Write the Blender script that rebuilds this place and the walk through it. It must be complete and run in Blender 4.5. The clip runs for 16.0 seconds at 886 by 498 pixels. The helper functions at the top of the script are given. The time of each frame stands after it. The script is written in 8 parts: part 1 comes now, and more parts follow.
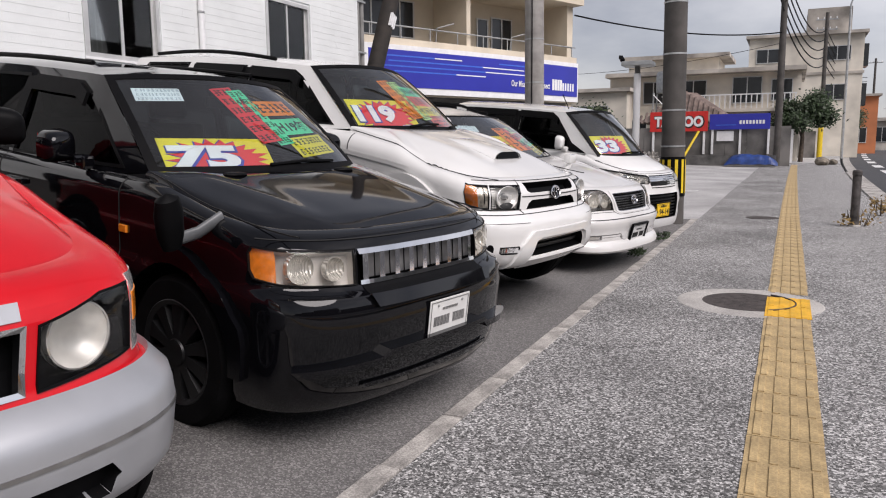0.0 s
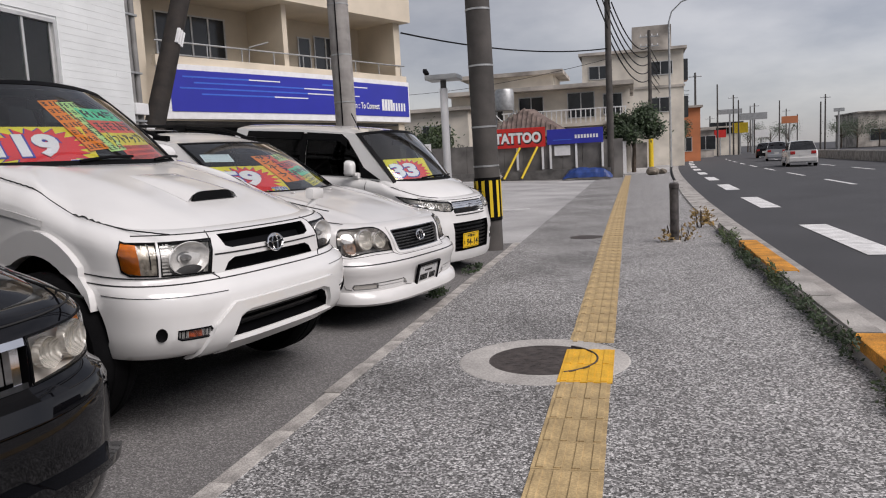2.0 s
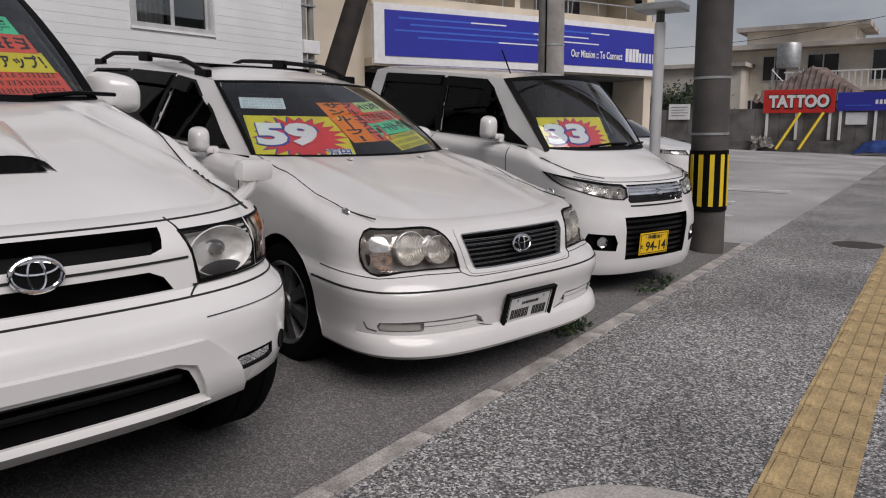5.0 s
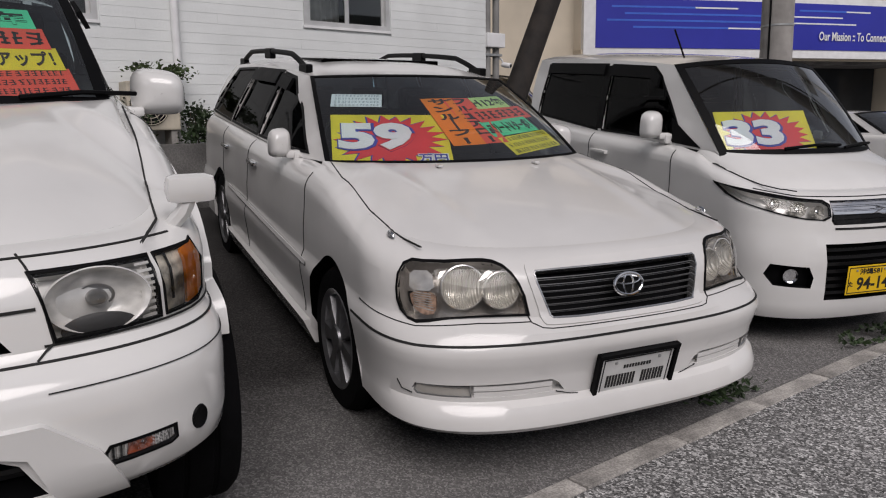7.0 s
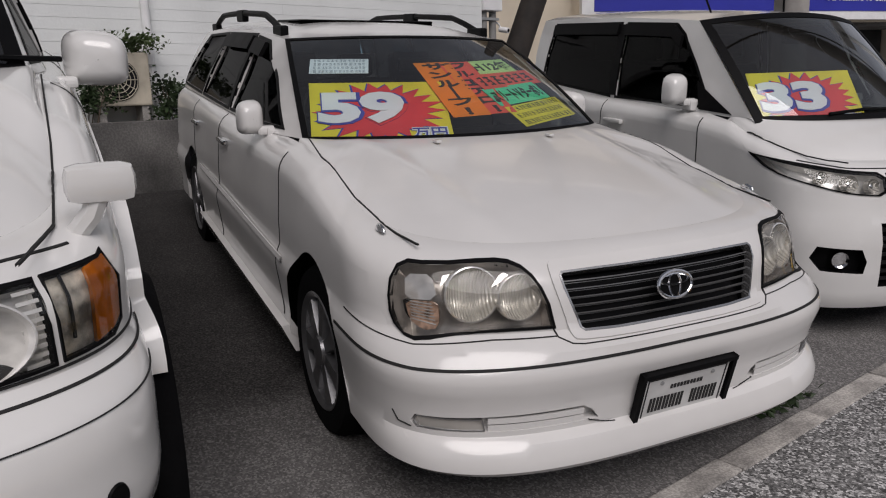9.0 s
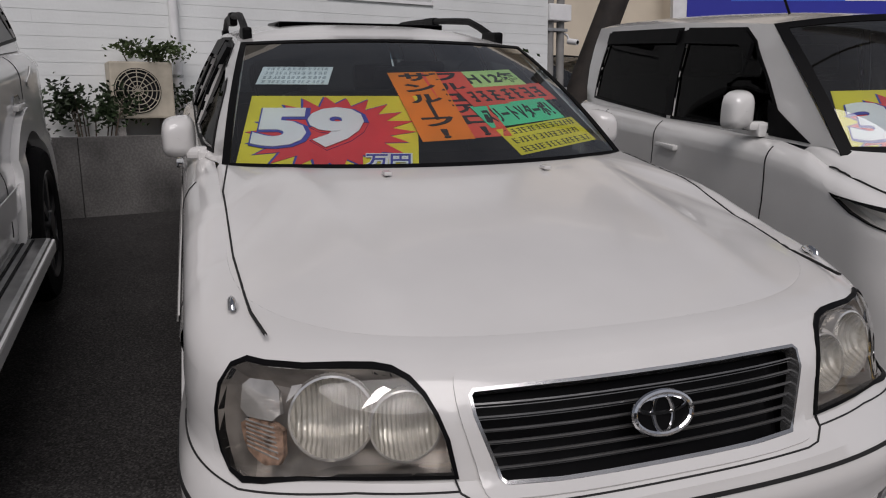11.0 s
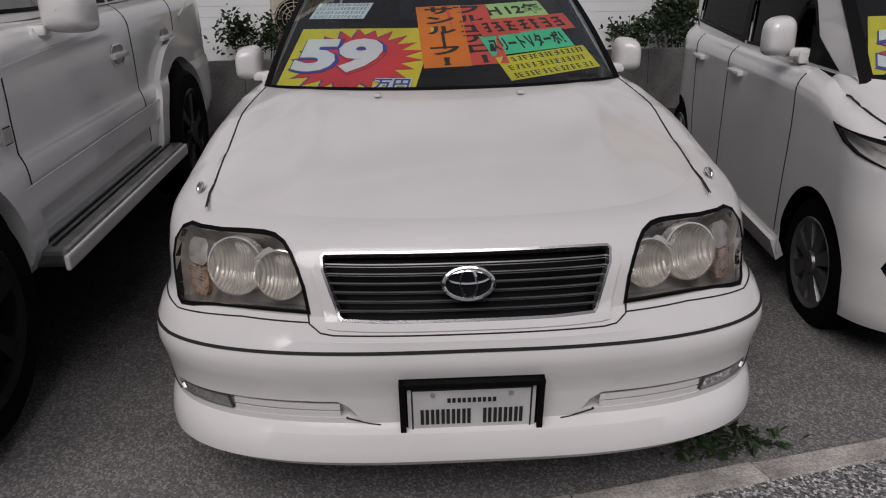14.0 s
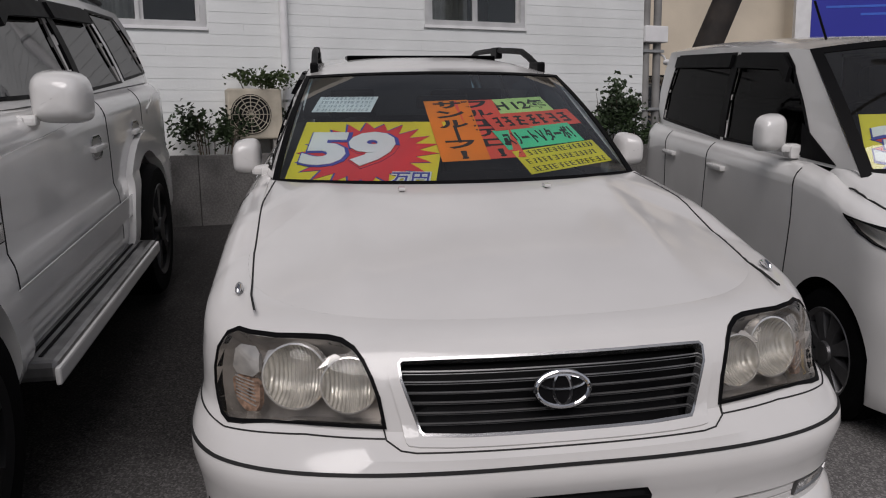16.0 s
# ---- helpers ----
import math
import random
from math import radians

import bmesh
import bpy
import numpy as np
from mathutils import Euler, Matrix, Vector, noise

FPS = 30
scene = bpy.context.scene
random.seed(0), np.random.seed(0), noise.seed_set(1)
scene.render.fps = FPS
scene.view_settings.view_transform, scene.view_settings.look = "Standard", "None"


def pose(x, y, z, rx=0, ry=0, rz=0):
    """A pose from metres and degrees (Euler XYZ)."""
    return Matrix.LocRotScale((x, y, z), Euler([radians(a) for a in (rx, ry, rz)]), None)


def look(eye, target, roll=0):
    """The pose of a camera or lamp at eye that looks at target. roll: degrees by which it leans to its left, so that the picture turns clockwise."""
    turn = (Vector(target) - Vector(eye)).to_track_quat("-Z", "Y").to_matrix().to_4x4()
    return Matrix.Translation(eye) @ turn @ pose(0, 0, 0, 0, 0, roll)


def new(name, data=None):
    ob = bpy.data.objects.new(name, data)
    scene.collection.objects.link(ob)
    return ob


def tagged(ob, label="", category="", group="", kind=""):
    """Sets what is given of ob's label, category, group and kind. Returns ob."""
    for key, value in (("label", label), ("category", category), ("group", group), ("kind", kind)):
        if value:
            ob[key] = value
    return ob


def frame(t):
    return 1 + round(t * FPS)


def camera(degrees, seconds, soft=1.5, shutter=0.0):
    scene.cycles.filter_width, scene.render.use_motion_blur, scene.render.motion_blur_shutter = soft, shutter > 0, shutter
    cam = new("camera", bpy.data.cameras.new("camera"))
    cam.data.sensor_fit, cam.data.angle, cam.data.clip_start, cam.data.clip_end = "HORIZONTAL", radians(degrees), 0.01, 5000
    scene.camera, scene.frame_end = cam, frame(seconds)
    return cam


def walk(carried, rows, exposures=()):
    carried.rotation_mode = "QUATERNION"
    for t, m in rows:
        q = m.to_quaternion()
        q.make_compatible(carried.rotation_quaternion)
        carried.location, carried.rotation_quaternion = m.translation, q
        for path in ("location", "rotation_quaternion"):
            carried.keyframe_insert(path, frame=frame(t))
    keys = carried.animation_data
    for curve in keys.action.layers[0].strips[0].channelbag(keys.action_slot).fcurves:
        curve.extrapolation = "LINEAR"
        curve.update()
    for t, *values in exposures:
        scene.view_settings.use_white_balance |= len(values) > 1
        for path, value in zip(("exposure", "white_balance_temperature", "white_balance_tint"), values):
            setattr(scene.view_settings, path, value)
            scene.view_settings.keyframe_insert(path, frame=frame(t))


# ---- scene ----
cam = camera(61.7, 16.0, soft=1.1)
METRES, EYE, TILT, LEAN, TURN = 8.333, 1.25, 0.7, -0.2, 25.0
ROWS = [
    (0.0, 0.0, 0.0, 0.0, -0.11, -8.79, 0.71),
    (0.5, 0.0262, 0.0375, 0.0015, -7.08, -8.84, 2.36),
    (1.0, 0.0592, 0.0731, -0.0006, -7.5, -7.68, 1.99),
    (1.5, 0.0855, 0.1127, -0.0015, -6.22, -8.54, 0.57),
    (2.0, 0.1153, 0.1566, 0.001, -11.01, -7.48, 3.04),
    (2.5, 0.1485, 0.2022, -0.0013, -9.09, -7.49, -0.14),
    (3.0, 0.1699, 0.2548, -0.0018, -2.78, -7.41, -0.38),
    (3.5, 0.1964, 0.3051, -0.0018, -4.88, -6.77, 1.14),
    (4.0, 0.2191, 0.353, -0.002, 1.61, -8.78, 0.37),
    (6.5, 0.2875, 0.5414, -0.0059, 17.98, -9.29, 1.42),
    (7.0, 0.3031, 0.5615, -0.0048, 26.99, -10.11, 1.21),
    (7.5, 0.3126, 0.5722, -0.0057, 29.83, -11.96, 1.94),
    (8.0, 0.3057, 0.5806, -0.0062, 29.5, -12.37, 1.04),
    (8.5, 0.2863, 0.5954, -0.0068, 26.37, -12.27, 2.19),
    (11.0, 0.2784, 0.7233, -0.0087, 33.9, -10.86, 1.39),
    (11.5, 0.2945, 0.7366, -0.0087, 42.45, -12.93, 0.31),
    (12.0, 0.3107, 0.7355, -0.0085, 43.22, -12.72, 1.51),
    (12.5, 0.332, 0.7308, -0.0075, 46.59, -14.49, -0.03),
    (13.0, 0.3569, 0.7335, -0.0077, 51.36, -14.47, 0.56),
    (13.5, 0.3815, 0.7422, -0.0087, 54.81, -17.73, 0.65),
    (14.0, 0.3896, 0.7447, -0.006, 50.3, -16.31, 1.93),
    (14.5, 0.3892, 0.7439, -0.0044, 49.2, -12.07, 2.06),
    (15.0, 0.3779, 0.7372, -0.0052, 50.5, -10.75, 1.74),
    (15.5, 0.3609, 0.7242, -0.006, 45.57, -10.88, 2.68),
    (16.0, 0.3434, 0.7208, -0.0071, 43.89, -9.23, 1.52),
]
walk(cam, [(t, pose(0, 0, EYE, TILT, LEAN, TURN) @ pose(METRES * x, METRES * y, METRES * z, 90 + pitch, roll, yaw)) for t, x, y, z, yaw, pitch, roll in ROWS],
     [(0.0, 0.66, 6600, 16), (2.0, 0.40, 6600, 15), (4.0, 0.10, 6600, 15), (7.0, -0.04, 6600, 15), (8.5, -0.10, 6600, 15), (11.0, -0.24, 6550, 15), (13.5, -0.28, 6550, 16), (16.0, -0.21, 6550, 15)])

# ---- world and sun: a bright overcast day ----
world = bpy.data.worlds.new("world")
scene.world = world
world.use_nodes = True
wn = world.node_tree
for nd in list(wn.nodes):
    wn.nodes.remove(nd)
sky = wn.nodes.new("ShaderNodeTexSky")
sky.sky_type = "NISHITA"
sky.sun_disc = False
sky.sun_elevation = radians(46)
sky.sun_rotation = radians(70)
sky.air_density, sky.dust_density, sky.ozone_density = 1.0, 0.6, 1.5
hsv = wn.nodes.new("ShaderNodeHueSaturation")
hsv.inputs["Saturation"].default_value = 0.25
bgn = wn.nodes.new("ShaderNodeBackground")
bgn.inputs["Strength"].default_value = 0.085
won = wn.nodes.new("ShaderNodeOutputWorld")
wn.links.new(sky.outputs["Color"], hsv.inputs["Color"])
# broken grey cloud cover
geo = wn.nodes.new("ShaderNodeTexCoord")
cloud, ramp, cmix = wn.nodes.new("ShaderNodeTexNoise"), wn.nodes.new("ShaderNodeValToRGB"), wn.nodes.new("ShaderNodeMix")
cloud.inputs["Scale"].default_value, cloud.inputs["Detail"].default_value, cloud.inputs["Roughness"].default_value = 3.2, 6, 0.55
ramp.color_ramp.elements[0].position, ramp.color_ramp.elements[0].color = 0.36, (0.56, 0.59, 0.64, 1)
ramp.color_ramp.elements[1].position, ramp.color_ramp.elements[1].color = 0.66, (0.90, 0.90, 0.905, 1)
stretch = wn.nodes.new("ShaderNodeMapping")
stretch.inputs["Scale"].default_value = (1.0, 1.0, 2.6)
cmix.data_type, cmix.blend_type = "RGBA", "MULTIPLY"
cmix.inputs[0].default_value = 1.0
wn.links.new(geo.outputs["Generated"], stretch.inputs["Vector"])
wn.links.new(stretch.outputs["Vector"], cloud.inputs["Vector"])
wn.links.new(cloud.outputs["Fac"], ramp.inputs["Fac"])
wn.links.new(hsv.outputs["Color"], cmix.inputs[6])
wn.links.new(ramp.outputs["Color"], cmix.inputs[7])
wn.links.new(cmix.outputs[2], bgn.inputs["Color"])
wn.links.new(bgn.outputs["Background"], won.inputs["Surface"])
sun = new("sun", bpy.data.lights.new("sun", "SUN"))
sun.data.energy, sun.data.angle, sun.data.color = 2.45, radians(45), (1.0, 0.97, 0.95)
sun.matrix_world = look((18.5, -3, 22.5), (0, 6, 0))


# ---- materials ----
def socket(n, names, value):
    for k in names:
        if k in n.inputs:
            n.inputs[k].default_value = value
            return


def mat(name, col, rough=0.6, metal=0.0, vary=0.12, scale=6.0, fine=90.0, bump=0.0, coat=0.0, col2=None, spots=0.0, spec=0.5, random=0.0, stones=None, verge=None):
    """A surface with two scales of variation: broad stains and fine grain, and some relief."""
    m = bpy.data.materials.new(name)
    m.use_nodes = True
    nt = m.node_tree
    b = nt.nodes["Principled BSDF"]
    N, K = nt.nodes.new, nt.links.new
    tc = N("ShaderNodeTexCoord")
    n1, n2 = N("ShaderNodeTexNoise"), N("ShaderNodeTexNoise")
    n1.inputs["Scale"].default_value, n1.inputs["Detail"].default_value = scale, 5
    n2.inputs["Scale"].default_value, n2.inputs["Detail"].default_value = fine, 3
    K(tc.outputs["Object"], n1.inputs["Vector"])
    K(tc.outputs["Object"], n2.inputs["Vector"])
    r1 = N("ShaderNodeValToRGB")
    dark = col2 if col2 else tuple(c * (1 - 2.2 * vary) for c in col)
    lite = tuple(min(1, c * (1 + 0.5 * vary)) for c in col)
    r1.color_ramp.elements[0].position, r1.color_ramp.elements[0].color = 0.32, (*dark, 1)
    r1.color_ramp.elements[1].position, r1.color_ramp.elements[1].color = 0.66, (*lite, 1)
    K(n1.outputs["Fac"], r1.inputs["Fac"])
    out = r1.outputs["Color"]
    if spots:
        r2 = N("ShaderNodeValToRGB")
        r2.color_ramp.elements[0].position, r2.color_ramp.elements[0].color = 0.42, (1 - spots, 1 - spots, 1 - spots, 1)
        r2.color_ramp.elements[1].position, r2.color_ramp.elements[1].color = 0.6, (1 + spots, 1 + spots, 1 + spots, 1)
        K(n2.outputs["Fac"], r2.inputs["Fac"])
        mx = N("ShaderNodeMix")
        mx.data_type, mx.blend_type = "RGBA", "MULTIPLY"
        mx.inputs[0].default_value = 1
        K(out, mx.inputs[6])
        K(r2.outputs["Color"], mx.inputs[7])
        out = mx.outputs[2]
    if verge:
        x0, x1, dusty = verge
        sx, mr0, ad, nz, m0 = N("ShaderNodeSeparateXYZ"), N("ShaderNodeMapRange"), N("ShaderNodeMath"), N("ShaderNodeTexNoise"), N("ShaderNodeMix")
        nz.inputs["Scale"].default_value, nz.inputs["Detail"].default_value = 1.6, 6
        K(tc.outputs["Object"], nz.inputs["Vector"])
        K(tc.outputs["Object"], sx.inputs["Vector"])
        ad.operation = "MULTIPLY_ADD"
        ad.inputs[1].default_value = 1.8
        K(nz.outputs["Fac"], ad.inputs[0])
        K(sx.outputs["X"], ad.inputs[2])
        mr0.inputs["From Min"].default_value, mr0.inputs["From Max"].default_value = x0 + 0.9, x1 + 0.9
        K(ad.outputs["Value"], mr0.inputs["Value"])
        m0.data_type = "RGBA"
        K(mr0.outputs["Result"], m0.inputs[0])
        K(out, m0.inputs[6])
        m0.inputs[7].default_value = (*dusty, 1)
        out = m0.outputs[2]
    if stones:
        size, lo, mid, hi = stones
        vo, sp, r3, m3 = N("ShaderNodeTexVoronoi"), N("ShaderNodeSeparateColor"), N("ShaderNodeValToRGB"), N("ShaderNodeMix")
        vo.inputs["Scale"].default_value = size
        K(tc.outputs["Object"], vo.inputs["Vector"])
        K(vo.outputs["Color"], sp.inputs["Color"])
        e = r3.color_ramp.elements
        e[0].position, e[0].color = 0.0, (lo, lo, lo, 1)
        e[1].position, e[1].color = 1.0, (hi, hi, hi, 1)
        k = e.new(0.6)
        k.color = (mid, mid, mid, 1)
        K(sp.outputs["Red"], r3.inputs["Fac"])
        m3.data_type, m3.blend_type = "RGBA", "MULTIPLY"
        m3.inputs[0].default_value = 1
        K(out, m3.inputs[6])
        K(r3.outputs["Color"], m3.inputs[7])
        out = m3.outputs[2]
    if random:
        oi, hs, mr = N("ShaderNodeObjectInfo"), N("ShaderNodeHueSaturation"), N("ShaderNodeMapRange")
        mr.inputs["To Min"].default_value, mr.inputs["To Max"].default_value = 1 - random, 1 + random
        K(oi.outputs["Random"], mr.inputs["Value"])
        K(mr.outputs["Result"], hs.inputs["Value"])
        K(out, hs.inputs["Color"])
        out = hs.outputs["Color"]
    K(out, b.inputs["Base Color"])
    mr = N("ShaderNodeMapRange")
    mr.inputs["To Min"].default_value, mr.inputs["To Max"].default_value = max(0.02, rough * 0.85), min(1, rough * 1.15)
    K(n1.outputs["Fac"], mr.inputs["Value"])
    K(mr.outputs["Result"], b.inputs["Roughness"])
    b.inputs["Metallic"].default_value = metal
    socket(b, ("Specular IOR Level",), spec)
    if coat:
        socket(b, ("Coat Weight",), coat)
        socket(b, ("Coat Roughness",), 0.04)
    if bump:
        bp = N("ShaderNodeBump")
        bp.inputs["Strength"].default_value, bp.inputs["Distance"].default_value = min(1, bump), 0.01
        K(n2.outputs["Fac"], bp.inputs["Height"])
        K(bp.outputs["Normal"], b.inputs["Normal"])
    return m


def glass(name, tint, ior=1.5, gloss_rough=0.02, amount=1.0, haze=0.0, faces=1.0):
    """A thin pane: tinted see-through with a Fresnel gloss."""
    m = bpy.data.materials.new(name)
    m.use_nodes = True
    nt = m.node_tree
    N, K = nt.nodes.new, nt.links.new
    nt.nodes.remove(nt.nodes["Principled BSDF"])
    tr, gl, fr, mx = N("ShaderNodeBsdfTransparent"), N("ShaderNodeBsdfGlossy"), N("ShaderNodeFresnel"), N("ShaderNodeMixShader")
    tr.inputs["Color"].default_value = (*tint, 1)
    gl.inputs["Roughness"].default_value = gloss_rough
    gl.inputs["Color"].default_value = (amount, amount, amount, 1)
    fr.inputs["IOR"].default_value = ior
    both = N("ShaderNodeMath")
    both.operation, both.use_clamp = "MULTIPLY", True
    both.inputs[1].default_value = faces
    K(fr.outputs["Fac"], both.inputs[0])
    K(both.outputs["Value"], mx.inputs["Fac"])
    through_light = tr.outputs["BSDF"]
    if haze:
        df, m2 = N("ShaderNodeBsdfDiffuse"), N("ShaderNodeMixShader")
        df.inputs["Color"].default_value = (0.62, 0.59, 0.54, 1)
        m2.inputs["Fac"].default_value = haze
        K(tr.outputs["BSDF"], m2.inputs[1])
        K(df.outputs["BSDF"], m2.inputs[2])
        through_light = m2.outputs["Shader"]
    K(through_light, mx.inputs[1])
    K(gl.outputs["BSDF"], mx.inputs[2])
    K(mx.outputs["Shader"], nt.nodes["Material Output"].inputs["Surface"])
    return m


WHITE = mat("white_paint", (0.70, 0.695, 0.68), 0.16, vary=0.03, scale=2.5, coat=0.6)
PEARL = mat("pearl_white_paint", (0.66, 0.65, 0.635), 0.2, vary=0.035, scale=2.0, coat=0.5)
BLACKP = mat("black_paint", (0.003, 0.003, 0.004), 0.05, vary=0.1, scale=3, spec=0.25, coat=0.35)
SILVERBED = mat("silvered_lamp_bed", (0.74, 0.73, 0.71), 0.3, metal=0.35, vary=0.08, scale=20)
REDP = mat("red_paint", (0.55, 0.008, 0.014), 0.22, vary=0.08, scale=3, coat=0.25, spec=0.3)
SILVER = mat("silver_paint", (0.42, 0.43, 0.45), 0.35, metal=0.5, vary=0.05, scale=4)
CHROME = mat("chrome", (0.75, 0.75, 0.76), 0.08, metal=1.0, vary=0.05)
SMOKE = mat("dull_silver", (0.33, 0.33, 0.33), 0.3, metal=0.8, vary=0.15, scale=12)
REFLECT = mat("lamp_reflector", (0.82, 0.81, 0.79), 0.13, metal=0.7, vary=0.1, scale=30)
LAMPBED = mat("lamp_bed_grey", (0.56, 0.53, 0.50), 0.4, metal=0.15, vary=0.1, scale=8)
BLACKT = mat("black_trim", (0.004, 0.004, 0.0045), 0.5, vary=0.1, scale=12, spec=0.08)
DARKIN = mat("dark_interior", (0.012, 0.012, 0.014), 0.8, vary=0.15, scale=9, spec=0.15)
SEATM = mat("seat_fabric", (0.025, 0.025, 0.03), 0.85, vary=0.2, scale=20, bump=0.2)
RUBBER = mat("tyre_rubber", (0.005, 0.005, 0.0055), 0.85, spec=0.06, vary=0.2, scale=8, bump=0.2)
ALLOY = mat("alloy_rim", (0.45, 0.45, 0.46), 0.28, metal=0.9, vary=0.1, scale=12)
DARKRIM = mat("dark_alloy_rim", (0.012, 0.012, 0.013), 0.35, metal=0.35, vary=0.1, scale=12)
GRILLEB = mat("grille_bar_grey", (0.17, 0.17, 0.17), 0.35, metal=0.6, vary=0.15, scale=12)
GRCHROME = mat("grille_chrome", (0.50, 0.50, 0.50), 0.22, metal=0.9, vary=0.1)
# copy of the alloy with the shade in the wheel arches put into its colour
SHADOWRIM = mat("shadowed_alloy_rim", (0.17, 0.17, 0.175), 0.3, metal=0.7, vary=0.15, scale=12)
LINE = mat("panel_gap", (0.01, 0.01, 0.01), 0.8, vary=0.1)
AMBER = mat("amber_lens", (0.75, 0.22, 0.015), 0.18, vary=0.1, scale=40, coat=0.6)
REDLENS = mat("red_lens", (0.45, 0.02, 0.02), 0.18, vary=0.1, coat=0.6)
CLEARL = glass("lamp_lens", (0.93, 0.93, 0.92), 1.45)
HAZYL = glass("hazy_lamp_lens", (0.94, 0.93, 0.91), 1.42, 0.03, haze=0.015)
# strong pale diffuse share stands in for light caught by the fog lens
BRIGHTFOG = glass("brightened_fog_lens", (0.9, 0.9, 0.89), 1.45, 0.05, haze=0.45)
SCREEN = glass("windscreen_glass", (0.54, 0.65, 0.68), 1.5, 0.008, 1.0, haze=0.012, faces=1.8)
PRIVACY = glass("privacy_glass", (0.02, 0.021, 0.022), 1.45, 0.03, 0.24)
SIDEG = glass("side_glass", (0.06, 0.065, 0.065), 1.45, 0.03, 0.24)
HOUSEG = glass("window_glass", (0.75, 0.77, 0.77), 1.5, 0.02)
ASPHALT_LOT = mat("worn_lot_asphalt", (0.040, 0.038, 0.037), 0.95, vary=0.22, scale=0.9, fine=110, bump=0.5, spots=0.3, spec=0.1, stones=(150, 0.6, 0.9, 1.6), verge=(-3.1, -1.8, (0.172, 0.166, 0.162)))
PALEC = mat("pale_collar_concrete", (0.44, 0.42, 0.395), 0.9, vary=0.12, scale=3, fine=90, bump=0.3, spots=0.15)
ROADM = mat("road_asphalt", (0.060, 0.061, 0.066), 0.9, vary=0.12, scale=0.6, fine=120, bump=0.4, spots=0.2)
AGG = mat("exposed_aggregate", (0.30, 0.295, 0.29), 0.9, vary=0.16, scale=0.8, fine=120, bump=0.35, spots=0.35, spec=0.2, stones=(105, 0.22, 0.8, 2.2), verge=(-0.1, 1.5, (0.32, 0.315, 0.31)))
APRON = mat("concrete_apron", (0.40, 0.395, 0.39), 0.9, vary=0.16, scale=0.5, fine=60, bump=0.3, spots=0.2)
CONC = mat("concrete", (0.40, 0.38, 0.355), 0.9, vary=0.2, scale=3, fine=120, bump=0.4, spots=0.15, random=0.08)
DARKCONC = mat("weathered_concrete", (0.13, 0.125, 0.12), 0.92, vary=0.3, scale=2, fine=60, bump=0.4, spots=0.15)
POLEM = mat("dark_stained_pole", (0.085, 0.078, 0.072), 0.85, vary=0.2, scale=3, fine=40, bump=0.2)
POLEC = mat("concrete_pole", (0.36, 0.34, 0.32), 0.85, vary=0.15, scale=4, fine=60, bump=0.2)
WOODP = mat("creosoted_timber", (0.03, 0.024, 0.02), 0.85, vary=0.3, scale=5, fine=40, bump=0.4)
TACT = mat("ochre_tactile", (0.47, 0.345, 0.175), 0.8, vary=0.16, scale=7, fine=90, bump=0.25, spots=0.12, random=0.07)
TACTY = mat("yellow_painted_tactile", (0.75, 0.42, 0.03), 0.7, vary=0.1, scale=7, fine=90, bump=0.2, spots=0.08)
IRON = mat("cast_iron", (0.075, 0.064, 0.06), 0.75, metal=0.0, spec=0.3, vary=0.25, scale=14, bump=0.4)
KERBY = mat("orange_kerb_paint", (0.62, 0.27, 0.03), 0.8, vary=0.2, scale=6, spots=0.2)
LANE = mat("lane_paint", (0.72, 0.72, 0.71), 0.75, vary=0.12, scale=5, spots=0.12)
WALLW = mat("white_painted_siding", (0.76, 0.78, 0.77), 0.7, vary=0.05, scale=1.5, fine=40, bump=0.15)
CREAM = mat("cream_render", (0.66, 0.58, 0.46), 0.85, vary=0.1, scale=0.7, fine=30, bump=0.15)
CREAM2 = mat("aged_cream_concrete", (0.80, 0.74, 0.64), 0.88, vary=0.16, scale=0.5, fine=20, bump=0.2)
STAIN = mat("rain_stained_concrete", (0.50, 0.46, 0.41), 0.9, vary=0.3, scale=0.6, fine=10)
ORANGE = mat("orange_render", (0.55, 0.20, 0.09), 0.85, vary=0.1, scale=0.6)
GREYW = mat("grey_block_wall", (0.20, 0.19, 0.18), 0.9, vary=0.3, scale=0.8, fine=20, bump=0.3)
TILEM = mat("red_clay_roof", (0.20, 0.15, 0.13), 0.85, vary=0.25, scale=2, random=0.1)
SIGNB = mat("blue_sign", (0.028, 0.034, 0.36), 0.4, vary=0.05, scale=1)
SIGNB2 = mat("blue_sign_stripe", (0.05, 0.14, 0.62), 0.4, vary=0.05)
SIGNW = mat("sign_white", (0.8, 0.8, 0.8), 0.5, vary=0.04)
SIGNR = mat("sign_red", (0.60, 0.025, 0.02), 0.5, vary=0.06)
TARP = mat("blue_tarpaulin", (0.015, 0.05, 0.22), 0.45, vary=0.2, scale=4, bump=0.2)
ALU = mat("aluminium_frame", (0.62, 0.62, 0.61), 0.4, metal=0.4, vary=0.06)
DARKWIN = mat("dark_pane", (0.025, 0.028, 0.032), 0.12, vary=0.2, scale=1.0)
DULLGREY = mat("dull_grey_plastic", (0.26, 0.255, 0.245), 0.6, vary=0.12, scale=4)
STEEL = mat("galvanised_steel", (0.45, 0.46, 0.46), 0.45, metal=0.6, vary=0.12)
ACM = mat("ac_casing", (0.50, 0.45, 0.36), 0.6, vary=0.15, scale=5)
LEAF = mat("leaf_green", (0.055, 0.085, 0.025), 0.6, vary=0.3, scale=3, random=0.2)
LEAFD = mat("dark_leaf_green", (0.03, 0.055, 0.018), 0.6, vary=0.3, scale=3)
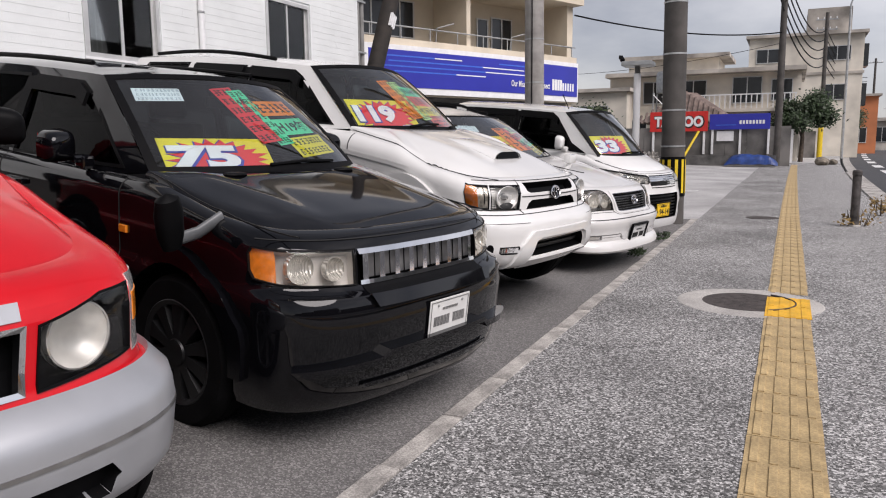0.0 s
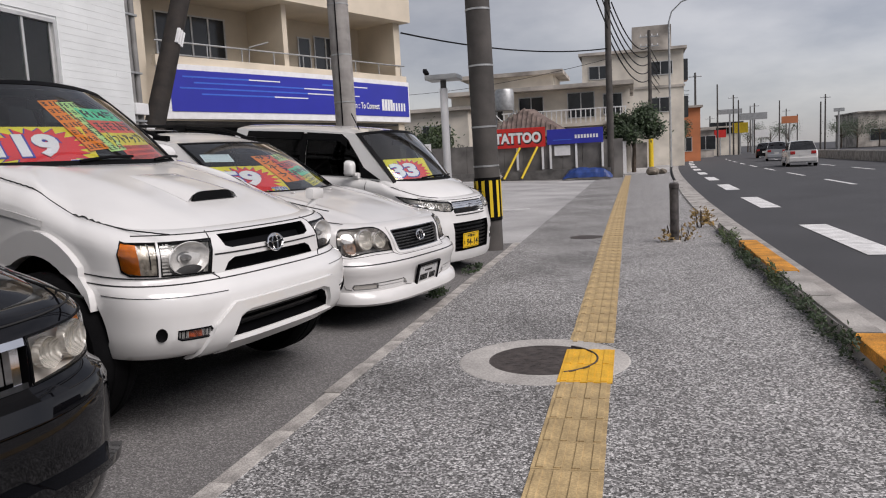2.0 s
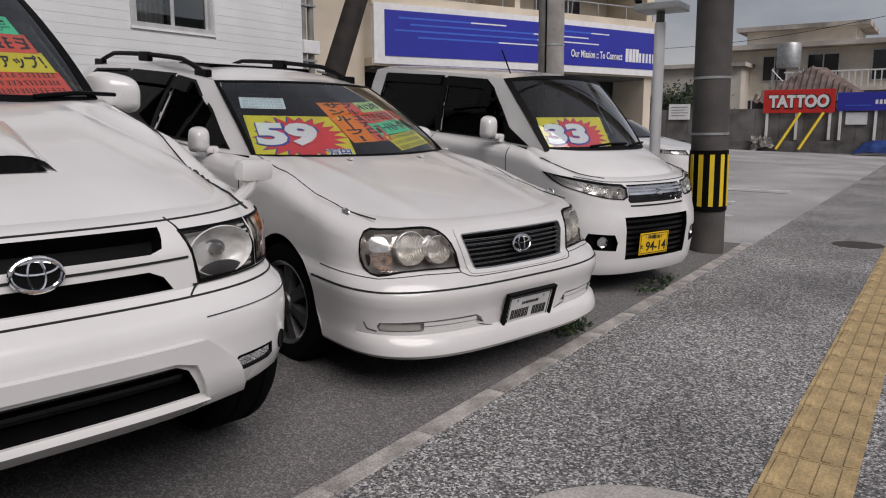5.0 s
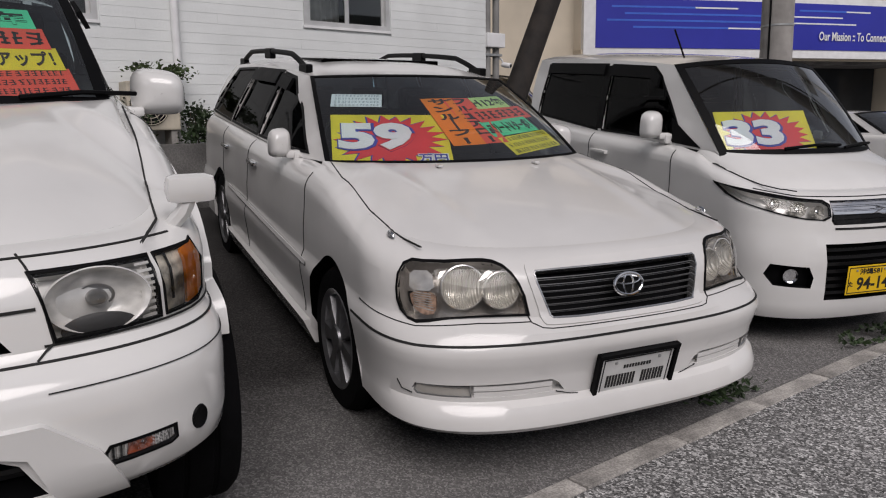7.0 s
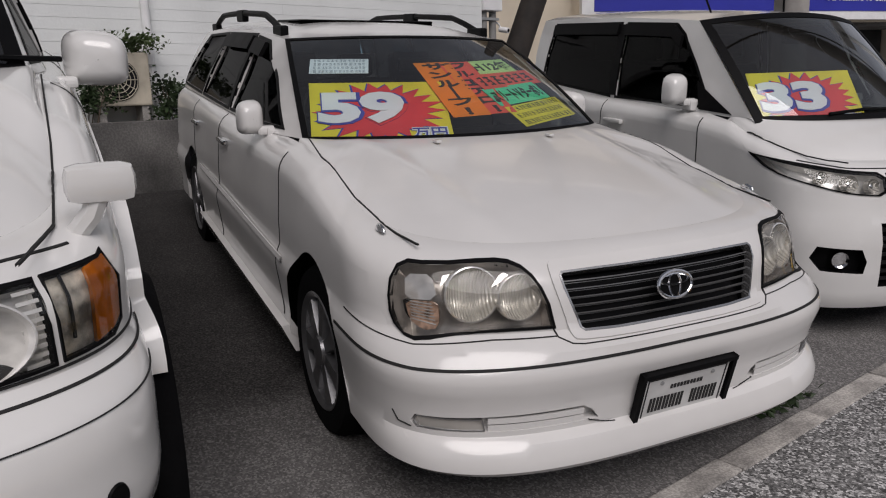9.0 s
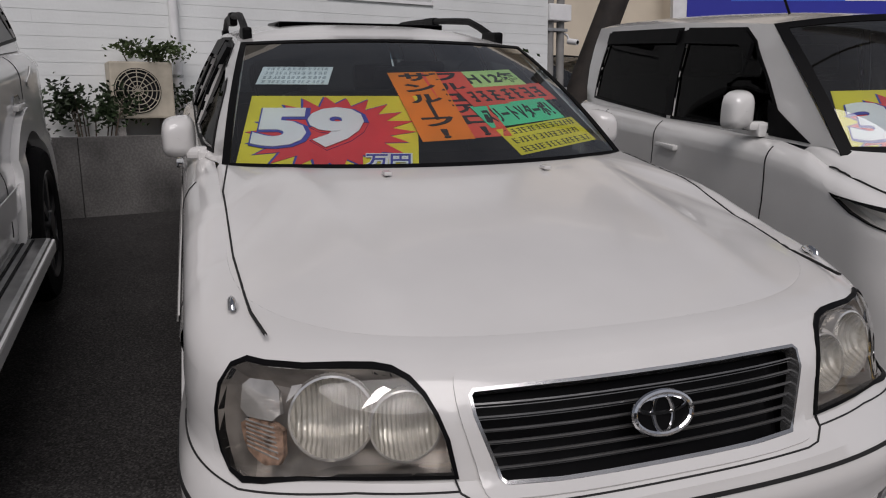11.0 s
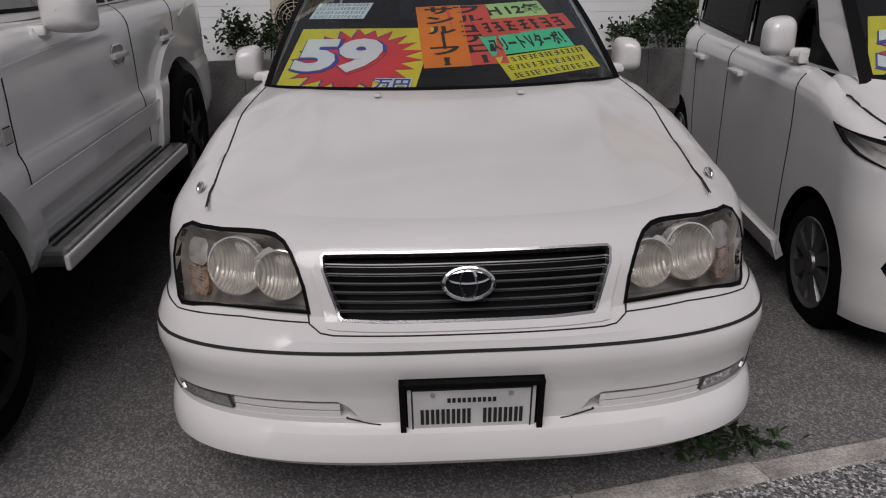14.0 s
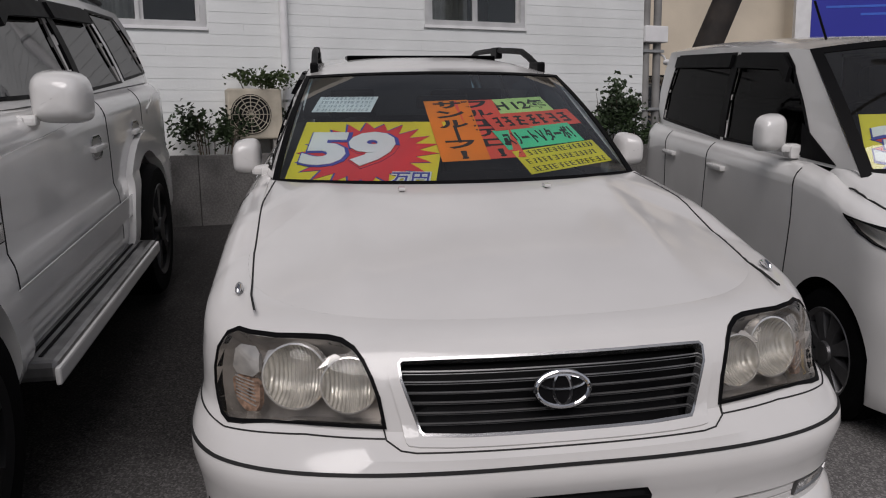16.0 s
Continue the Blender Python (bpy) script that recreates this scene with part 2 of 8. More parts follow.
DRYG = mat("dry_grass", (0.33, 0.22, 0.08), 0.8, vary=0.25, scale=6)
BARK = mat("bark", (0.10, 0.075, 0.055), 0.9, vary=0.3, scale=8, bump=0.4)
YELP = mat("paper_yellow", (0.80, 0.66, 0.03), 0.6, vary=0.05, scale=8)
REDPAP = mat("paper_red", (0.72, 0.035, 0.045), 0.6, vary=0.05, scale=8)
PINKPAP = mat("paper_coral", (0.85, 0.10, 0.06), 0.6, vary=0.05, scale=8)
ORAPAP = mat("paper_orange", (0.90, 0.24, 0.01), 0.6, vary=0.05, scale=8)
GREPAP = mat("paper_green", (0.08, 0.68, 0.36), 0.6, vary=0.05, scale=8)
LIMPAP = mat("paper_lime", (0.55, 0.78, 0.28), 0.6, vary=0.05, scale=8)
WHIPAP = mat("paper_white", (0.80, 0.84, 0.85), 0.6, vary=0.05, scale=8)
INK = mat("black_ink", (0.012, 0.012, 0.012), 0.6, vary=0.05)
INKB = mat("blue_ink", (0.05, 0.06, 0.35), 0.6, vary=0.05)
PLATEY = mat("plate_yellow", (0.80, 0.50, 0.01), 0.45, vary=0.04)
PLATEW = mat("plate_white", (0.68, 0.68, 0.66), 0.45, vary=0.05)
PLATEG = mat("plate_silver", (0.60, 0.60, 0.59), 0.45, metal=0.0, vary=0.08, scale=10)
YSTRIPE = mat("yellow_stripe", (0.78, 0.55, 0.02), 0.5, vary=0.08)


FLUTED = mat("fluted_lamp_glass", (0.84, 0.82, 0.77), 0.14, metal=0.5, vary=0.2, scale=14)
_nt = FLUTED.node_tree
_wv, _bp = _nt.nodes.new("ShaderNodeTexWave"), _nt.nodes.new("ShaderNodeBump")
_wv.inputs["Scale"].default_value, _wv.inputs["Distortion"].default_value = 34, 1.5
_bp.inputs["Strength"].default_value, _bp.inputs["Distance"].default_value = 0.8, 0.006
_nt.links.new(_nt.nodes["Texture Coordinate"].outputs["Object"], _wv.inputs["Vector"])
_nt.links.new(_wv.outputs["Fac"], _bp.inputs["Height"])
_nt.links.new(_bp.outputs["Normal"], _nt.nodes["Principled BSDF"].inputs["Normal"])


# ---- mesh helpers ----
def part(name, bm, material, parent=None, label="", smooth=False, m=None):
    me = bpy.data.meshes.new(name)
    bmesh.ops.recalc_face_normals(bm, faces=bm.faces)
    bm.to_mesh(me)
    bm.free()
    if smooth:
        me.shade_smooth()
        me.set_sharp_from_angle(angle=radians(smooth if smooth > 1 else 38))
    me.materials.append(material)
    ob = new(name, me)
    if parent:
        ob.parent = parent
    if m is not None:
        ob.matrix_basis = m
    if label:
        ob["label"] = label
    return ob


def thing(name, label, category, m=None, group="", kind=""):
    e = new(name)
    e.empty_display_size = 0.2
    if m is not None:
        e.matrix_basis = m
    return tagged(e, label, category, group, kind)


def boxes(*items, bevel=0.0):
    """A bmesh of boxes, each (x0, y0, z0, x1, y1, z1)."""
    bm = bmesh.new()
    for x0, y0, z0, x1, y1, z1 in items:
        bmesh.ops.create_cube(bm, size=1, matrix=Matrix.Translation(((x0 + x1) / 2, (y0 + y1) / 2, (z0 + z1) / 2)) @ Matrix.Diagonal((x1 - x0, y1 - y0, z1 - z0, 1)))
    if bevel:
        bmesh.ops.bevel(bm, geom=bm.edges[:], offset=bevel, segments=2, affect="EDGES", profile=0.6)
    return bm


def lathe(profile, n=32, axis="z", caps=(True, True)):
    """A surface turned from (radius, height) pairs."""
    bm = bmesh.new()
    rings = []
    for r, h in profile:
        ring = []
        for i in range(n):
            t = 2 * math.pi * i / n
            p = (r * math.cos(t), r * math.sin(t), h)
            ring.append(bm.verts.new(p if axis == "z" else (h, p[0], p[1]) if axis == "x" else (p[0], h, p[1])))
        rings.append(ring)
    for a, b in zip(rings, rings[1:]):
        for i in range(n):
            j = (i + 1) % n
            bm.faces.new((a[i], a[j], b[j], b[i]))
    for ring, cap in zip((rings[0], rings[-1]), caps):
        if cap:
            bm.faces.new(ring)
    bmesh.ops.remove_doubles(bm, verts=bm.verts, dist=1e-5)
    return bm


def tube(points, r, n=8, bm=None):
    """A round bar along points; r: one radius, or one for each point."""
    bm = bm or bmesh.new()
    pts = [Vector(p) for p in points]
    prev = None
    first = None
    for i, p in enumerate(pts):
        d = (pts[min(i + 1, len(pts) - 1)] - pts[max(i - 1, 0)]).normalized()
        u = d.orthogonal().normalized() if prev is None else (prev_u - d * prev_u.dot(d)).normalized()
        v = d.cross(u)
        rr = r[i] if isinstance(r, (list, tuple)) else r
        ring = [bm.verts.new(p + rr * (math.cos(2 * math.pi * k / n) * u + math.sin(2 * math.pi * k / n) * v)) for k in range(n)]
        if prev:
            for k in range(n):
                bm.faces.new((prev[k], prev[(k + 1) % n], ring[(k + 1) % n], ring[k]))
        else:
            first = ring
        prev, prev_u = ring, u
    bm.faces.new(first)
    bm.faces.new(prev)
    return bm


def extrude_poly(poly, z0, z1):
    bm = bmesh.new()
    lo = [bm.verts.new((x, y, z0)) for x, y in poly]
    hi = [bm.verts.new((x, y, z1)) for x, y in poly]
    bm.faces.new(lo)
    bm.faces.new(hi)
    for i in range(len(poly)):
        j = (i + 1) % len(poly)
        bm.faces.new((lo[i], lo[j], hi[j], hi[i]))
    return bm


def text_mesh(s, size, m, material, parent, name="lettering", extrude=0.0012, align="CENTER", fit=None, bold=0.0):
    """Letters in the built-in font as a mesh; they lie in the local xy plane of m. fit: (width, height) that they fill."""
    cu = bpy.data.curves.new(name, "FONT")
    cu.body, cu.size, cu.extrude, cu.align_x, cu.align_y = s, size, extrude, align, "CENTER"
    cu.offset = bold
    cu.resolution_u = 3
    tmp = bpy.data.objects.new("text_tmp", cu)
    scene.collection.objects.link(tmp)
    dg = bpy.context.evaluated_depsgraph_get()
    me = bpy.data.meshes.new_from_object(tmp.evaluated_get(dg))
    bpy.data.objects.remove(tmp)
    bpy.data.curves.remove(cu)
    if fit and len(me.vertices):
        co = np.array([v.co[:] for v in me.vertices])
        lo, hi = co.min(0), co.max(0)
        for v in me.vertices:
            v.co.x = (v.co.x - (lo[0] + hi[0]) / 2) * fit[0] / max(1e-6, hi[0] - lo[0])
            v.co.y = (v.co.y - (lo[1] + hi[1]) / 2) * fit[1] / max(1e-6, hi[1] - lo[1])
    me.name = name
    me.materials.clear()
    me.materials.append(material)
    ob = new(name, me)
    ob.parent = parent
    ob.matrix_basis = m
    return ob


def ramp(x):
    """The height of the sloping car lot."""
    return 0.0 if x > -1.6 else 0.1 * (-1.6 - x)


def interp(v, table, k):
    return float(np.interp(v, [r[0] for r in table], [r[k] for r in table]))


def inside(p, poly):
    c = False
    j = len(poly) - 1
    for i in range(len(poly)):
        (x0, y0), (x1, y1) = poly[i], poly[j]
        if (y0 > p[1]) != (y1 > p[1]) and p[0] < (x1 - x0) * (p[1] - y0) / (y1 - y0) + x0:
            c = not c
        j = i
    return c


def cut_flat(bm, poly, keep):
    """In a flat bmesh in (a, z): cut along the polygon, and keep its inside, or delete it."""
    lo = (min(p[0] for p in poly) - 0.02, min(p[1] for p in poly) - 0.02)
    hi = (max(p[0] for p in poly) + 0.02, max(p[1] for p in poly) + 0.02)
    for i in range(len(poly)):
        p, q = Vector(poly[i]), Vector(poly[(i + 1) % len(poly)])
        d = (q - p)
        if d.length < 1e-6:
            continue
        fs = [f for f in bm.faces if max(v.co.x for v in f.verts) > lo[0] and min(v.co.x for v in f.verts) < hi[0]
              and max(v.co.y for v in f.verts) > lo[1] and min(v.co.y for v in f.verts) < hi[1]]
        geom = set(fs)
        for f in fs:
            geom.update(f.edges)
            geom.update(f.verts)
        bmesh.ops.bisect_plane(bm, geom=list(geom), plane_co=(p.x, p.y, 0), plane_no=(d.y, -d.x, 0), dist=1e-6)
    gone = []
    for f in bm.faces:
        c = f.calc_center_median()
        if inside((c.x, c.y), poly) != keep:
            gone.append(f)
    bmesh.ops.delete(bm, geom=gone, context="FACES")


def patch(fn, poly, off, depth, step=0.05, steps=None, holes=()):
    """A piece of a curved surface fn(a, z, off), bounded by a polygon in (a, z), proud by off, with a rim that goes depth deep."""
    x0, x1 = min(p[0] for p in poly), max(p[0] for p in poly)
    y0, y1 = min(p[1] for p in poly), max(p[1] for p in poly)
    nx, ny = steps or (max(1, int((x1 - x0) / step)), max(1, int((y1 - y0) / step)))
    bm = bmesh.new()
    g = [[bm.verts.new((x0 + (x1 - x0) * i / nx, y0 + (y1 - y0) * j / ny, 0)) for i in range(nx + 1)] for j in range(ny + 1)]
    for j in range(ny):
        for i in range(nx):
            bm.faces.new((g[j][i], g[j][i + 1], g[j + 1][i + 1], g[j + 1][i]))
    cut_flat(bm, poly, True)
    for h in holes:
        cut_flat(bm, h, False)
    bmesh.ops.remove_doubles(bm, verts=bm.verts, dist=1e-5)
    edge = [e for e in bm.edges if len(e.link_faces) == 1]
    flat = {v: (v.co.x, v.co.y) for v in bm.verts}
    if depth:
        low = {}
        for e in edge:
            for v in e.verts:
                if v not in low:
                    low[v] = bm.verts.new(fn(*flat[v], off - depth))
        for e in edge:
            a, b = e.verts
            bm.faces.new((a, b, low[b], low[a]))
    for v, (a, z) in flat.items():
        v.co = fn(a, z, off)
    return bm


def ring_poly(poly, w):
    """The polygon moved inwards by w (about), for frames."""
    n = len(poly)
    out = []
    for i in range(n):
        p0, p1, p2 = Vector(poly[i - 1]), Vector(poly[i]), Vector(poly[(i + 1) % n])
        d1, d2 = (p1 - p0).normalized(), (p2 - p1).normalized()
        n1, n2 = Vector((-d1.y, d1.x)), Vector((-d2.y, d2.x))
        b = (n1 + n2)
        b = b.normalized() * w / max(0.35, b.normalized().dot(n1)) if b.length > 1e-6 else n1 * w
        out.append((p1.x + b.x, p1.y + b.y))
    return out


def rounded(poly, k=2):
    """The polygon with its corners cut round."""
    for _ in range(k):
        out = []
        for i in range(len(poly)):
            p, q = poly[i], poly[(i + 1) % len(poly)]
            out += [(p[0] * 0.8 + q[0] * 0.2, p[1] * 0.8 + q[1] * 0.2), (p[0] * 0.2 + q[0] * 0.8, p[1] * 0.2 + q[1] * 0.8)]
        poly = out
    return poly


def ccw(poly):
    s = sum((poly[i][0] - poly[i - 1][0]) * (poly[i][1] + poly[i - 1][1]) for i in range(len(poly)))
    return list(poly) if s < 0 else list(reversed(poly))


def frame_patch(fn, poly, w, off, depth, step=0.05):
    """A frame of width w along the inside of a polygon on the surface."""
    poly = ccw(poly)
    inner = ring_poly(poly, w)
    bm = bmesh.new()
    n = len(poly)
    rows = []
    for i in range(n):
        p, q, pi, qi = poly[i], poly[(i + 1) % n], inner[i], inner[(i + 1) % n]
        k = max(1, int(math.dist(p, q) / step))
        for s in range(k):
            t = s / k
            rows.append(((p[0] + (q[0] - p[0]) * t, p[1] + (q[1] - p[1]) * t), (pi[0] + (qi[0] - pi[0]) * t, pi[1] + (qi[1] - pi[1]) * t)))
    made = []
    for o, i in rows:
        made.append([bm.verts.new(fn(*o, off - depth)), bm.verts.new(fn(*o, off)), bm.verts.new(fn(*i, off)), bm.verts.new(fn(*i, off - depth))])
    for i in range(len(made)):
        a, b = made[i], made[(i + 1) % len(made)]
        for k in range(3):
            bm.faces.new((a[k], a[k + 1], b[k + 1], b[k]))
    return bm


def strip(fn, pts, w, off=0.0015, step=0.02):
    """A narrow line on a surface through points in (a, z)."""
    bm = bmesh.new()
    dense = []
    for p, q in zip(pts, pts[1:]):
        k = max(1, int(math.dist(p, q) / step))
        dense += [(p[0] + (q[0] - p[0]) * s / k, p[1] + (q[1] - p[1]) * s / k) for s in range(k)]
    dense.append(pts[-1])
    prev = None
    for i, p in enumerate(dense):
        c = fn(*p, off)
        d = fn(*dense[min(i + 1, len(dense) - 1)], off) - fn(*dense[max(i - 1, 0)], off)
        nrm = fn(*p, off + 0.01) - c
        s = d.cross(nrm).normalized() * w / 2
        cur = [bm.verts.new(c - nrm * 0.6 + s), bm.verts.new(c + s), bm.verts.new(c - s), bm.verts.new(c - nrm * 0.6 - s)]
        if prev:
            for k in range(3):
                bm.faces.new((prev[k], prev[k + 1], cur[k + 1], cur[k]))
        prev = cur
    return bm


# ---- ground, lot, pavement, road ----
def sheet(name, rows, material, label, thick=0.0, kind="structure", cat="ground", smooth=False):
    """A strip of ground between lists of (x, y, z) points, row after row."""
    bm = bmesh.new()
    g = [[bm.verts.new(p) for p in r] for r in rows]
    for a, b in zip(g, g[1:]):
        for i in range(len(a) - 1):
            bm.faces.new((a[i], a[i + 1], b[i + 1], b[i]))
    return tagged(part(name, bm, material, smooth=smooth), label, cat, "", kind)


def bend(y):
    """How far the street has swung to the right at y."""
    return 0.0 if y < 18 else 0.00045 * (y - 18) ** 2 + 0.02 * (y - 18)


def swing(y):
    """The street's turn at y, in degrees."""
    return 0.0 if y < 18 else -math.degrees(0.0009 * (y - 18) + 0.02)


sheet("ground", [[(x, y, -0.2) for x in (-1500, -300, 300, 1500)] for y in (-1500, -300, 300, 1500)], ROADM, "dark asphalt ground reaching the horizon")
ys = [-14, -8, -2, 4, 10, 16, 22, 28, 34, 40, 46, 52, 58, 66, 74, 84, 94, 106, 120, 140]
sheet("road", [[(x + bend(y), y, z) for x, z in ((1.72, -0.13), (4, -0.10), (8, -0.08), (14, -0.13), (22, -0.13))] for y in ys], ROADM, "dark asphalt road with worn surface", cat="road")
bm = bmesh.new()
g = []
for y in ys:
    if y > 46:
        break
    g.append([bm.verts.new(p) for p in ((-1.30, y, -0.1), (-1.30, y, 0.0), (0.0, y, 0.0), (1.60 + bend(y), y, 0.0), (1.60 + bend(y), y, -0.1))])
for a, b in zip(g, g[1:]):
    for i in range(4):
        bm.faces.new((a[i], a[i + 1], b[i + 1], b[i]))
tagged(part("pavement", bm, AGG), "grey exposed-aggregate pavement", "pavement", kind="structure")
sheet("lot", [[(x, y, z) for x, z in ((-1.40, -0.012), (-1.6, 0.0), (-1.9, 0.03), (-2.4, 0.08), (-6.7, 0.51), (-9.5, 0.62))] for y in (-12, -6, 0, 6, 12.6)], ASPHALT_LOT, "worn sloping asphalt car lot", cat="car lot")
sheet("apron", [[(-1.302 + (0.0 if x == 0 else x), y, z) for x, z in ((0, -0.006), (-2.5, 0.03), (-6, 0.15), (-16, 0.3))] for y in (12.6, 20, 30, 42)], APRON, "pale concrete forecourt", cat="forecourt")
sheet("far_pavement", [[(x + bend(y), y, 0.0) for x in (-3.5, 0, 1.60)] for y in ys if y >= 46], APRON, "pale concrete pavement further along", cat="pavement")

# kerb stones along the lot, each a stone of its own
kerb = thing("lot_kerb", "flush concrete kerb stones between lot and pavement", "kerb", kind="structure")
kb = boxes((0, 0, -0.09, 0.098, 0.594, 0.006), bevel=0.006)
DIRTYK = mat("dirty_kerb_concrete", (0.44, 0.415, 0.385), 0.92, vary=0.28, scale=5, fine=120, bump=0.4, spots=0.2, random=0.1)
kme = part("kerb_stone", kb, DIRTYK, kerb, m=pose(-1.40, -3.0, 0)).data
rnd = random.Random(3)
for i in range(1, 26):
    o = new("kerb_stone", kme)
    o.parent = kerb
    o.matrix_basis = pose(-1.40 + rnd.uniform(-0.006, 0.006), -3.0 + 0.6 * i, rnd.uniform(-0.003, 0.003), 0, 0, rnd.uniform(-0.3, 0.3))

rk = thing("road_kerb", "raised weathered concrete road kerb with orange painted lengths", "kerb", kind="structure")
rb = extrude_poly([(0, 0), (0.19, 0), (0.19, 1.19), (0, 1.19)], -0.14, 0.13)
bmesh.ops.bevel(rb, geom=[e for e in rb.edges], offset=0.018, segments=2, affect="EDGES")
rme = part("kerb_stone", rb, CONC, rk, m=pose(1.59, -5.6, 0)).data
for i in range(1, 32):
    y = -5.6 + 1.2 * i
    o = new("kerb_stone", rme)
    o.parent = rk
    low = 0.10 if y > 13.5 else 0.0
    o.matrix_basis = pose(1.59 + bend(y) + rnd.uniform(-0.008, 0.008), y, -low + rnd.uniform(-0.005, 0.005), 0, 0, rnd.uniform(-0.4, 0.4) + swing(y))
for y in (-0.8, 4.0, 8.8):
    part("kerb_paint", boxes((1.583, y, 0.06, 1.787, y + 2.38, 0.1345), bevel=0.01), KERBY, rk, "worn orange kerb paint")
sheet("gutter", [[(x + bend(y), y, z) for x, z in ((1.77, -0.10), (2.0, -0.115), (2.18, -0.108), (2.19, -0.135))] for y in ys], CONC, "pale concrete gutter along the road kerb", cat="gutter")

# tactile strip
tac = thing("tactile_strip", "ochre tactile guide tiles with raised bars", "tactile paving", kind="structure")
bm = boxes((-0.149, 0.002, -0.03, 0.149, 0.298, 0.004))
for k in range(4):
    x = -0.112 + 0.0747 * k
    b2 = boxes((x - 0.0165, 0.014, 0.003, x + 0.0165, 0.286, 0.0095), bevel=0.003)
    me = bpy.data.meshes.new("bar_tmp")
    b2.to_mesh(me)
    b2.free()
    bm.from_mesh(me)
    bpy.data.meshes.remove(me)
tme = part("tile", bm, TACT, tac, m=pose(0.042, -2.4, 0)).data
for i in range(1, 150):
    y = -2.4 + 0.3 * i
    if 5.6 < y < 6.35:
        continue
    o = new("tile", tme)
    o.parent = tac
    o.matrix_basis = pose(0.042 + 0.0011 * max(0, y - 12) ** 1.5 + rnd.uniform(-0.002, 0.002), y, rnd.uniform(-0.001, 0.001), 0, 0, rnd.uniform(-0.3, 0.3))

# manhole with concrete collar and painted tiles over it
mh = thing("manhole", "cast iron manhole cover in a pale concrete collar", "manhole", pose(-0.235, 6.16, 0), kind="structure")
part("collar", lathe([(0.345, -0.05), (0.345, 0.004), (0.36, 0.005), (0.525, 0.004), (0.535, 0.0), (0.535, -0.05)], 56), PALEC, mh)
cover = lathe([(0.001, -0.04), (0.325, -0.04), (0.325, 0.004), (0.30, 0.0045), (0.29, 0.003), (0.001, 0.003)], 56)
for i in range(-5, 6):
    for j in range(-5, 6):
        if i * i + j * j < 27 and (i + j) % 2 == 0:
            bmesh.ops.create_cube(cover, size=1, matrix=Matrix.Translation((i * 0.05, j * 0.05, 0.003)) @ Matrix.Rotation(0.6 * ((i + 2 * j) % 3), 4, "Z") @ Matrix.Diagonal((0.044, 0.014, 0.003, 1)))
part("cover", cover, IRON, mh)
part("cover_rim", lathe([(0.326, -0.04), (0.326, 0.0045), (0.344, 0.0045), (0.344, -0.04)], 56), IRON, mh)
yt = thing("painted_tactile", "bright yellow painted tactile panel over the manhole edge", "tactile paving", kind="structure")
for k in range(2):
    part("tile", boxes((-0.109, 5.685 + 0.36 * k, 0.003, 0.199, 6.04 + 0.36 * k, 0.0085), *[(-0.09 + 0.075 * q, 5.70 + 0.36 * k, 0.008, -0.055 + 0.075 * q, 6.03 + 0.36 * k, 0.0125) for q in range(4)]), TACTY, yt)
arc = [(-0.235 + 0.335 * math.cos(t), 6.16 + 0.335 * math.sin(t), 0.0125) for t in np.linspace(-1.10, 1.10, 25)]
part("joint", tube(arc, 0.006, 6), IRON, yt)
for x, y, r in ((-0.36, 13.15, 0.25),):
    m2 = thing("manhole", "small dark iron cover flush in the pavement", "manhole", pose(x, y, 0), kind="structure")
    part("cover", lathe([(0.001, -0.03), (r, -0.03), (r, 0.004), (r - 0.03, 0.005), (r - 0.04, 0.003), (0.001, 0.003)], 40), IRON, m2)
lines = thing("lot_line", "faded white bay lines on the forecourt", "road marking", kind="structure")
for x0, y0, x1, y1 in ((-5.2, 16.5, -2.4, 16.6), (-5.4, 19.0, -2.0, 19.1), (-3.0, 14.6, -2.0, 14.66)):
    part("line", boxes((x0, y0, 0.05, x1, y1, 0.062)), LANE, lines)

# lane paint
lane = thing("lane_marking", "white dashed lane paint on the road", "road marking", kind="structure")
def dash(x, y, w, l):
    bm = bmesh.new()
    n = 4
    pr = None
    for i in range(n + 1):
        yy = y + l * i / n
        zz = float(np.interp(x, (1.72, 4, 8, 14), (-0.13, -0.10, -0.08, -0.13))) + 0.006
        cur = [bm.verts.new((x + bend(yy) - w / 2, yy, zz)), bm.verts.new((x + bend(yy) + w / 2, yy, zz))]
        if pr:
            bm.faces.new((pr[0], pr[1], cur[1], cur[0]))
        pr = cur
    part("dash", bm, LANE, lane)
for i in range(14):
    dash(3.28, -4 + 7.7 * i, 0.42, 3.8)
for i in range(12):
    dash(6.8, -6 + 8.2 * i, 0.15, 4.2)
for i in range(12):
    dash(10.4, -2 + 8.2 * i, 0.15, 4.2)
med = thing("median_barrier", "low pale concrete median barrier beyond the lanes", "barrier", kind="structure")
for i in range(24):
    y = 20 + 5 * i
    part("block", boxes((-0.2, 0, -0.14, 0.2, 4.95, 0.55), bevel=0.03), CONC, med, m=pose(14.2 + bend(y), y, 0, 0, 0, swing(y)))


# ---- poles ----
def pole(name, label, x, y, r0, r1, h, material, lean=(0, 0), bands=(), z=0.0):
    e = thing(name, label, "pole", pose(x, y, z, lean[0], lean[1], 0))
    part("shaft", lathe([(r0, -0.1)] + [(r0 + (r1 - r0) * k / 10, h * k / 10) for k in range(11)], 28), material, e, smooth=True)
    for b in bands:
        r = r0 + (r1 - r0) * b / h
        part("steel_band", lathe([(r + 0.001, b - 0.012), (r + 0.006, b - 0.012), (r + 0.006, b + 0.012), (r + 0.001, b + 0.012)], 28), STEEL, e, smooth=True)
    return e


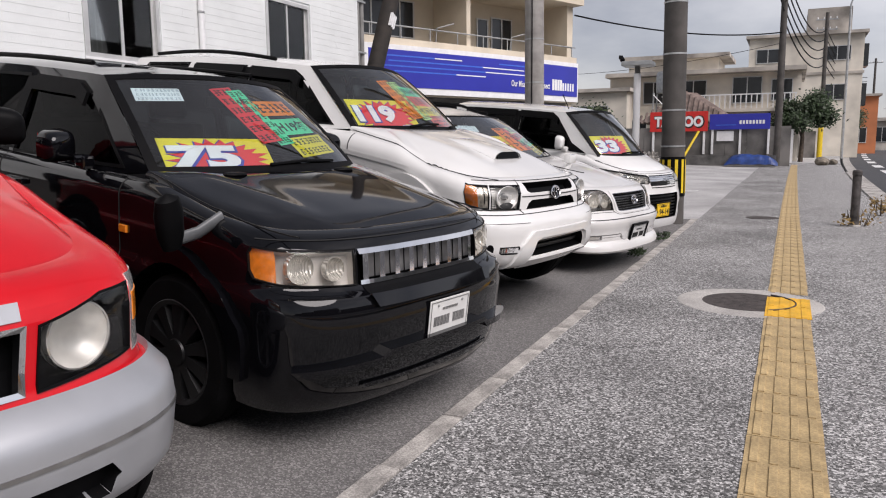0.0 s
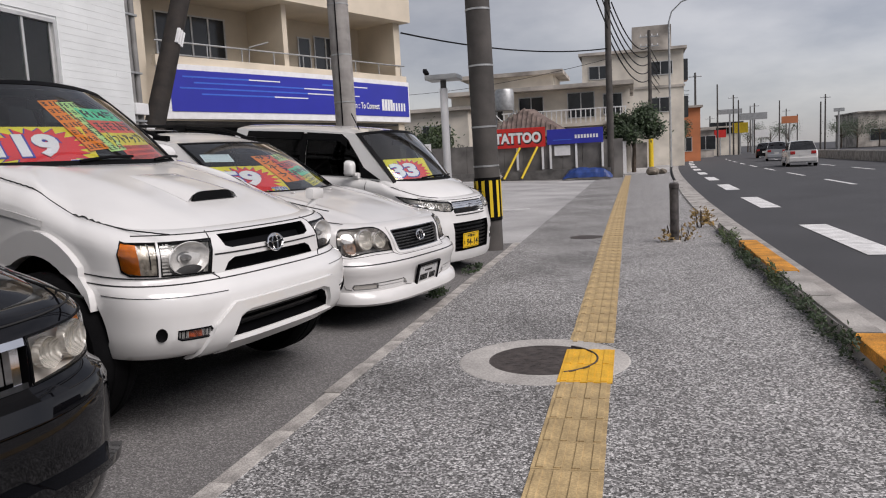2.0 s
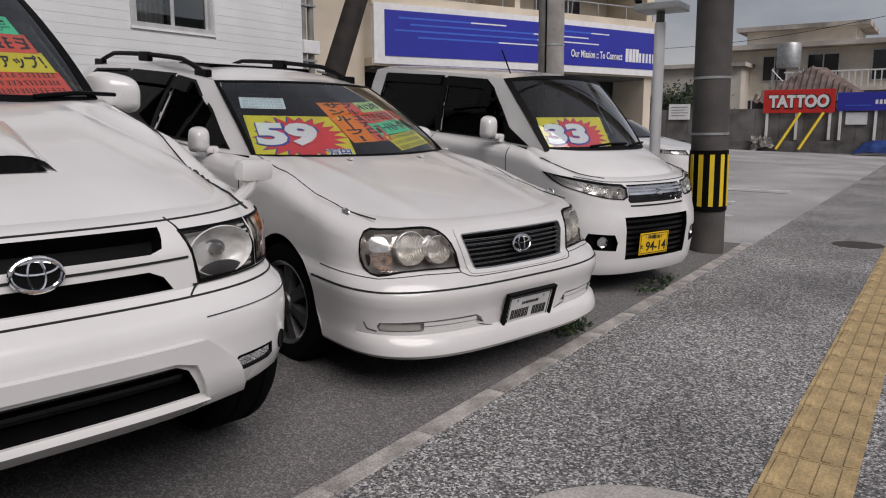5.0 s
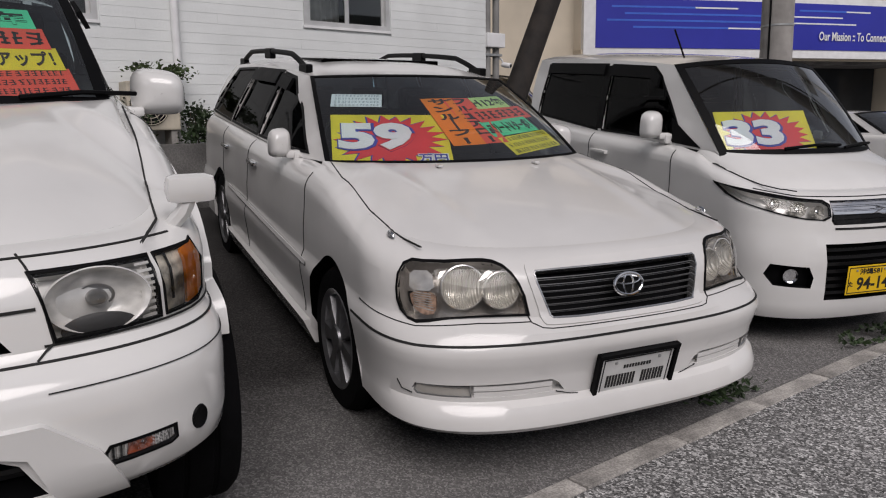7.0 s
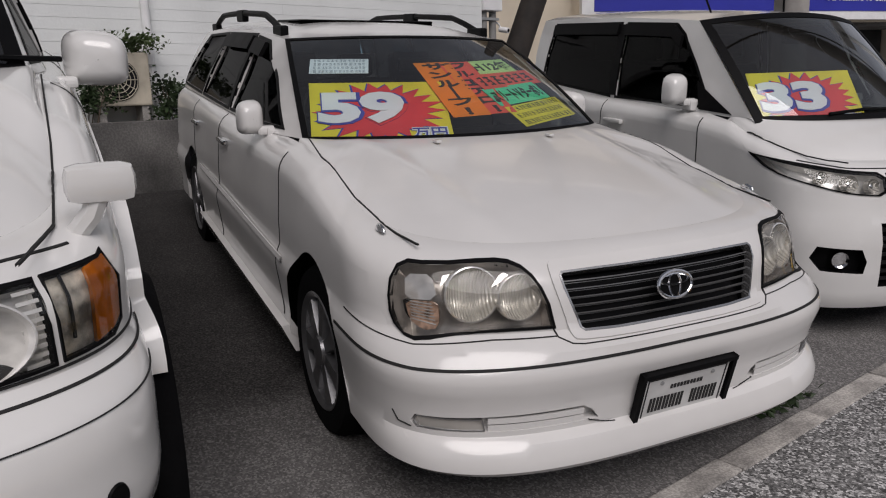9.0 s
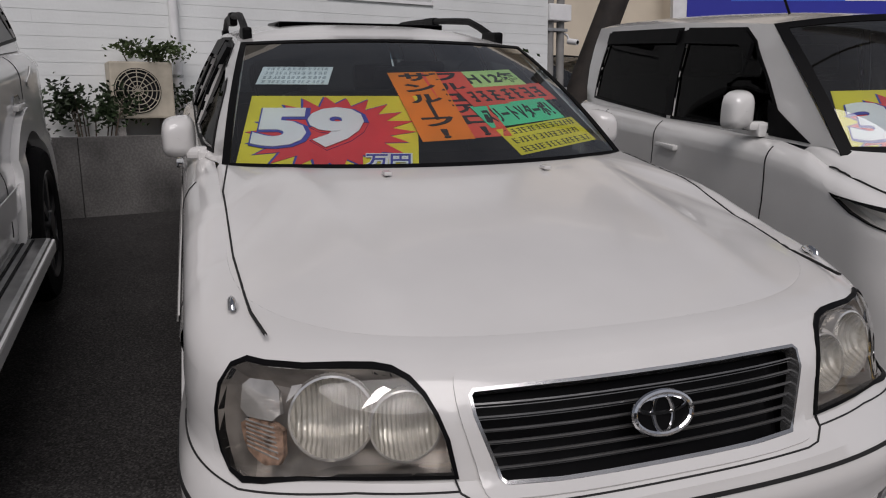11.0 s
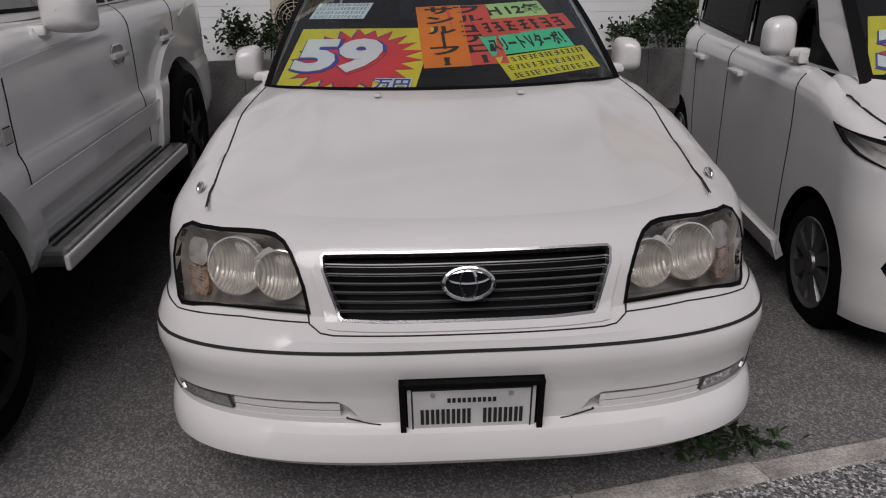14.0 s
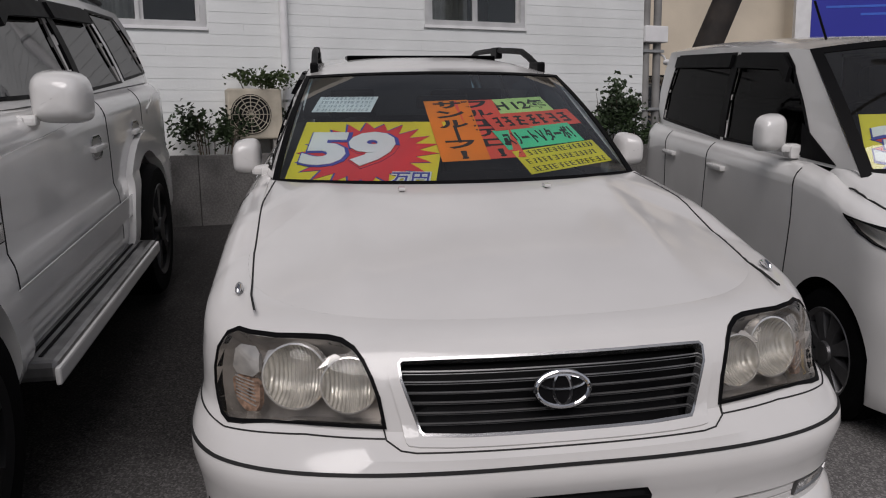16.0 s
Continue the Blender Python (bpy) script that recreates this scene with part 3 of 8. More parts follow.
p1 = pole("utility_pole", "dark weathered utility pole with a black and yellow guard", -1.62, 11.9, 0.178, 0.14, 12.0, POLEM, (0.6, -0.6), (1.18, 1.72, 2.55, 3.3, 4.2))
part("guard", lathe([(0.18, 0.42), (0.188, 0.42), (0.186, 1.02), (0.177, 1.02)], 32), BLACKT, p1, "black guard sleeve with yellow stripes", smooth=True)
for i in range(11):
    t = 2 * math.pi * i / 11
    part("guard_stripe", boxes((0.182, -0.022, 0.47, 0.1915, 0.022, 0.98)), YSTRIPE, p1, m=pose(0, 0, 0, 0, 0, math.degrees(t)))
p0 = pole("utility_pole", "pale round concrete utility pole behind the cars", -4.75, 14.7, 0.20, 0.165, 12.0, POLEC, (0, -0.5), (2.35, 3.2, 4.1, 5.0), 0.1)
part("cable", tube([(0.0, -0.2, 0.4), (0.02, -0.2, 4), (0, -0.19, 9)], 0.012, 6), BLACKT, p0)
post = thing("bollard_post", "worn dark steel bollard post on the pavement", "bollard", pose(0.90, 12.3, 0))
part("shaft", lathe([(0.062, -0.02), (0.06, 0.0), (0.06, 0.74), (0.066, 0.745), (0.066, 0.80), (0.05, 0.82), (0.001, 0.825)], 24), mat("rusty_steel", (0.11, 0.10, 0.095), 0.7, metal=0.4, vary=0.3, scale=10, bump=0.3), post, smooth=True)
part("foot", lathe([(0.08, -0.01), (0.09, 0.0), (0.085, 0.02), (0.06, 0.025)], 24), CONC, post)


# ---- white house behind the lot ----
def wall_y(name, label, x0, x1, y0, y1, z0, z1, holes, material, parent=None):
    """A wall that runs along y with thickness x0..x1 and real openings (ya, za, yb, zb)."""
    cy = sorted({y0, y1, *[h[0] for h in holes], *[h[2] for h in holes]})
    cz = sorted({z0, z1, *[h[1] for h in holes], *[h[3] for h in holes]})
    its = []
    for a, b in zip(cy, cy[1:]):
        for c, d in zip(cz, cz[1:]):
            if not any(h[0] <= (a + b) / 2 <= h[2] and h[1] <= (c + d) / 2 <= h[3] for h in holes):
                its.append((x0, a, c, x1, b, d))
    bm = boxes(*its)
    bmesh.ops.remove_doubles(bm, verts=bm.verts, dist=1e-5)
    return part(name, bm, material, parent, label)


def slider(name, y0, z0, y1, z1, x, n=2, depth=0.12, label="aluminium sliding window with pale curtain and dark pane"):
    """A sliding window in an opening of a wall that faces +x."""
    e = thing(name, label, "window", kind="structure")
    part("window_frame", boxes((x - 0.05, y0, z0, x + 0.03, y0 + 0.05, z1), (x - 0.05, y1 - 0.05, z0, x + 0.03, y1, z1), (x - 0.05, y0 + 0.05, z1 - 0.05, x + 0.03, y1 - 0.05, z1), (x - 0.05, y0 + 0.05, z0, x + 0.03, y1 - 0.05, z0 + 0.05)), ALU, e)
    part("window_sill", boxes((x - 0.05, y0 - 0.012, z0 - 0.03, x + 0.045, y1 + 0.012, z0 - 0.002)), SIGNW, e)
    w = (y1 - y0 - 0.1) / n
    for i in range(n):
        a = y0 + 0.05 + w * i
        dx = -0.03 * (i % 2)
        sx = part("sash", boxes((x - 0.01 + dx, a, z0 + 0.05, x + 0.012 + dx, a + 0.035, z1 - 0.05), (x - 0.01 + dx, a + w - 0.035, z0 + 0.05, x + 0.012 + dx, a + w, z1 - 0.05)), ALU, e)
        part("pane", boxes((x - 0.002 + dx, a + 0.035, z0 + 0.05, x + 0.002 + dx, a + w - 0.035, z1 - 0.05)), HOUSEG, sx)
    bm = bmesh.new()
    k = 40
    vs = []
    for i in range(k + 1):
        yy = y0 + 0.06 + (w - 0.05) * i / k
        xx = x - 0.12 + 0.02 * math.sin(i * 1.1)
        vs.append((bm.verts.new((xx, yy, z0 + 0.05)), bm.verts.new((xx, yy, z1 - 0.04))))
    for a, b in zip(vs, vs[1:]):
        bm.faces.new((a[0], b[0], b[1], a[1]))
    part("curtain", bm, mat("pale_curtain", (0.62, 0.60, 0.57), 0.9, vary=0.15), e)
    # added near-black panel that stands for the unlit room behind the panes
    part("dark_room_panel", boxes((x - 0.9, y0 + 0.01, z0 - 0.02, x - 0.86, y1 - 0.01, z1 + 0.02)), DARKIN, e)
    return e


HX = -7.2
house = thing("white_house", "white painted house with horizontal siding and sliding windows", "house", kind="structure")
wins = [(6.05, 2.26, 7.17, 3.36), (9.28, 2.36, 10.40, 3.46)]
wall_y("wall", "", HX - 0.2, HX - 0.012, -8, 11.9, 0.3, 5.6, wins + [(2.2, 2.2, 3.3, 3.3)], WALLW, house)
part("side_wall", boxes((-14, 11.9 - 0.2, 0.3, HX - 0.2, 11.9, 5.6)), WALLW, house)
part("roof_slab", boxes((-14.2, -8.3, 5.6, HX + 0.4, 12.3, 5.8)), CREAM2, house)
part("back_wall", boxes((-14.2, -8, 0.3, -14, 11.7, 5.6)), WALLW, house)
slider("window_1", *wins[0], HX - 0.03)
slider("window_2", *wins[1], HX - 0.03)
slider("window_3", 2.2, 2.2, 3.3, 3.3, HX - 0.03)
rnd = random.Random(5)
z = 1.0
while z < 4.5:
    y = -1.0 + rnd.uniform(-1.5, 0)
    while y < 11.9:
        l = rnd.choice((3.6, 4.5, 5.4))
        a, b = max(y, -1.0), min(y + l, 11.9)
        segs = [(a, b)]
        for wy0, wz0, wy1, wz1 in wins + [(2.2, 2.2, 3.3, 3.3)]:
            if wz0 - 0.10 < z < wz1 + 0.005:
                segs = [q for s in segs for q in ((s[0], min(s[1], wy0 - 0.015)), (max(s[0], wy1 + 0.015), s[1])) if q[1] - q[0] > 0.03]
        for s0, s1 in segs:
            bm = boxes((HX - 0.012, s0 + 0.0005, z + 0.0002, HX + 0.002, s1 - 0.0005, z + 0.0998))
            for v in bm.verts:
                if v.co.z > z + 0.04:
                    v.co.x -= 0.002
            part("siding_board", bm, WALLW, house)
        y += l
    z += 0.1
pp = thing("drain_pipe", "white plastic drainpipe on the house wall", "pipe")
part("pipe", tube([(HX + 0.045, 7.86, 0.9), (HX + 0.045, 7.86, 5.5)], 0.038, 12), SIGNW, pp, smooth=True)
for zz in (1.6, 3.0, 4.4):
    part("clip", lathe([(0.040, zz - 0.012), (0.046, zz - 0.012), (0.046, zz + 0.012), (0.040, zz + 0.012)], 16), STEEL, pp, m=pose(HX + 0.045, 7.86, 0))

dk = thing("cable_duct", "grey vertical cable ducts and junction box at the house corner", "duct")
for yy, rr in ((11.97, 0.05), (12.13, 0.045)):
    part("duct", tube([(HX - 0.06, yy, 0.75), (HX - 0.06, yy, 5.5)], rr, 12), DULLGREY, dk, smooth=True)
part("junction_box", boxes((HX - 0.16, 11.905, 2.26, HX + 0.04, 12.21, 2.44), bevel=0.01), SIGNW, dk, "pale junction box")
for zz in (1.5, 2.15, 2.9, 3.8):
    part("clamp", boxes((HX - 0.13, 11.905, zz, HX + 0.0, 12.19, zz + 0.03)), STEEL, dk)
sc = thing("security_camera", "small white security camera on a bracket", "camera", pose(HX - 0.05, 12.24, 2.05, 0, 10, 15))
part("housing", lathe([(0.001, 0.0), (0.03, 0.0), (0.034, 0.02), (0.034, 0.13), (0.001, 0.135)], 16, "x"), SIGNW, sc, smooth=True)
part("lens", lathe([(0.001, 0.136), (0.022, 0.136), (0.024, 0.13)], 14, "x"), BLACKT, sc)
part("bracket", tube([(0.02, 0, 0.0), (0.0, -0.03, 0.06), (-0.03, -0.06, 0.08)], 0.012, 8), SIGNW, sc)

# retaining wall and planting bed before the house
rw = thing("retaining_wall", "low weathered concrete retaining wall behind the lot", "wall", kind="structure")
for i in range(20):
    part("panel", boxes((-6.86, -8 + i, 0.35, -6.70, -7.004 + i, 1.12), bevel=0.006), DARKCONC, rw)
part("bed_soil", boxes((HX, -8, 0.6, -6.86, 11.9, 1.06)), BARK, rw)
ac = thing("ac_unit", "old beige outdoor air-conditioner unit with round fan grille", "air conditioner", pose(-6.92, 7.53, 1.2))
cs = boxes((-0.24, -0.24, 0.05, 0.0, 0.24, 0.50), bevel=0.015)
part("casing", cs, ACM, ac)
gr = bmesh.new()
for r in (0.04, 0.075, 0.11, 0.145, 0.17):
    tube([(0.012, -0.04 + r * math.cos(t), 0.27 + r * math.sin(t)) for t in np.linspace(0, 2 * math.pi, 29)], 0.004, 5, gr)
for k in range(6):
    t = math.pi * k / 6
    tube([(0.01, -0.04 - 0.17 * math.cos(t), 0.27 - 0.17 * math.sin(t)), (0.01, -0.04 + 0.17 * math.cos(t), 0.27 + 0.17 * math.sin(t))], 0.004, 5, gr)
part("fan_grille", gr, ACM, ac)
part("fan_opening", lathe([(0.001, 0.001), (0.172, 0.001), (0.176, 0.004), (0.18, 0.0)], 36, "x"), DARKIN, ac, m=pose(0.002, -0.04, 0.27))
for yy in (-0.18, 0.18):
    part("foot", boxes((-0.22, yy - 0.03, -0.14, -0.02, yy + 0.03, 0.05)), CONC, ac)


def leaf_clump(name, label, cat, centre, size, n, material, leaf=0.06, kind="", stems=True, seed=1, group=""):
    """A plant: thin stems and many folded leaves spread over an uneven volume."""
    rnd = random.Random(seed)
    e = thing(name, label, cat, pose(*centre), group, kind)
    if stems:
        bm = bmesh.new()
        for i in range(10):
            x, y = rnd.uniform(-0.4, 0.4) * size[0], rnd.uniform(-0.45, 0.45) * size[1]
            tube([(x * 0.5, y * 0.6, -0.02), (x * 0.8, y * 0.8, size[2] * 0.4), (x, y, size[2] * rnd.uniform(0.6, 1.0))], [0.006, 0.005, 0.002], 5, bm)
        part("stem", bm, BARK, e)["kind"] = "stuff"
    verts, faces = [], []
    lumps = [(rnd.uniform(-0.4, 0.4), rnd.uniform(-0.45, 0.45), rnd.uniform(0.2, 0.85), rnd.uniform(0.15, 0.3)) for _ in range(9)]
    for i in range(n):
        lx, ly, lz, lr = rnd.choice(lumps)
        d = Vector((rnd.gauss(0, 1), rnd.gauss(0, 1), rnd.gauss(0, 1)))
        p = Vector(((lx + d.x * lr * 0.5) * size[0], (ly + d.y * lr * 0.5) * size[1], max(0.0, lz + d.z * lr * 0.5) * size[2]))
        u = Vector((rnd.uniform(-1, 1), rnd.uniform(-1, 1), rnd.uniform(-0.5, 0.9))).normalized()
        v = u.orthogonal().normalized()
        s = leaf * rnd.uniform(0.6, 1.3)
        w = v.cross(u) * s * 0.12
        k = len(verts)
        verts += [p, p + u * s * 0.5 + v * s * 0.28 + w, p + u * s, p + u * s * 0.5 - v * s * 0.28 + w]
        faces += [(k, k + 1, k + 2), (k, k + 2, k + 3)]
    me = bpy.data.meshes.new("leaves")
    me.from_pydata([tuple(v) for v in verts], [], faces)
    me.materials.append(material)
    o = new("leaves", me)
    o.parent = e
    o["kind"] = "stuff"
    return e


leaf_clump("shrub", "leafy green shrub beside and over the air-conditioner", "shrub", (-6.98, 7.13, 1.06), (0.3, 0.6, 0.46), 1300, LEAFD, 0.055, seed=2)
leaf_clump("shrub", "leafy creeper on top of the air-conditioner", "shrub", (-7.0, 7.6, 1.66), (0.25, 0.5, 0.2), 600, LEAF, 0.045, seed=3)
leaf_clump("shrub", "tall green shrub in the planting bed", "shrub", (-6.98, 8.02, 1.06), (0.3, 0.45, 0.42), 800, LEAFD, 0.05, seed=4)
leaf_clump("shrub", "dense green shrub near the house corner", "shrub", (-6.95, 11.45, 1.06), (0.4, 0.6, 0.72), 1800, LEAFD, 0.06, seed=6)
leaf_clump("shrub", "green shrub with tall stalks in the planting bed", "shrub", (-6.98, 10.95, 1.06), (0.3, 0.5, 0.4), 700, LEAFD, 0.055, seed=7)
leaf_clump("shrub", "low shrub in the planting bed", "shrub", (-6.98, 5.6, 1.06), (0.3, 1.4, 0.5), 600, LEAFD, 0.06, seed=8)
for i, (x, y, s) in enumerate(((1.53, 5.2, 0.22), (1.54, 6.6, 0.27), (1.53, 7.7, 0.24), (1.54, 8.6, 0.30), (1.53, 9.6, 0.24), (1.52, 10.6, 0.27), (1.52, 11.7, 0.36), (1.53, 4.2, 0.22), (1.53, 3.2, 0.2))):
    leaf_clump("weed", "scrubby green weeds growing along the kerb", "weeds", (x, y, 0.0), (0.13, 1.0, s * 0.62), 300, LEAFD if i % 3 else LEAF, 0.034, stems=False, seed=20 + i, group="kerb weeds")
leaf_clump("weed", "dry straw-coloured grass at the bollard foot", "weeds", (0.95, 12.35, 0.0), (0.5, 0.3, 0.25), 110, DRYG, 0.06, seed=40)
leaf_clump("weed", "small green weed by the lot kerb", "weeds", (-1.50, 8.35, 0.0), (0.18, 0.4, 0.07), 160, LEAFD, 0.04, stems=False, seed=41)
leaf_clump("weed", "small green weed by the lot kerb", "weeds", (-1.46, 9.9, 0.0), (0.2, 0.6, 0.07), 160, LEAFD, 0.04, stems=False, seed=42)
leaf_clump("weed", "dry orange grass on the kerb end", "weeds", (1.42, 14.2, 0.0), (0.3, 0.4, 0.32), 160, DRYG, 0.07, seed=43)


def stone(x, y, r, seed):
    rnd = random.Random(seed)
    bm = bmesh.new()
    bmesh.ops.create_icosphere(bm, subdivisions=2, radius=r)
    for v in bm.verts:
        v.co *= 0.85 + 0.35 * noise.noise(v.co * (2.2 / r) + Vector((seed, 0, 0)))
        v.co.z = max(-0.02, v.co.z * 0.7 + r * 0.45)
        v.co.x *= 1.25
    tagged(part("boulder", bm, mat("brown_grey_stone", (0.22, 0.19, 0.15), 0.9, vary=0.3, scale=6, bump=0.4), m=pose(x, y, 0, 0, 0, rnd.uniform(0, 180)), smooth=40), "rough brown-grey boulder lying on the pavement", "stone", "pavement boulders")


for i, (x, y, r) in enumerate(((1.46, 41.9, 0.40), (2.0, 43.2, 0.28))):
    stone(x, y, r, 60 + i)


# unseen stand-in for the far side of the road, added to show in reflections
fs = thing("reflected_stand_in", "unseen plain grey stand-in blocks across the road, added for reflections", "building", kind="structure")
for i in range(6):
    part("facade", boxes((26, -45 + 15 * i, -0.2, 34, -31 + 15 * i, 5.0 + 1.5 * ((i * 7) % 3))), GREYW, fs)
part("stand_in_wall", boxes((23.0, -45, -0.2, 23.4, 45, 2.0)), DARKCONC, fs)


# ---- vehicles ----
class Car:
    """A car body in its own axes: x ahead (0 at the foremost point), y to its left, z up."""

    def __init__(self, name, label, m, profile, top, sill, L, D, n, shoulder, wheels, cowl, roof, group="cars for sale", ns=None):
        self.profile, self.top, self.sill, self.L, self.D, self.n = profile, top, sill, L, D, n
        self.r_z, self.r_in = shoulder
        self.W = max(r[2] for r in profile)
        self.wheels, self.cowl, self.roof, self.m, self.ns = wheels, cowl, roof, m, ns
        self.ob = thing(name, label, "car", m, group)

    def A(self, y):
        return math.copysign(math.asin(min(1, abs(y) / self.W) ** (self.n / 2)) * 2 / math.pi, y)

    def AX(self, x, s=1):
        return s * (1 - self.D - x)

    def xn(self, a):
        A = abs(a)
        return -self.D + self.D * max(0.0, math.cos(A * math.pi / 2)) ** (2 / self.n) if A <= 1 else -self.D - (A - 1)

    def z1(self, a):
        return interp(-self.xn(a), self.top, 1)

    def z0(self, a):
        x = self.xn(a)
        z = interp(-x, self.sill, 1)
        for xw, zw, R, *_ in self.wheels:
            if abs(x - xw) < R and abs(a) > 0.8:
                z = max(z, zw + math.sqrt(R * R - (x - xw) ** 2))
        return z

    def pos(self, a, z):
        t, A = self.z1(a), abs(a)
        f = max(0.0, min(1.0, (z - (t - self.r_z)) / self.r_z))
        ins = self.r_in * (1 - math.sqrt(max(0, 1 - f * f)))
        F, W = interp(z, self.profile, 1) - ins, interp(z, self.profile, 2) - ins
        if A <= 1:
            ph, n = A * math.pi / 2, interp(z, self.ns, 1) if self.ns else self.n
            y, x = W * math.sin(ph) ** (2 / n), F - self.D + self.D * max(0.0, math.cos(ph)) ** (2 / n)
        else:
            x, y = -self.D - (A - 1) + F * max(0, 1 - (A - 1) / 0.6), W
            e = max(0, (-self.L + 0.6 - x) / 0.6)
            y *= 1 - 0.16 * e ** 3
        return Vector((x, math.copysign(y, a), z))

    def surf(self, a, z, off=0.0):
        p = self.pos(a, z)
        if not off:
            return p
        h = 0.006
        n = (self.pos(a + h, z) - self.pos(a - h, z)).cross(self.pos(a, z + h) - self.pos(a, z - h))
        return p + n.normalized() * off

    def body(self, paint, holes):
        end = 1 + self.L - self.D
        st = [1 - (1 - i / 34) ** 1.25 for i in range(35)]
        x = 1.0
        while x < end:
            xs = -self.D - (x - 1)
            near = min(abs(abs(xs - w[0]) - w[2]) for w in self.wheels)
            x += 0.012 if near < 0.05 else 0.035
            st.append(min(x, end))
        st = sorted({*st, *[-s for s in st]})
        zs = sorted({r[0] for r in self.profile})
        rows = []
        for p, q in zip(zs, zs[1:]):
            k = max(1, int((q - p) / 0.035))
            rows += [p + (q - p) * i / k for i in range(k)]
        fr = [0, 0.3, 0.55, 0.75, 0.88, 0.96, 1.0]
        bm = bmesh.new()
        grid = []
        for a in st:
            lo, hi = self.z0(a), self.z1(a)
            col = [min(max(z, lo), hi - self.r_z) for z in rows if z < 1.6] + [max(lo, hi - self.r_z + self.r_z * f) for f in fr]
            grid.append([bm.verts.new((a, z, 0)) for z in col])
        for c0, c1 in zip(grid, grid[1:]):
            for j in range(len(c0) - 1):
                bm.faces.new((c0[j], c1[j], c1[j + 1], c0[j + 1]))
        bmesh.ops.remove_doubles(bm, verts=bm.verts, dist=1e-6)
        for h in holes:
            cut_flat(bm, h, False)
        ends = {}
        for v in bm.verts:
            if abs(abs(v.co.x) - end) < 1e-4:
                ends.setdefault(round(v.co.y, 4), {})[v.co.x > 0] = v
        for v in bm.verts:
            v.co = self.pos(v.co.x, v.co.y)
        ks = [k for k in sorted(ends) if len(ends[k]) == 2]
        for k0, k1 in zip(ks, ks[1:]):
            bm.faces.new((ends[k0][0], ends[k0][1], ends[k1][1], ends[k1][0]))
        ob = part("body", bm, paint, self.ob, smooth=32)
        Wi = self.W - 0.3
        part("underbody", boxes((-self.L + 0.25, -Wi, self.profile[0][0] + 0.03, -0.4, Wi, self.profile[0][0] + 0.3)), DARKIN, self.ob)
        zb = self.profile[0][0]
        part("bumper_backing", boxes((-self.D - 0.05, -self.W + 0.14, zb + 0.08, -self.D + 0.1, self.W - 0.14, zb + 0.45)), DARKIN, self.ob)
        return ob

    # the bonnet: from the rim of the body back to the foot of the windscreen
    def hood_setup(self, bulge=0.02, ridges=(), lip=0.012):
        xc, yc, zc, xcb, zcb = self.cowl
        Ac = self.AX(xc)
        us = np.linspace(-1, 1, 97)
        ring = [self.pos(u * Ac, self.z1(u * Ac)) for u in us]
        ds = np.cumsum([0] + [(ring[i + 1] - ring[i]).length for i in range(len(ring) - 1)])
        sfr = ds / ds[-1] * 2 - 1
        nt = 28
        self.hg = []
        for r, s in zip(ring, sfr):
            row = []
            c = Vector((xc + (xcb - xc) * (1 - s * s), s * yc, zc + (zcb - zc) * (1 - s * s)))
            for j in range(nt + 1):
                t = j / nt
                p = r.lerp(c, t)
                p.z += bulge * 4 * t * (1 - t) * (1 - 0.5 * s * s) + lip * math.sin(math.pi * min(1, t * 6) / 2) * math.sin(math.pi * min(1, (1 - t) * 6) / 2)
                for y0, y1, h, w in ridges:
                    k = min(1, max(0, (p.x - xc) / (-0.1 - xc)))
                    yy = y1 + (y0 - y1) * k
                    p.z += h * math.exp(-((abs(p.y) - yy) / w) ** 2) * math.sin(math.pi * min(1, max(0, t))) ** 0.5
                row.append(p)
            self.hg.append(row)
        flat = [p for row in self.hg for p in row]
        self.hxy = np.array([(p.x, p.y) for p in flat])
        self.hz = np.array([p.z for p in flat])

    def hood_z(self, x, y):
        d = ((self.hxy - (x, y)) ** 2).sum(1) + 1e-7
        i = np.argsort(d)[:6]
        w = 1 / d[i]
        return float((self.hz[i] * w).sum() / w.sum())

    def hood_fn(self, x, y, off=0.0):
        return Vector((x, y, self.hood_z(x, y) + off))

    def hood(self, paint):
        bm = bmesh.new()
        g = [[bm.verts.new(p) for p in row] for row in self.hg]
        for a, b in zip(g, g[1:]):
            for j in range(len(a) - 1):
                bm.faces.new((a[j], b[j], b[j + 1], a[j + 1]))
        return part("bonnet", bm, paint, self.ob, smooth=30)

    # the glasshouse
    def ws(self, U, V, off=0.0):
        xc, yc, zc, xcb, zcb = self.cowl
        R = self.roof
        u = U / yc
        v = V / self.wsH
        k = 1 - u * u
        b = Vector((xc + (xcb - xc) * k, u * yc, zc + (zcb - zc) * k))
        t = Vector((R["xr"] + (R["xrb"] - R["xr"]) * k, u * R["yr"], R["zr"] + (R["zrb"] - R["zr"]) * k))
        p = b.lerp(t, v)
        n = Vector((t.z - b.z, 0, b.x - t.x)).normalized()
        n = (n + Vector((0, u * 0.35, 0))).normalized()
        return p + n * (off + 0.02 * 4 * v * (1 - v))

    def belt_y(self, x):
        xc, yc = self.cowl[0], self.cowl[1]
        yb = self.W - self.r_in - 0.002
        e = max(0, (-self.L + 0.6 - x) / 0.6)
        k = min(1, max(0, (xc - x) / 0.45))
        return yc + (yb * (1 - 0.16 * e ** 3) - yc) * (k * k * (3 - 2 * k))

    def roof_at(self, x):
        R = self.roof
        k = min(1, max(0, (R["xr"] - x) / (R["xr"] - R["xe"])))
        z = R["zr"] + (R["ze"] - R["zr"]) * k + R["arch"] * 4 * k * (1 - k)
        return R["yr"] + (R["ye"] - R["yr"]) * k, z

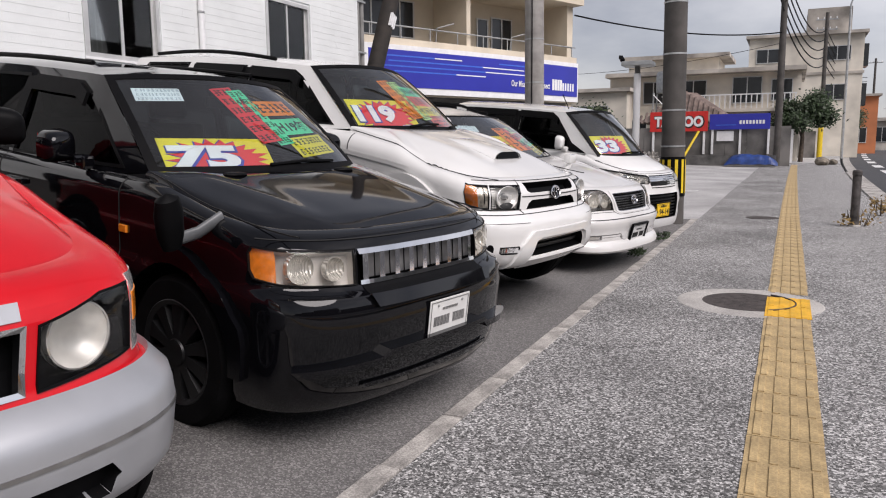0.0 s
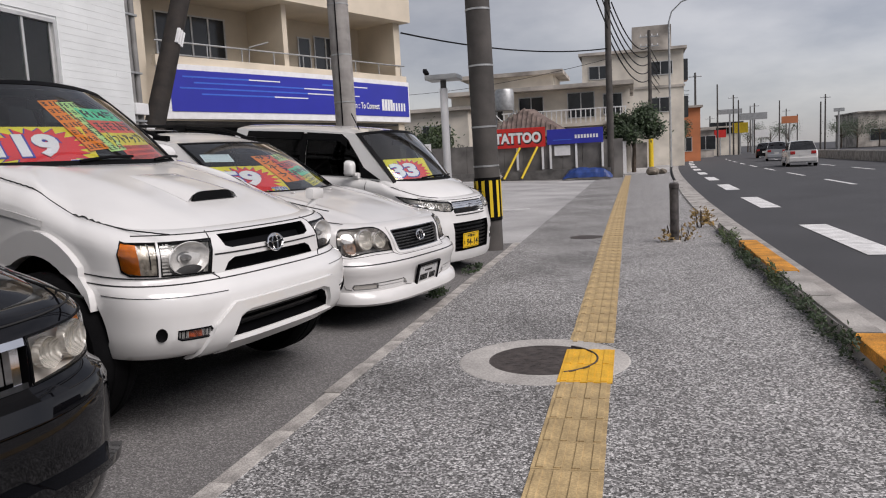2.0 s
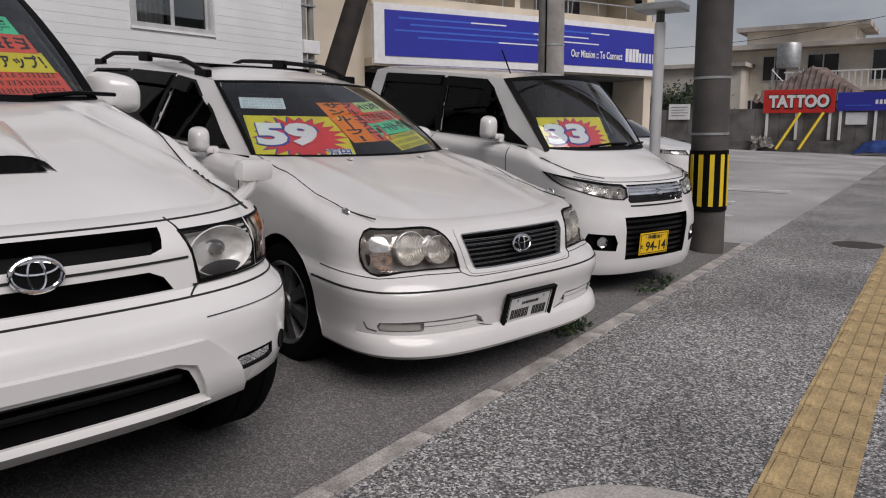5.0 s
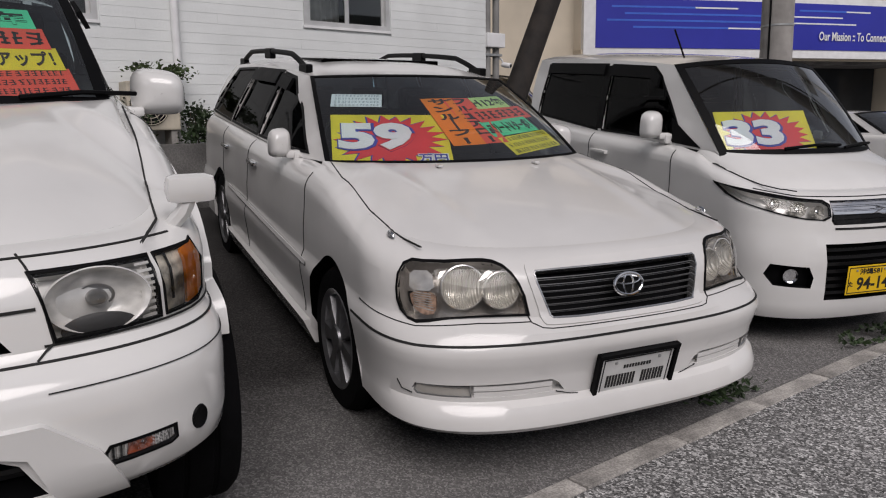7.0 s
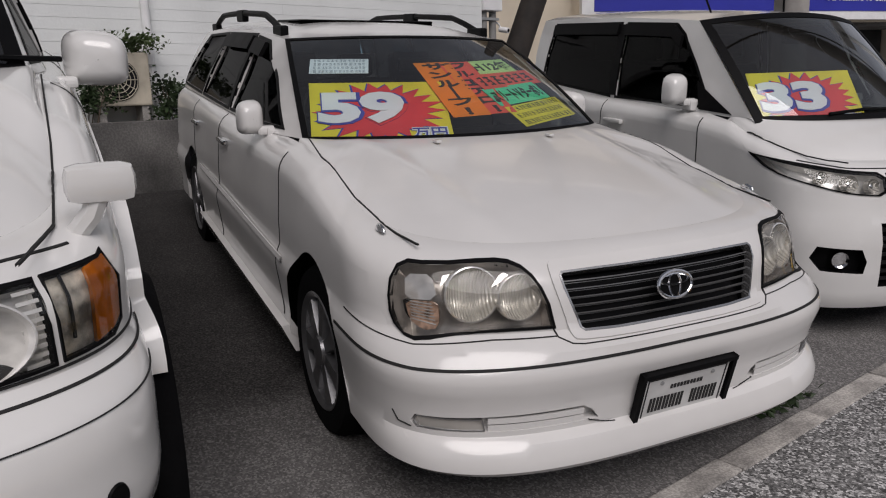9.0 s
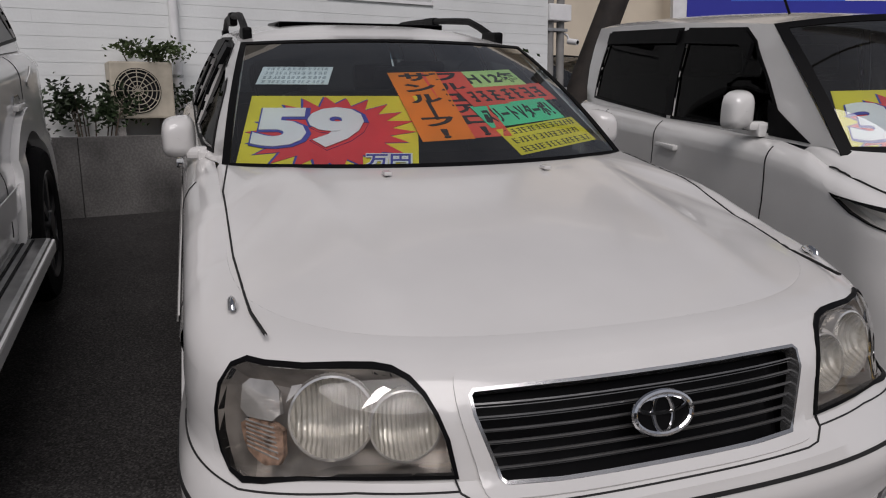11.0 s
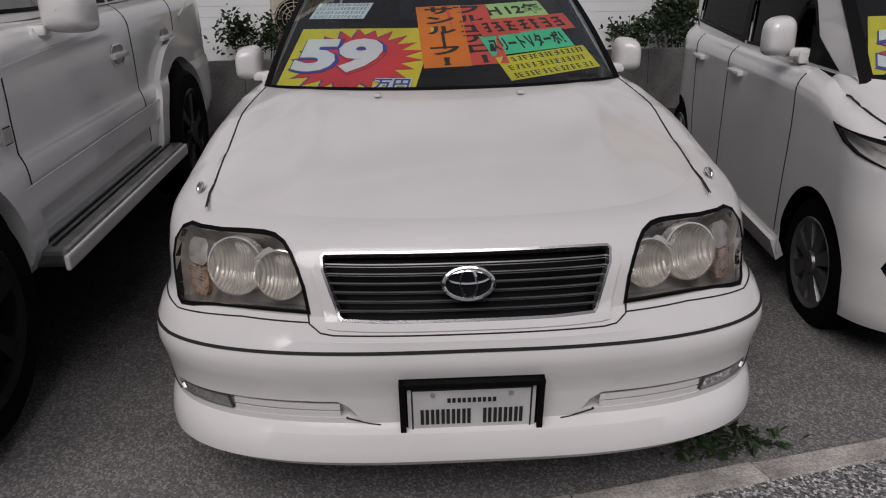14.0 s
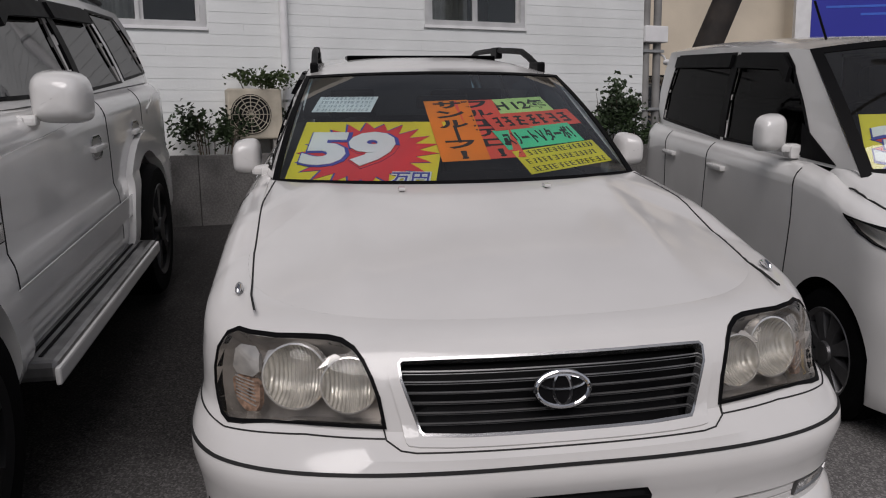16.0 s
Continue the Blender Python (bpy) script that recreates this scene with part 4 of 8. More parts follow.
    def side_fn(self, s):
        def fn(x, z, off=0.0):
            yr, zr = self.roof_at(x)
            zb = interp(-x, self.top, 1) if x < self.cowl[0] else self.cowl[2]
            h = (z - zb) / max(0.05, zr - zb)
            R, xc = self.roof, self.cowl[0]
            if x > R["xr"]:
                k = (x - R["xr"]) / (xc - R["xr"])
                zl = R["zr"] + (self.cowl[2] - R["zr"]) * k
                yl = R["yr"] + (self.cowl[1] - R["yr"]) * k
                h = (z - zb) / max(0.02, zl - zb)
                y = self.belt_y(x) + (yl - self.belt_y(x)) * min(1.2, max(-0.2, h))
            else:
                y = self.belt_y(x) + (yr - self.belt_y(x)) * h + 0.018 * 4 * max(0, h * (1 - h))
            return Vector((x, s * (y + off), z + off * 0.25))
        return fn

    def glasshouse(self, paint, windows, rear, visor=True, seal=0.016, pillar=None, frit=0.045):
        xc, yc, zc, xcb, zcb = self.cowl
        R = self.roof
        self.wsH = (Vector((xcb, 0, zcb)) - Vector((R["xrb"], 0, R["zrb"]))).length
        H = self.wsH
        rect = [(-yc, 0), (yc, 0), (yc, H), (-yc, H)]
        g = part("windscreen", patch(self.ws, rect, 0, 0, steps=(28, 12)), SCREEN, self.ob, "tinted laminated windscreen", smooth=60)
        g.visible_shadow = False
        part("windscreen_seal", frame_patch(self.ws, [(-yc, -0.01), (yc, -0.01), (yc, H), (-yc, H)], frit, 0.003, 0.006), BLACKT, self.ob)
        xe = R["xe"]
        for s in (-1, 1):
            fn = self.side_fn(s)
            outer = [(xc, zc)]
            for k in range(1, 9):
                outer.append((xc + (R["xr"] - xc) * k / 8, zc + (R["zr"] - zc) * k / 8))
            for k in range(1, 11):
                x = R["xr"] + (xe - R["xr"]) * k / 10
                outer.append((x, self.roof_at(x)[1]))
            xb = rear[0]
            for k in range(0, 16):
                x = xb + (xc - xb) * k / 15
                outer.append((x, interp(-x, self.top, 1) if k < 15 else zc))
            outer = outer[:-1]
            part("side_frame", patch(fn, outer, 0, 0.02, step=0.12, holes=windows), paint, self.ob, smooth=50)
            for i, w in enumerate(windows):
                gl = part("side_window", patch(fn, w, -0.008, 0, step=0.2), SIDEG if i == 0 else PRIVACY, self.ob, smooth=60)
                part("window_seal", frame_patch(fn, w, -seal, 0.003, 0.012, 0.08), BLACKT, gl)
                if visor and i < visor:
                    top = [p for p in w if p[1] > min(q[1] for q in w) + 0.2]
                    lo = [(x, z - 0.07) for x, z in reversed(top)]
                    part("rain_visor", patch(fn, top + lo, 0.022, 0.02, step=0.1), BLACKT, gl, "smoked plastic rain visor")
            pil = [windows[0][-1], windows[0][-2], windows[1][1], windows[1][0]]
            part("door_pillar", patch(fn, pil, 0.006, 0.008, step=0.02), BLACKT, self.ob)
        bm = bmesh.new()
        nu, nv = 24, 20
        g = []
        for j in range(nv + 1):
            row = []
            for i in range(nu + 1):
                u = -1 + 2 * i / nu
                u = math.copysign(abs(u) ** 0.7, u)
                x0 = R["xr"] + (R["xrb"] - R["xr"]) * (1 - u * u)
                x = x0 + (xe - x0) * j / nv
                y, z = self.roof_at(min(R["xr"], x))
                f = min(1, (R["xr"] - min(R["xr"], x)) / 0.25 + 0.0)
                cr = (R["zrb"] - R["zr"]) * (1 - u * u) * (1 - f) + R["crown"] * (1 - abs(u) ** 3.2) * f
                row.append(bm.verts.new((x, u * y, z + cr)))
            g.append(row)
        for a, b in zip(g, g[1:]):
            for i in range(nu):
                bm.faces.new((a[i], b[i], b[i + 1], a[i + 1]))
        part("roof", bm, paint, self.ob, smooth=40)
        zb = interp(-rear[0], self.top, 1)
        yb, (yt, zt) = self.belt_y(rear[0]), self.roof_at(xe)
        bm = bmesh.new()
        bm.faces.new([bm.verts.new(p) for p in ((rear[0], -yb, zb), (rear[0], yb, zb), (xe, yt, zt), (xe, -yt, zt))])
        top = bm.verts.new((xe, 0, zt + R["crown"]))
        vs = list(bm.verts)
        bm.faces.new((vs[3], vs[2], top))
        bmesh.ops.solidify(bm, geom=bm.faces[:], thickness=0.02)
        part("rear_window", bm, PRIVACY, self.ob)
        # inside: shelf of the dashboard, seats and wheel
        part("dashboard", boxes((xc - 0.55, -yc + 0.05, zc - 0.35, xcb - 0.12, yc - 0.05, zc - 0.05), bevel=0.04), DARKIN, self.ob)
        part("cabin_floor", boxes((rear[0] + 0.1, -self.W + 0.2, 0.52, xc - 0.1, self.W - 0.2, 0.56)), DARKIN, self.ob)
        for sy in (-0.37, 0.37):
            bm = boxes((-0.08, -0.23, 0.0, 0.08, 0.23, 0.58), (-0.02, -0.23, -0.1, 0.5, 0.23, 0.06), (-0.07, -0.13, 0.62, 0.05, 0.13, 0.80), bevel=0.035)
            part("seat", bm, SEATM, self.ob, m=pose(xc - 1.25, sy, R["zr"] - 0.86, 0, -14, 0))
        bm = boxes((-0.1, -0.6, 0.0, 0.1, 0.6, 0.58), (-0.02, -0.6, -0.1, 0.5, 0.6, 0.06), (-0.07, -0.45, 0.6, 0.05, -0.2, 0.76), (-0.07, 0.2, 0.6, 0.05, 0.45, 0.76), bevel=0.035)
        part("rear_seat", bm, SEATM, self.ob, m=pose(xc - 2.15, 0, R["zr"] - 0.86, 0, -14, 0))
        pts = [(0, 0.18 * math.cos(t), 0.18 * math.sin(t)) for t in np.linspace(0, 2 * math.pi, 25)]
        bm = tube(pts, 0.014, 8)
        tube([(0, -0.17, 0), (0.03, 0, 0), (0, 0.17, 0)], 0.02, 6, bm)
        tube([(0.03, 0, 0), (0, 0, -0.17)], 0.02, 6, bm)
        part("steering_wheel", bm, BLACKT, self.ob, m=pose(xc - 0.62, -0.37, zc + 0.02, 0, -25, 0), smooth=True)
        p = self.ws(0, H - 0.13, -0.09)
        part("rear_view_mirror", boxes((-0.015, -0.12, -0.03, 0.015, 0.12, 0.03), bevel=0.012), BLACKT, self.ob, m=pose(*p, 0, 10, 6))

    def wheel_set(self, rim, spokes, width=0.19, dish=0.03):
        for xw, zw, R, r, y in self.wheels:
            for s in (-1, 1):
                o = s * width / 2
                prof = [(r * 0.66, -width / 2), (r * 0.72, -width / 2 - 0.004), (r * 0.93, -width / 2), (r * 0.985, -width / 2 + 0.025),
                        (r, -width * 0.3), (r, -width * 0.22), (r - 0.008, -width * 0.2), (r - 0.008, -width * 0.16), (r, -width * 0.14), (r, width * 0.14), (r - 0.008, width * 0.16), (r - 0.008, width * 0.2), (r, width * 0.22), (r, width * 0.3), (r * 0.985, width / 2 - 0.025), (r * 0.93, width / 2), (r * 0.72, width / 2 + 0.004), (r * 0.66, width / 2)]
                bm = lathe(prof, 40, "y", (False, False))
                w = part("wheel", bm, RUBBER, self.ob, m=pose(xw, s * y, zw), smooth=True)
                bm = lathe([(r * 0.70, s * width * 0.5), (r * 0.68, s * (width * 0.5 + 0.006)), (r * 0.62, s * width * 0.46), (r * 0.60, s * width * 0.1), (r * 0.58, -s * width * 0.3)], 40, "y", (False, True))
                bm2 = bm
                for i in range(spokes):
                    t = 2 * math.pi * i / spokes + 0.3
                    mm = Matrix.Rotation(t, 4, "Y")
                    vs = []
                    for rr, hw, th in ((0.04, 0.022, 0.48), (r * 0.4, 0.026, 0.47), (r * 0.64, 0.04, 0.46)):
                        for sx in (-1, 1):
                            vs.append((bm2.verts.new(mm @ Vector((rr, s * width * th, sx * hw))), bm2.verts.new(mm @ Vector((rr, s * width * (th - 0.2), sx * hw * 1.3)))))
                    for k in (0, 2):
                        a, b, c, d = vs[k], vs[k + 1], vs[k + 3], vs[k + 2]
                        bm2.faces.new((a[0], b[0], c[0], d[0]))
                        bm2.faces.new((a[0], d[0], d[1], a[1]))
                        bm2.faces.new((b[0], b[1], c[1], c[0]))
                bmesh.ops.create_cone(bm2, cap_ends=True, segments=20, radius1=r * 0.2, radius2=r * 0.17, depth=0.03,
                                      matrix=Matrix.Translation((0, s * width * 0.46, 0)) @ Matrix.Rotation(-s * math.pi / 2, 4, "X"))
                part("rim", bm2, rim, w, smooth=True)
                # disc coloured near black, standing for the shade between the spokes
                part("brake_disc", lathe([(0.02, -s * 0.02), (r * 0.5, -s * 0.02), (r * 0.5, s * 0.0), (0.02, s * 0.0)], 24, "y"), DARKRIM, w)
            part("axle", tube([(xw, -y + 0.05, zw), (xw, y - 0.05, zw)], 0.05, 8), DARKIN, self.ob)

    def lamp(self, poly, bowls, bed=LAMPBED, lens=CLEARL, bezel=0.01, deep=0.06, amber=None, amber_mat=AMBER, bulb=True, bowl=FLUTED, dome=False):
        """Both headlamps: a sunk bed, turned reflector bowls, a lens and a dark rim."""
        if bowls:
            deep = max(deep, 0.082 if dome else 0.066)
        for s in (-1, 1):
            pl = [(s * a, z) for a, z in poly]
            h = part("headlamp", patch(self.surf, pl, -deep, -deep, 0.04), bed, self.ob, smooth=True)
            for a, z, r in bowls:
                p = self.surf(s * a, z, -0.022 if dome else -0.008)
                n = self.surf(s * a, z, 0.0) - p
                q = (n.normalized() * 0.55 + Vector((1, 0, 0.05)).normalized() * 0.45).to_track_quat("Z", "Y")
                bm = lathe([(r * 0.2, -0.052), (r * 0.45, -0.048), (r * 0.75, -0.032), (r * 0.95, -0.006), (r, 0.0), (r * 1.03, -0.004), (r * 1.04, -0.03)], 32, caps=(True, False))
                rf = part("reflector", bm, bowl, h, m=Matrix.Translation(p) @ q.to_matrix().to_4x4(), smooth=True)
                if dome:
                    dg = part("bowl_glass", lathe([(r * 0.985, -0.004), (r * 0.93, 0.004), (r * 0.8, 0.010), (r * 0.55, 0.016), (r * 0.3, 0.019), (0.001, 0.020)], 32, caps=(False, False)), CLEARL, h, m=Matrix.Translation(p) @ q.to_matrix().to_4x4(), smooth=60)
                    dg.visible_shadow = False
                    part("bowl_ring", lathe([(r * 0.97, -0.006), (r * 0.975, 0.002), (r * 1.03, 0.001), (r * 1.04, -0.02)], 32, caps=(False, False)), REFLECT, h, m=Matrix.Translation(p) @ q.to_matrix().to_4x4(), smooth=True)
                if bulb:
                    part("bulb", lathe([(0.001, -0.012), (0.012, -0.016), (0.014, -0.03), (0.012, -0.05), (0.008, -0.052)], 14), CHROME, h, m=Matrix.Translation(p) @ q.to_matrix().to_4x4(), smooth=True)
            if amber:
                am = [(s * a, z) for a, z in amber]
                part("turn_signal", patch(self.surf, am, -0.012, 0.02, 0.03), amber_mat, h, smooth=True)
            gl = part("lens", patch(self.surf, pl, 0.003, 0.0, 0.03), lens, h, smooth=True)
            gl.visible_shadow = False
            part("lamp_rim", frame_patch(self.surf, pl, bezel if s > 0 else bezel, 0.005, 0.02), BLACKT, h)

    def opening(self, poly, deep=0.06, material=BLACKT, name="air_intake", mirror=False, label=""):
        for s in ((-1, 1) if mirror else (1,)):
            part(name, patch(self.surf, [(s * a, z) for a, z in poly], -deep, -deep, 0.04), material, self.ob, label)

    def line(self, pts, w=0.006, mirror=True, name="panel_gap", material=LINE, off=0.0025, parent=None):
        for s in ((-1, 1) if mirror else (1,)):
            part(name, strip(self.surf, [(s * a, z) for a, z in pts], w, off), material, parent or self.ob)

    def mirrors(self, x, y, z, size, paint):
        w, d, h = size
        for s in (-1, 1):
            # a rounded shell: full superellipse seen from ahead, flat behind
            bm = bmesh.new()
            rings = []
            for j in range(9):
                q = math.pi / 2 * j / 8
                grow, ahead = math.cos(q) ** 0.5, d * math.sin(q) ** 0.8 - d
                ring = []
                for i in range(28):
                    t = 2 * math.pi * i / 28
                    cy, cz = math.cos(t), math.sin(t)
                    yy = math.copysign(abs(cy) ** 0.55, cy) * grow * w / 2 + w / 2
                    zz = math.copysign(abs(cz) ** (0.62 if cz > 0 else 0.4), cz) * grow * h / 2
                    zz -= 0.12 * h * max(0, yy / w - 0.4) * (cz > 0)
                    ring.append(bm.verts.new((ahead + 0.25 * yy - 0.1, s * yy, zz)))
                rings.append(ring)
            bm.faces.new(rings[0])
            for ra, rb in zip(rings, rings[1:]):
                for i in range(28):
                    bm.faces.new((ra[i], ra[(i + 1) % 28], rb[(i + 1) % 28], rb[i]))
            bmesh.ops.remove_doubles(bm, verts=bm.verts, dist=1e-4)
            bmesh.ops.recalc_face_normals(bm, faces=bm.faces[:])
            mo = part("door_mirror", bm, paint, self.ob, m=pose(x, s * y, z), smooth=50)
            part("mirror_foot", boxes((-0.17, min(0, -s * 0.07), -h / 2 - 0.03, -0.09, max(0, -s * 0.07), -h / 2 + 0.035), (-0.16, min(-s * 0.05, s * 0.04), -h / 2 - 0.0, -0.10, max(-s * 0.05, s * 0.04), -h / 2 + 0.04), bevel=0.014), paint, mo)
            part("mirror_glass", boxes((-d - 0.103 + 0.25 * w / 2, s * w / 2 - w * 0.38, -h * 0.36, -d - 0.098 + 0.25 * w / 2, s * w / 2 + w * 0.38, h * 0.36)), CHROME, mo)

    def handles(self, xs, z, material):
        for x in xs:
            for s in (-1, 1):
                p = self.surf(self.AX(x, s), z)
                part("door_handle", boxes((-0.10, -0.012, -0.014, 0.10, 0.028, 0.014) if s > 0 else (-0.10, -0.028, -0.014, 0.10, 0.012, 0.014), bevel=0.009), material, self.ob, m=Matrix.Translation(p), smooth=True)

    def at_front(self, y, z, off=0.0):
        a = self.A(y)
        p = self.surf(a, z, off)
        n = (self.surf(a, z, 0.01) - self.surf(a, z, 0.0)).normalized()
        xx = Vector((0, 0, 1)).cross(n).normalized()
        yy = n.cross(xx)
        m = Matrix((xx, yy, n)).transposed().to_4x4()
        m.translation = p
        return m

    def emblem(self, y, z, w, h, off=0.012):
        m = self.at_front(y, z, off)
        def oval(a, b, cx=0, cy=0):
            return [(cx + a * math.cos(t), cy + b * math.sin(t), 0) for t in np.linspace(0, 2 * math.pi, 33)]
        bm = tube(oval(w / 2, h / 2), w * 0.05, 8)
        tube(oval(w * 0.17, h * 0.46), w * 0.035, 6, bm)
        tube(oval(w * 0.42, h * 0.2, 0, h * 0.2), w * 0.035, 6, bm)
        em = part("emblem", bm, CHROME, self.ob, "chrome oval badge", m=m, smooth=True)
        part("badge_backing", lathe([(0.001, -0.012), (w / 2, -0.012), (w / 2, -0.004), (w * 0.46, -0.002), (0.001, -0.002)], 32), BLACKT, em, m=Matrix.Diagonal((1, h / w, 1, 1)))

    def plate(self, y, z, board, ink, lines, frame_mat=None, off=0.02, tilt=0):
        m = self.at_front(y, z, off) @ pose(0, 0, 0, tilt, 0, 0)
        if frame_mat:
            part("plate_holder", boxes((-0.185, -0.1, -0.012, 0.185, 0.1, -0.004), (-0.185, 0.085, -0.01, 0.185, 0.1, 0.012), (-0.185, -0.1, -0.01, -0.17, 0.1, 0.01), (0.17, -0.1, -0.01, 0.185, 0.1, 0.01), (-0.17, -0.1, -0.01, 0.17, -0.086, 0.008)), frame_mat, self.ob, m=m)
        pl = part("number_plate", boxes((-0.165, -0.0825, -0.004, 0.165, 0.0825, 0.0), bevel=0.0015), board, self.ob, m=m)
        edge = bmesh.new()
        for it in ((-0.155, 0.070, 0.155, 0.074), (-0.155, -0.074, 0.155, -0.070), (-0.155, -0.07, -0.151, 0.07), (0.151, -0.07, 0.155, 0.07)):
            bmesh.ops.create_cube(edge, size=1, matrix=Matrix.Translation(((it[0] + it[2]) / 2, (it[1] + it[3]) / 2, 0.001)) @ Matrix.Diagonal((it[2] - it[0], it[3] - it[1], 0.002, 1)))
        part("plate_rim", edge, ink, pl)
        for x in (-0.1, 0.1):
            part("screw", lathe([(0.001, 0.0), (0.007, 0.0), (0.006, 0.004), (0.001, 0.005)], 10), STEEL, pl, m=pose(x, 0.055, 0))
        for s, fx, fy, cx, cy in lines:
            if s == "|":
                bm = bmesh.new()
                rnd = random.Random(7)
                n = max(4, int(fx / 0.026))
                for i in range(n):
                    if i == 5 and n > 8:
                        continue
                    x = cx - fx / 2 + fx * (i + 0.5) / n
                    w = fx / n
                    hh = fy / 2
                    items = [(x - w * 0.40, cy - hh, x - w * 0.08, cy + hh), (x + w * 0.08, cy - hh, x + w * 0.40, cy + hh)]
                    for it in items:
                        bmesh.ops.create_cube(bm, size=1, matrix=Matrix.Translation(((it[0] + it[2]) / 2, (it[1] + it[3]) / 2, 0.0012)) @ Matrix.Diagonal((it[2] - it[0], it[3] - it[1], 0.002, 1)))
                part("lettering", bm, ink, pl)["kind"] = "stuff"
            else:
                text_mesh(s, 0.1, pose(cx, cy, 0.0006), ink, pl, fit=(fx, fy), bold=0.002)
        return pl


def place(car, U, V, off=-0.03, rot=0.0):
    """A frame behind the windscreen, in the world: x along the glass, y up it, z out."""
    p = car.ws(U, V, off)
    xx = (car.ws(U + 0.05, V, off) - car.ws(U - 0.05, V, off)).normalized()
    yy = car.ws(U, V + 0.05, off) - car.ws(U, V - 0.05, off)
    n = xx.cross(yy).normalized()
    yy = n.cross(xx)
    m = Matrix((xx, yy, n)).transposed().to_4x4()
    m.translation = p
    return car.m @ m @ pose(0, 0, 0, 0, 0, rot)


def price_board(car, u, v, digits, w=0.60, h=0.40, rot=0, border=YELP, unit=True):
    U = u * car.cowl[1] * 0.92
    e = thing("price_board", f"yellow and red price board, white {digits}, behind a windscreen", "price board", place(car, U, v * car.wsH, -0.045, rot), "price boards")
    part("board", boxes((-w / 2, -h / 2, -0.004, w / 2, h / 2, 0), bevel=0.001), border, e)
    rnd = random.Random(sum(map(ord, digits)))
    for k, (mt, sc, z) in enumerate(((INKB, 1.03, 0.0008), (REDPAP, 1.0, 0.0022))):
        rnd = random.Random(sum(map(ord, digits)))
        pts = []
        for i in range(44):
            t = 2 * math.pi * i / 44
            r = (0.97 if i % 2 == 0 else 0.72) * rnd.uniform(0.9, 1.03) * sc
            pts.append((min(0.49, max(-0.49, 0.5 * r * math.cos(t) + 0.01 * k)) * w, min(0.485, max(-0.485, 0.52 * r * math.sin(t))) * h))
        part("burst", extrude_poly(pts, z - 0.0006, z), mt, e)
    text_mesh(digits, 0.2, pose(-0.13 * w + 0.006, 0.055 * h - 0.005, 0.0035), INKB, e, name="digits_edge", fit=(w * 0.67, h * 0.56), bold=0.016)
    text_mesh(digits, 0.2, pose(-0.13 * w, 0.055 * h, 0.006), SIGNW, e, name="digits", fit=(w * 0.63, h * 0.52), bold=0.01)
    if unit:
        text_mesh("万円", 0.07, pose(w * 0.33, -h * 0.37, 0.005), SIGNW, e, name="unit_edge", fit=(w * 0.27, h * 0.18), bold=0.008)
        text_mesh("万円", 0.07, pose(w * 0.33, -h * 0.37, 0.007), INKB, e, name="unit", fit=(w * 0.25, h * 0.15), bold=0.001)


PALEINK = mat("faint_print", (0.40, 0.43, 0.45), 0.8, vary=0.1)


def notice(car, u, v, w, h, rot, paper, colour, text=None, vertical=False, lines=1):
    U = u * car.cowl[1] * 0.92
    e = thing("notice_sheet", f"{colour} paper notice, black lettering, inside a windscreen", "notice", place(car, U, v * car.wsH, -0.022 - 0.006 * abs(u), rot), "windscreen notices")
    part("sheet", boxes((-w / 2, -h / 2, -0.001, w / 2, h / 2, 0)), paper, e)
    if text and not vertical:
        text_mesh(text, 0.1, pose(0, 0, 0.0015), INK, e, fit=(w * 0.88, h * 0.66), bold=0.002)
    elif text:
        n = len(text)
        for i, ch in enumerate(text):
            cy = h / 2 - h * (i + 0.5) / n
            text_mesh(ch, 0.1, pose(0, cy, 0.0015, 0, 0, -90 if ch == "ー" else 0), INK, e, fit=(w * 0.62, h / n * (0.72 if ch != "ー" else 0.2)) if ch not in "！" else (w * 0.14, h / n * 0.7), bold=0.003)
    else:
        rnd = random.Random(int(u * 100) + int(v * 1000))
        bm = bmesh.new()
        for k in range(lines):
            y = h / 2 - h * (k + 0.5) / lines
            x = -w * 0.44
            while x < w * 0.42:
                cw = rnd.uniform(0.5, 1.0) * h / lines * 0.6
                for q in range(3):
                    bmesh.ops.create_cube(bm, size=1, matrix=Matrix.Translation((x + cw / 2, y + (q - 1) * h / lines * 0.24, 0.001)) @ Matrix.Rotation(rnd.uniform(-0.3, 0.3), 4, "Z") @ Matrix.Diagonal((cw * rnd.uniform(0.5, 0.95), h / lines * (0.09 if lines < 3 or lines > 5 else 0.05), 0.001, 1)))
                bmesh.ops.create_cube(bm, size=1, matrix=Matrix.Translation((x + cw * rnd.uniform(0.2, 0.8), y, 0.001)) @ Matrix.Rotation(rnd.uniform(-0.3, 0.3), 4, "Z") @ Matrix.Diagonal((h / lines * 0.09, h / lines * 0.6, 0.001, 1)))
                x += cw * 1.25
        part("writing", bm, INK if colour != "white" else PALEINK, e)


def car_pose(x, y, heading, pitch=5.7, lift=0.0):
    return pose(x, y, 0.1 * (-1.6 - x) + lift, 0, pitch, heading)


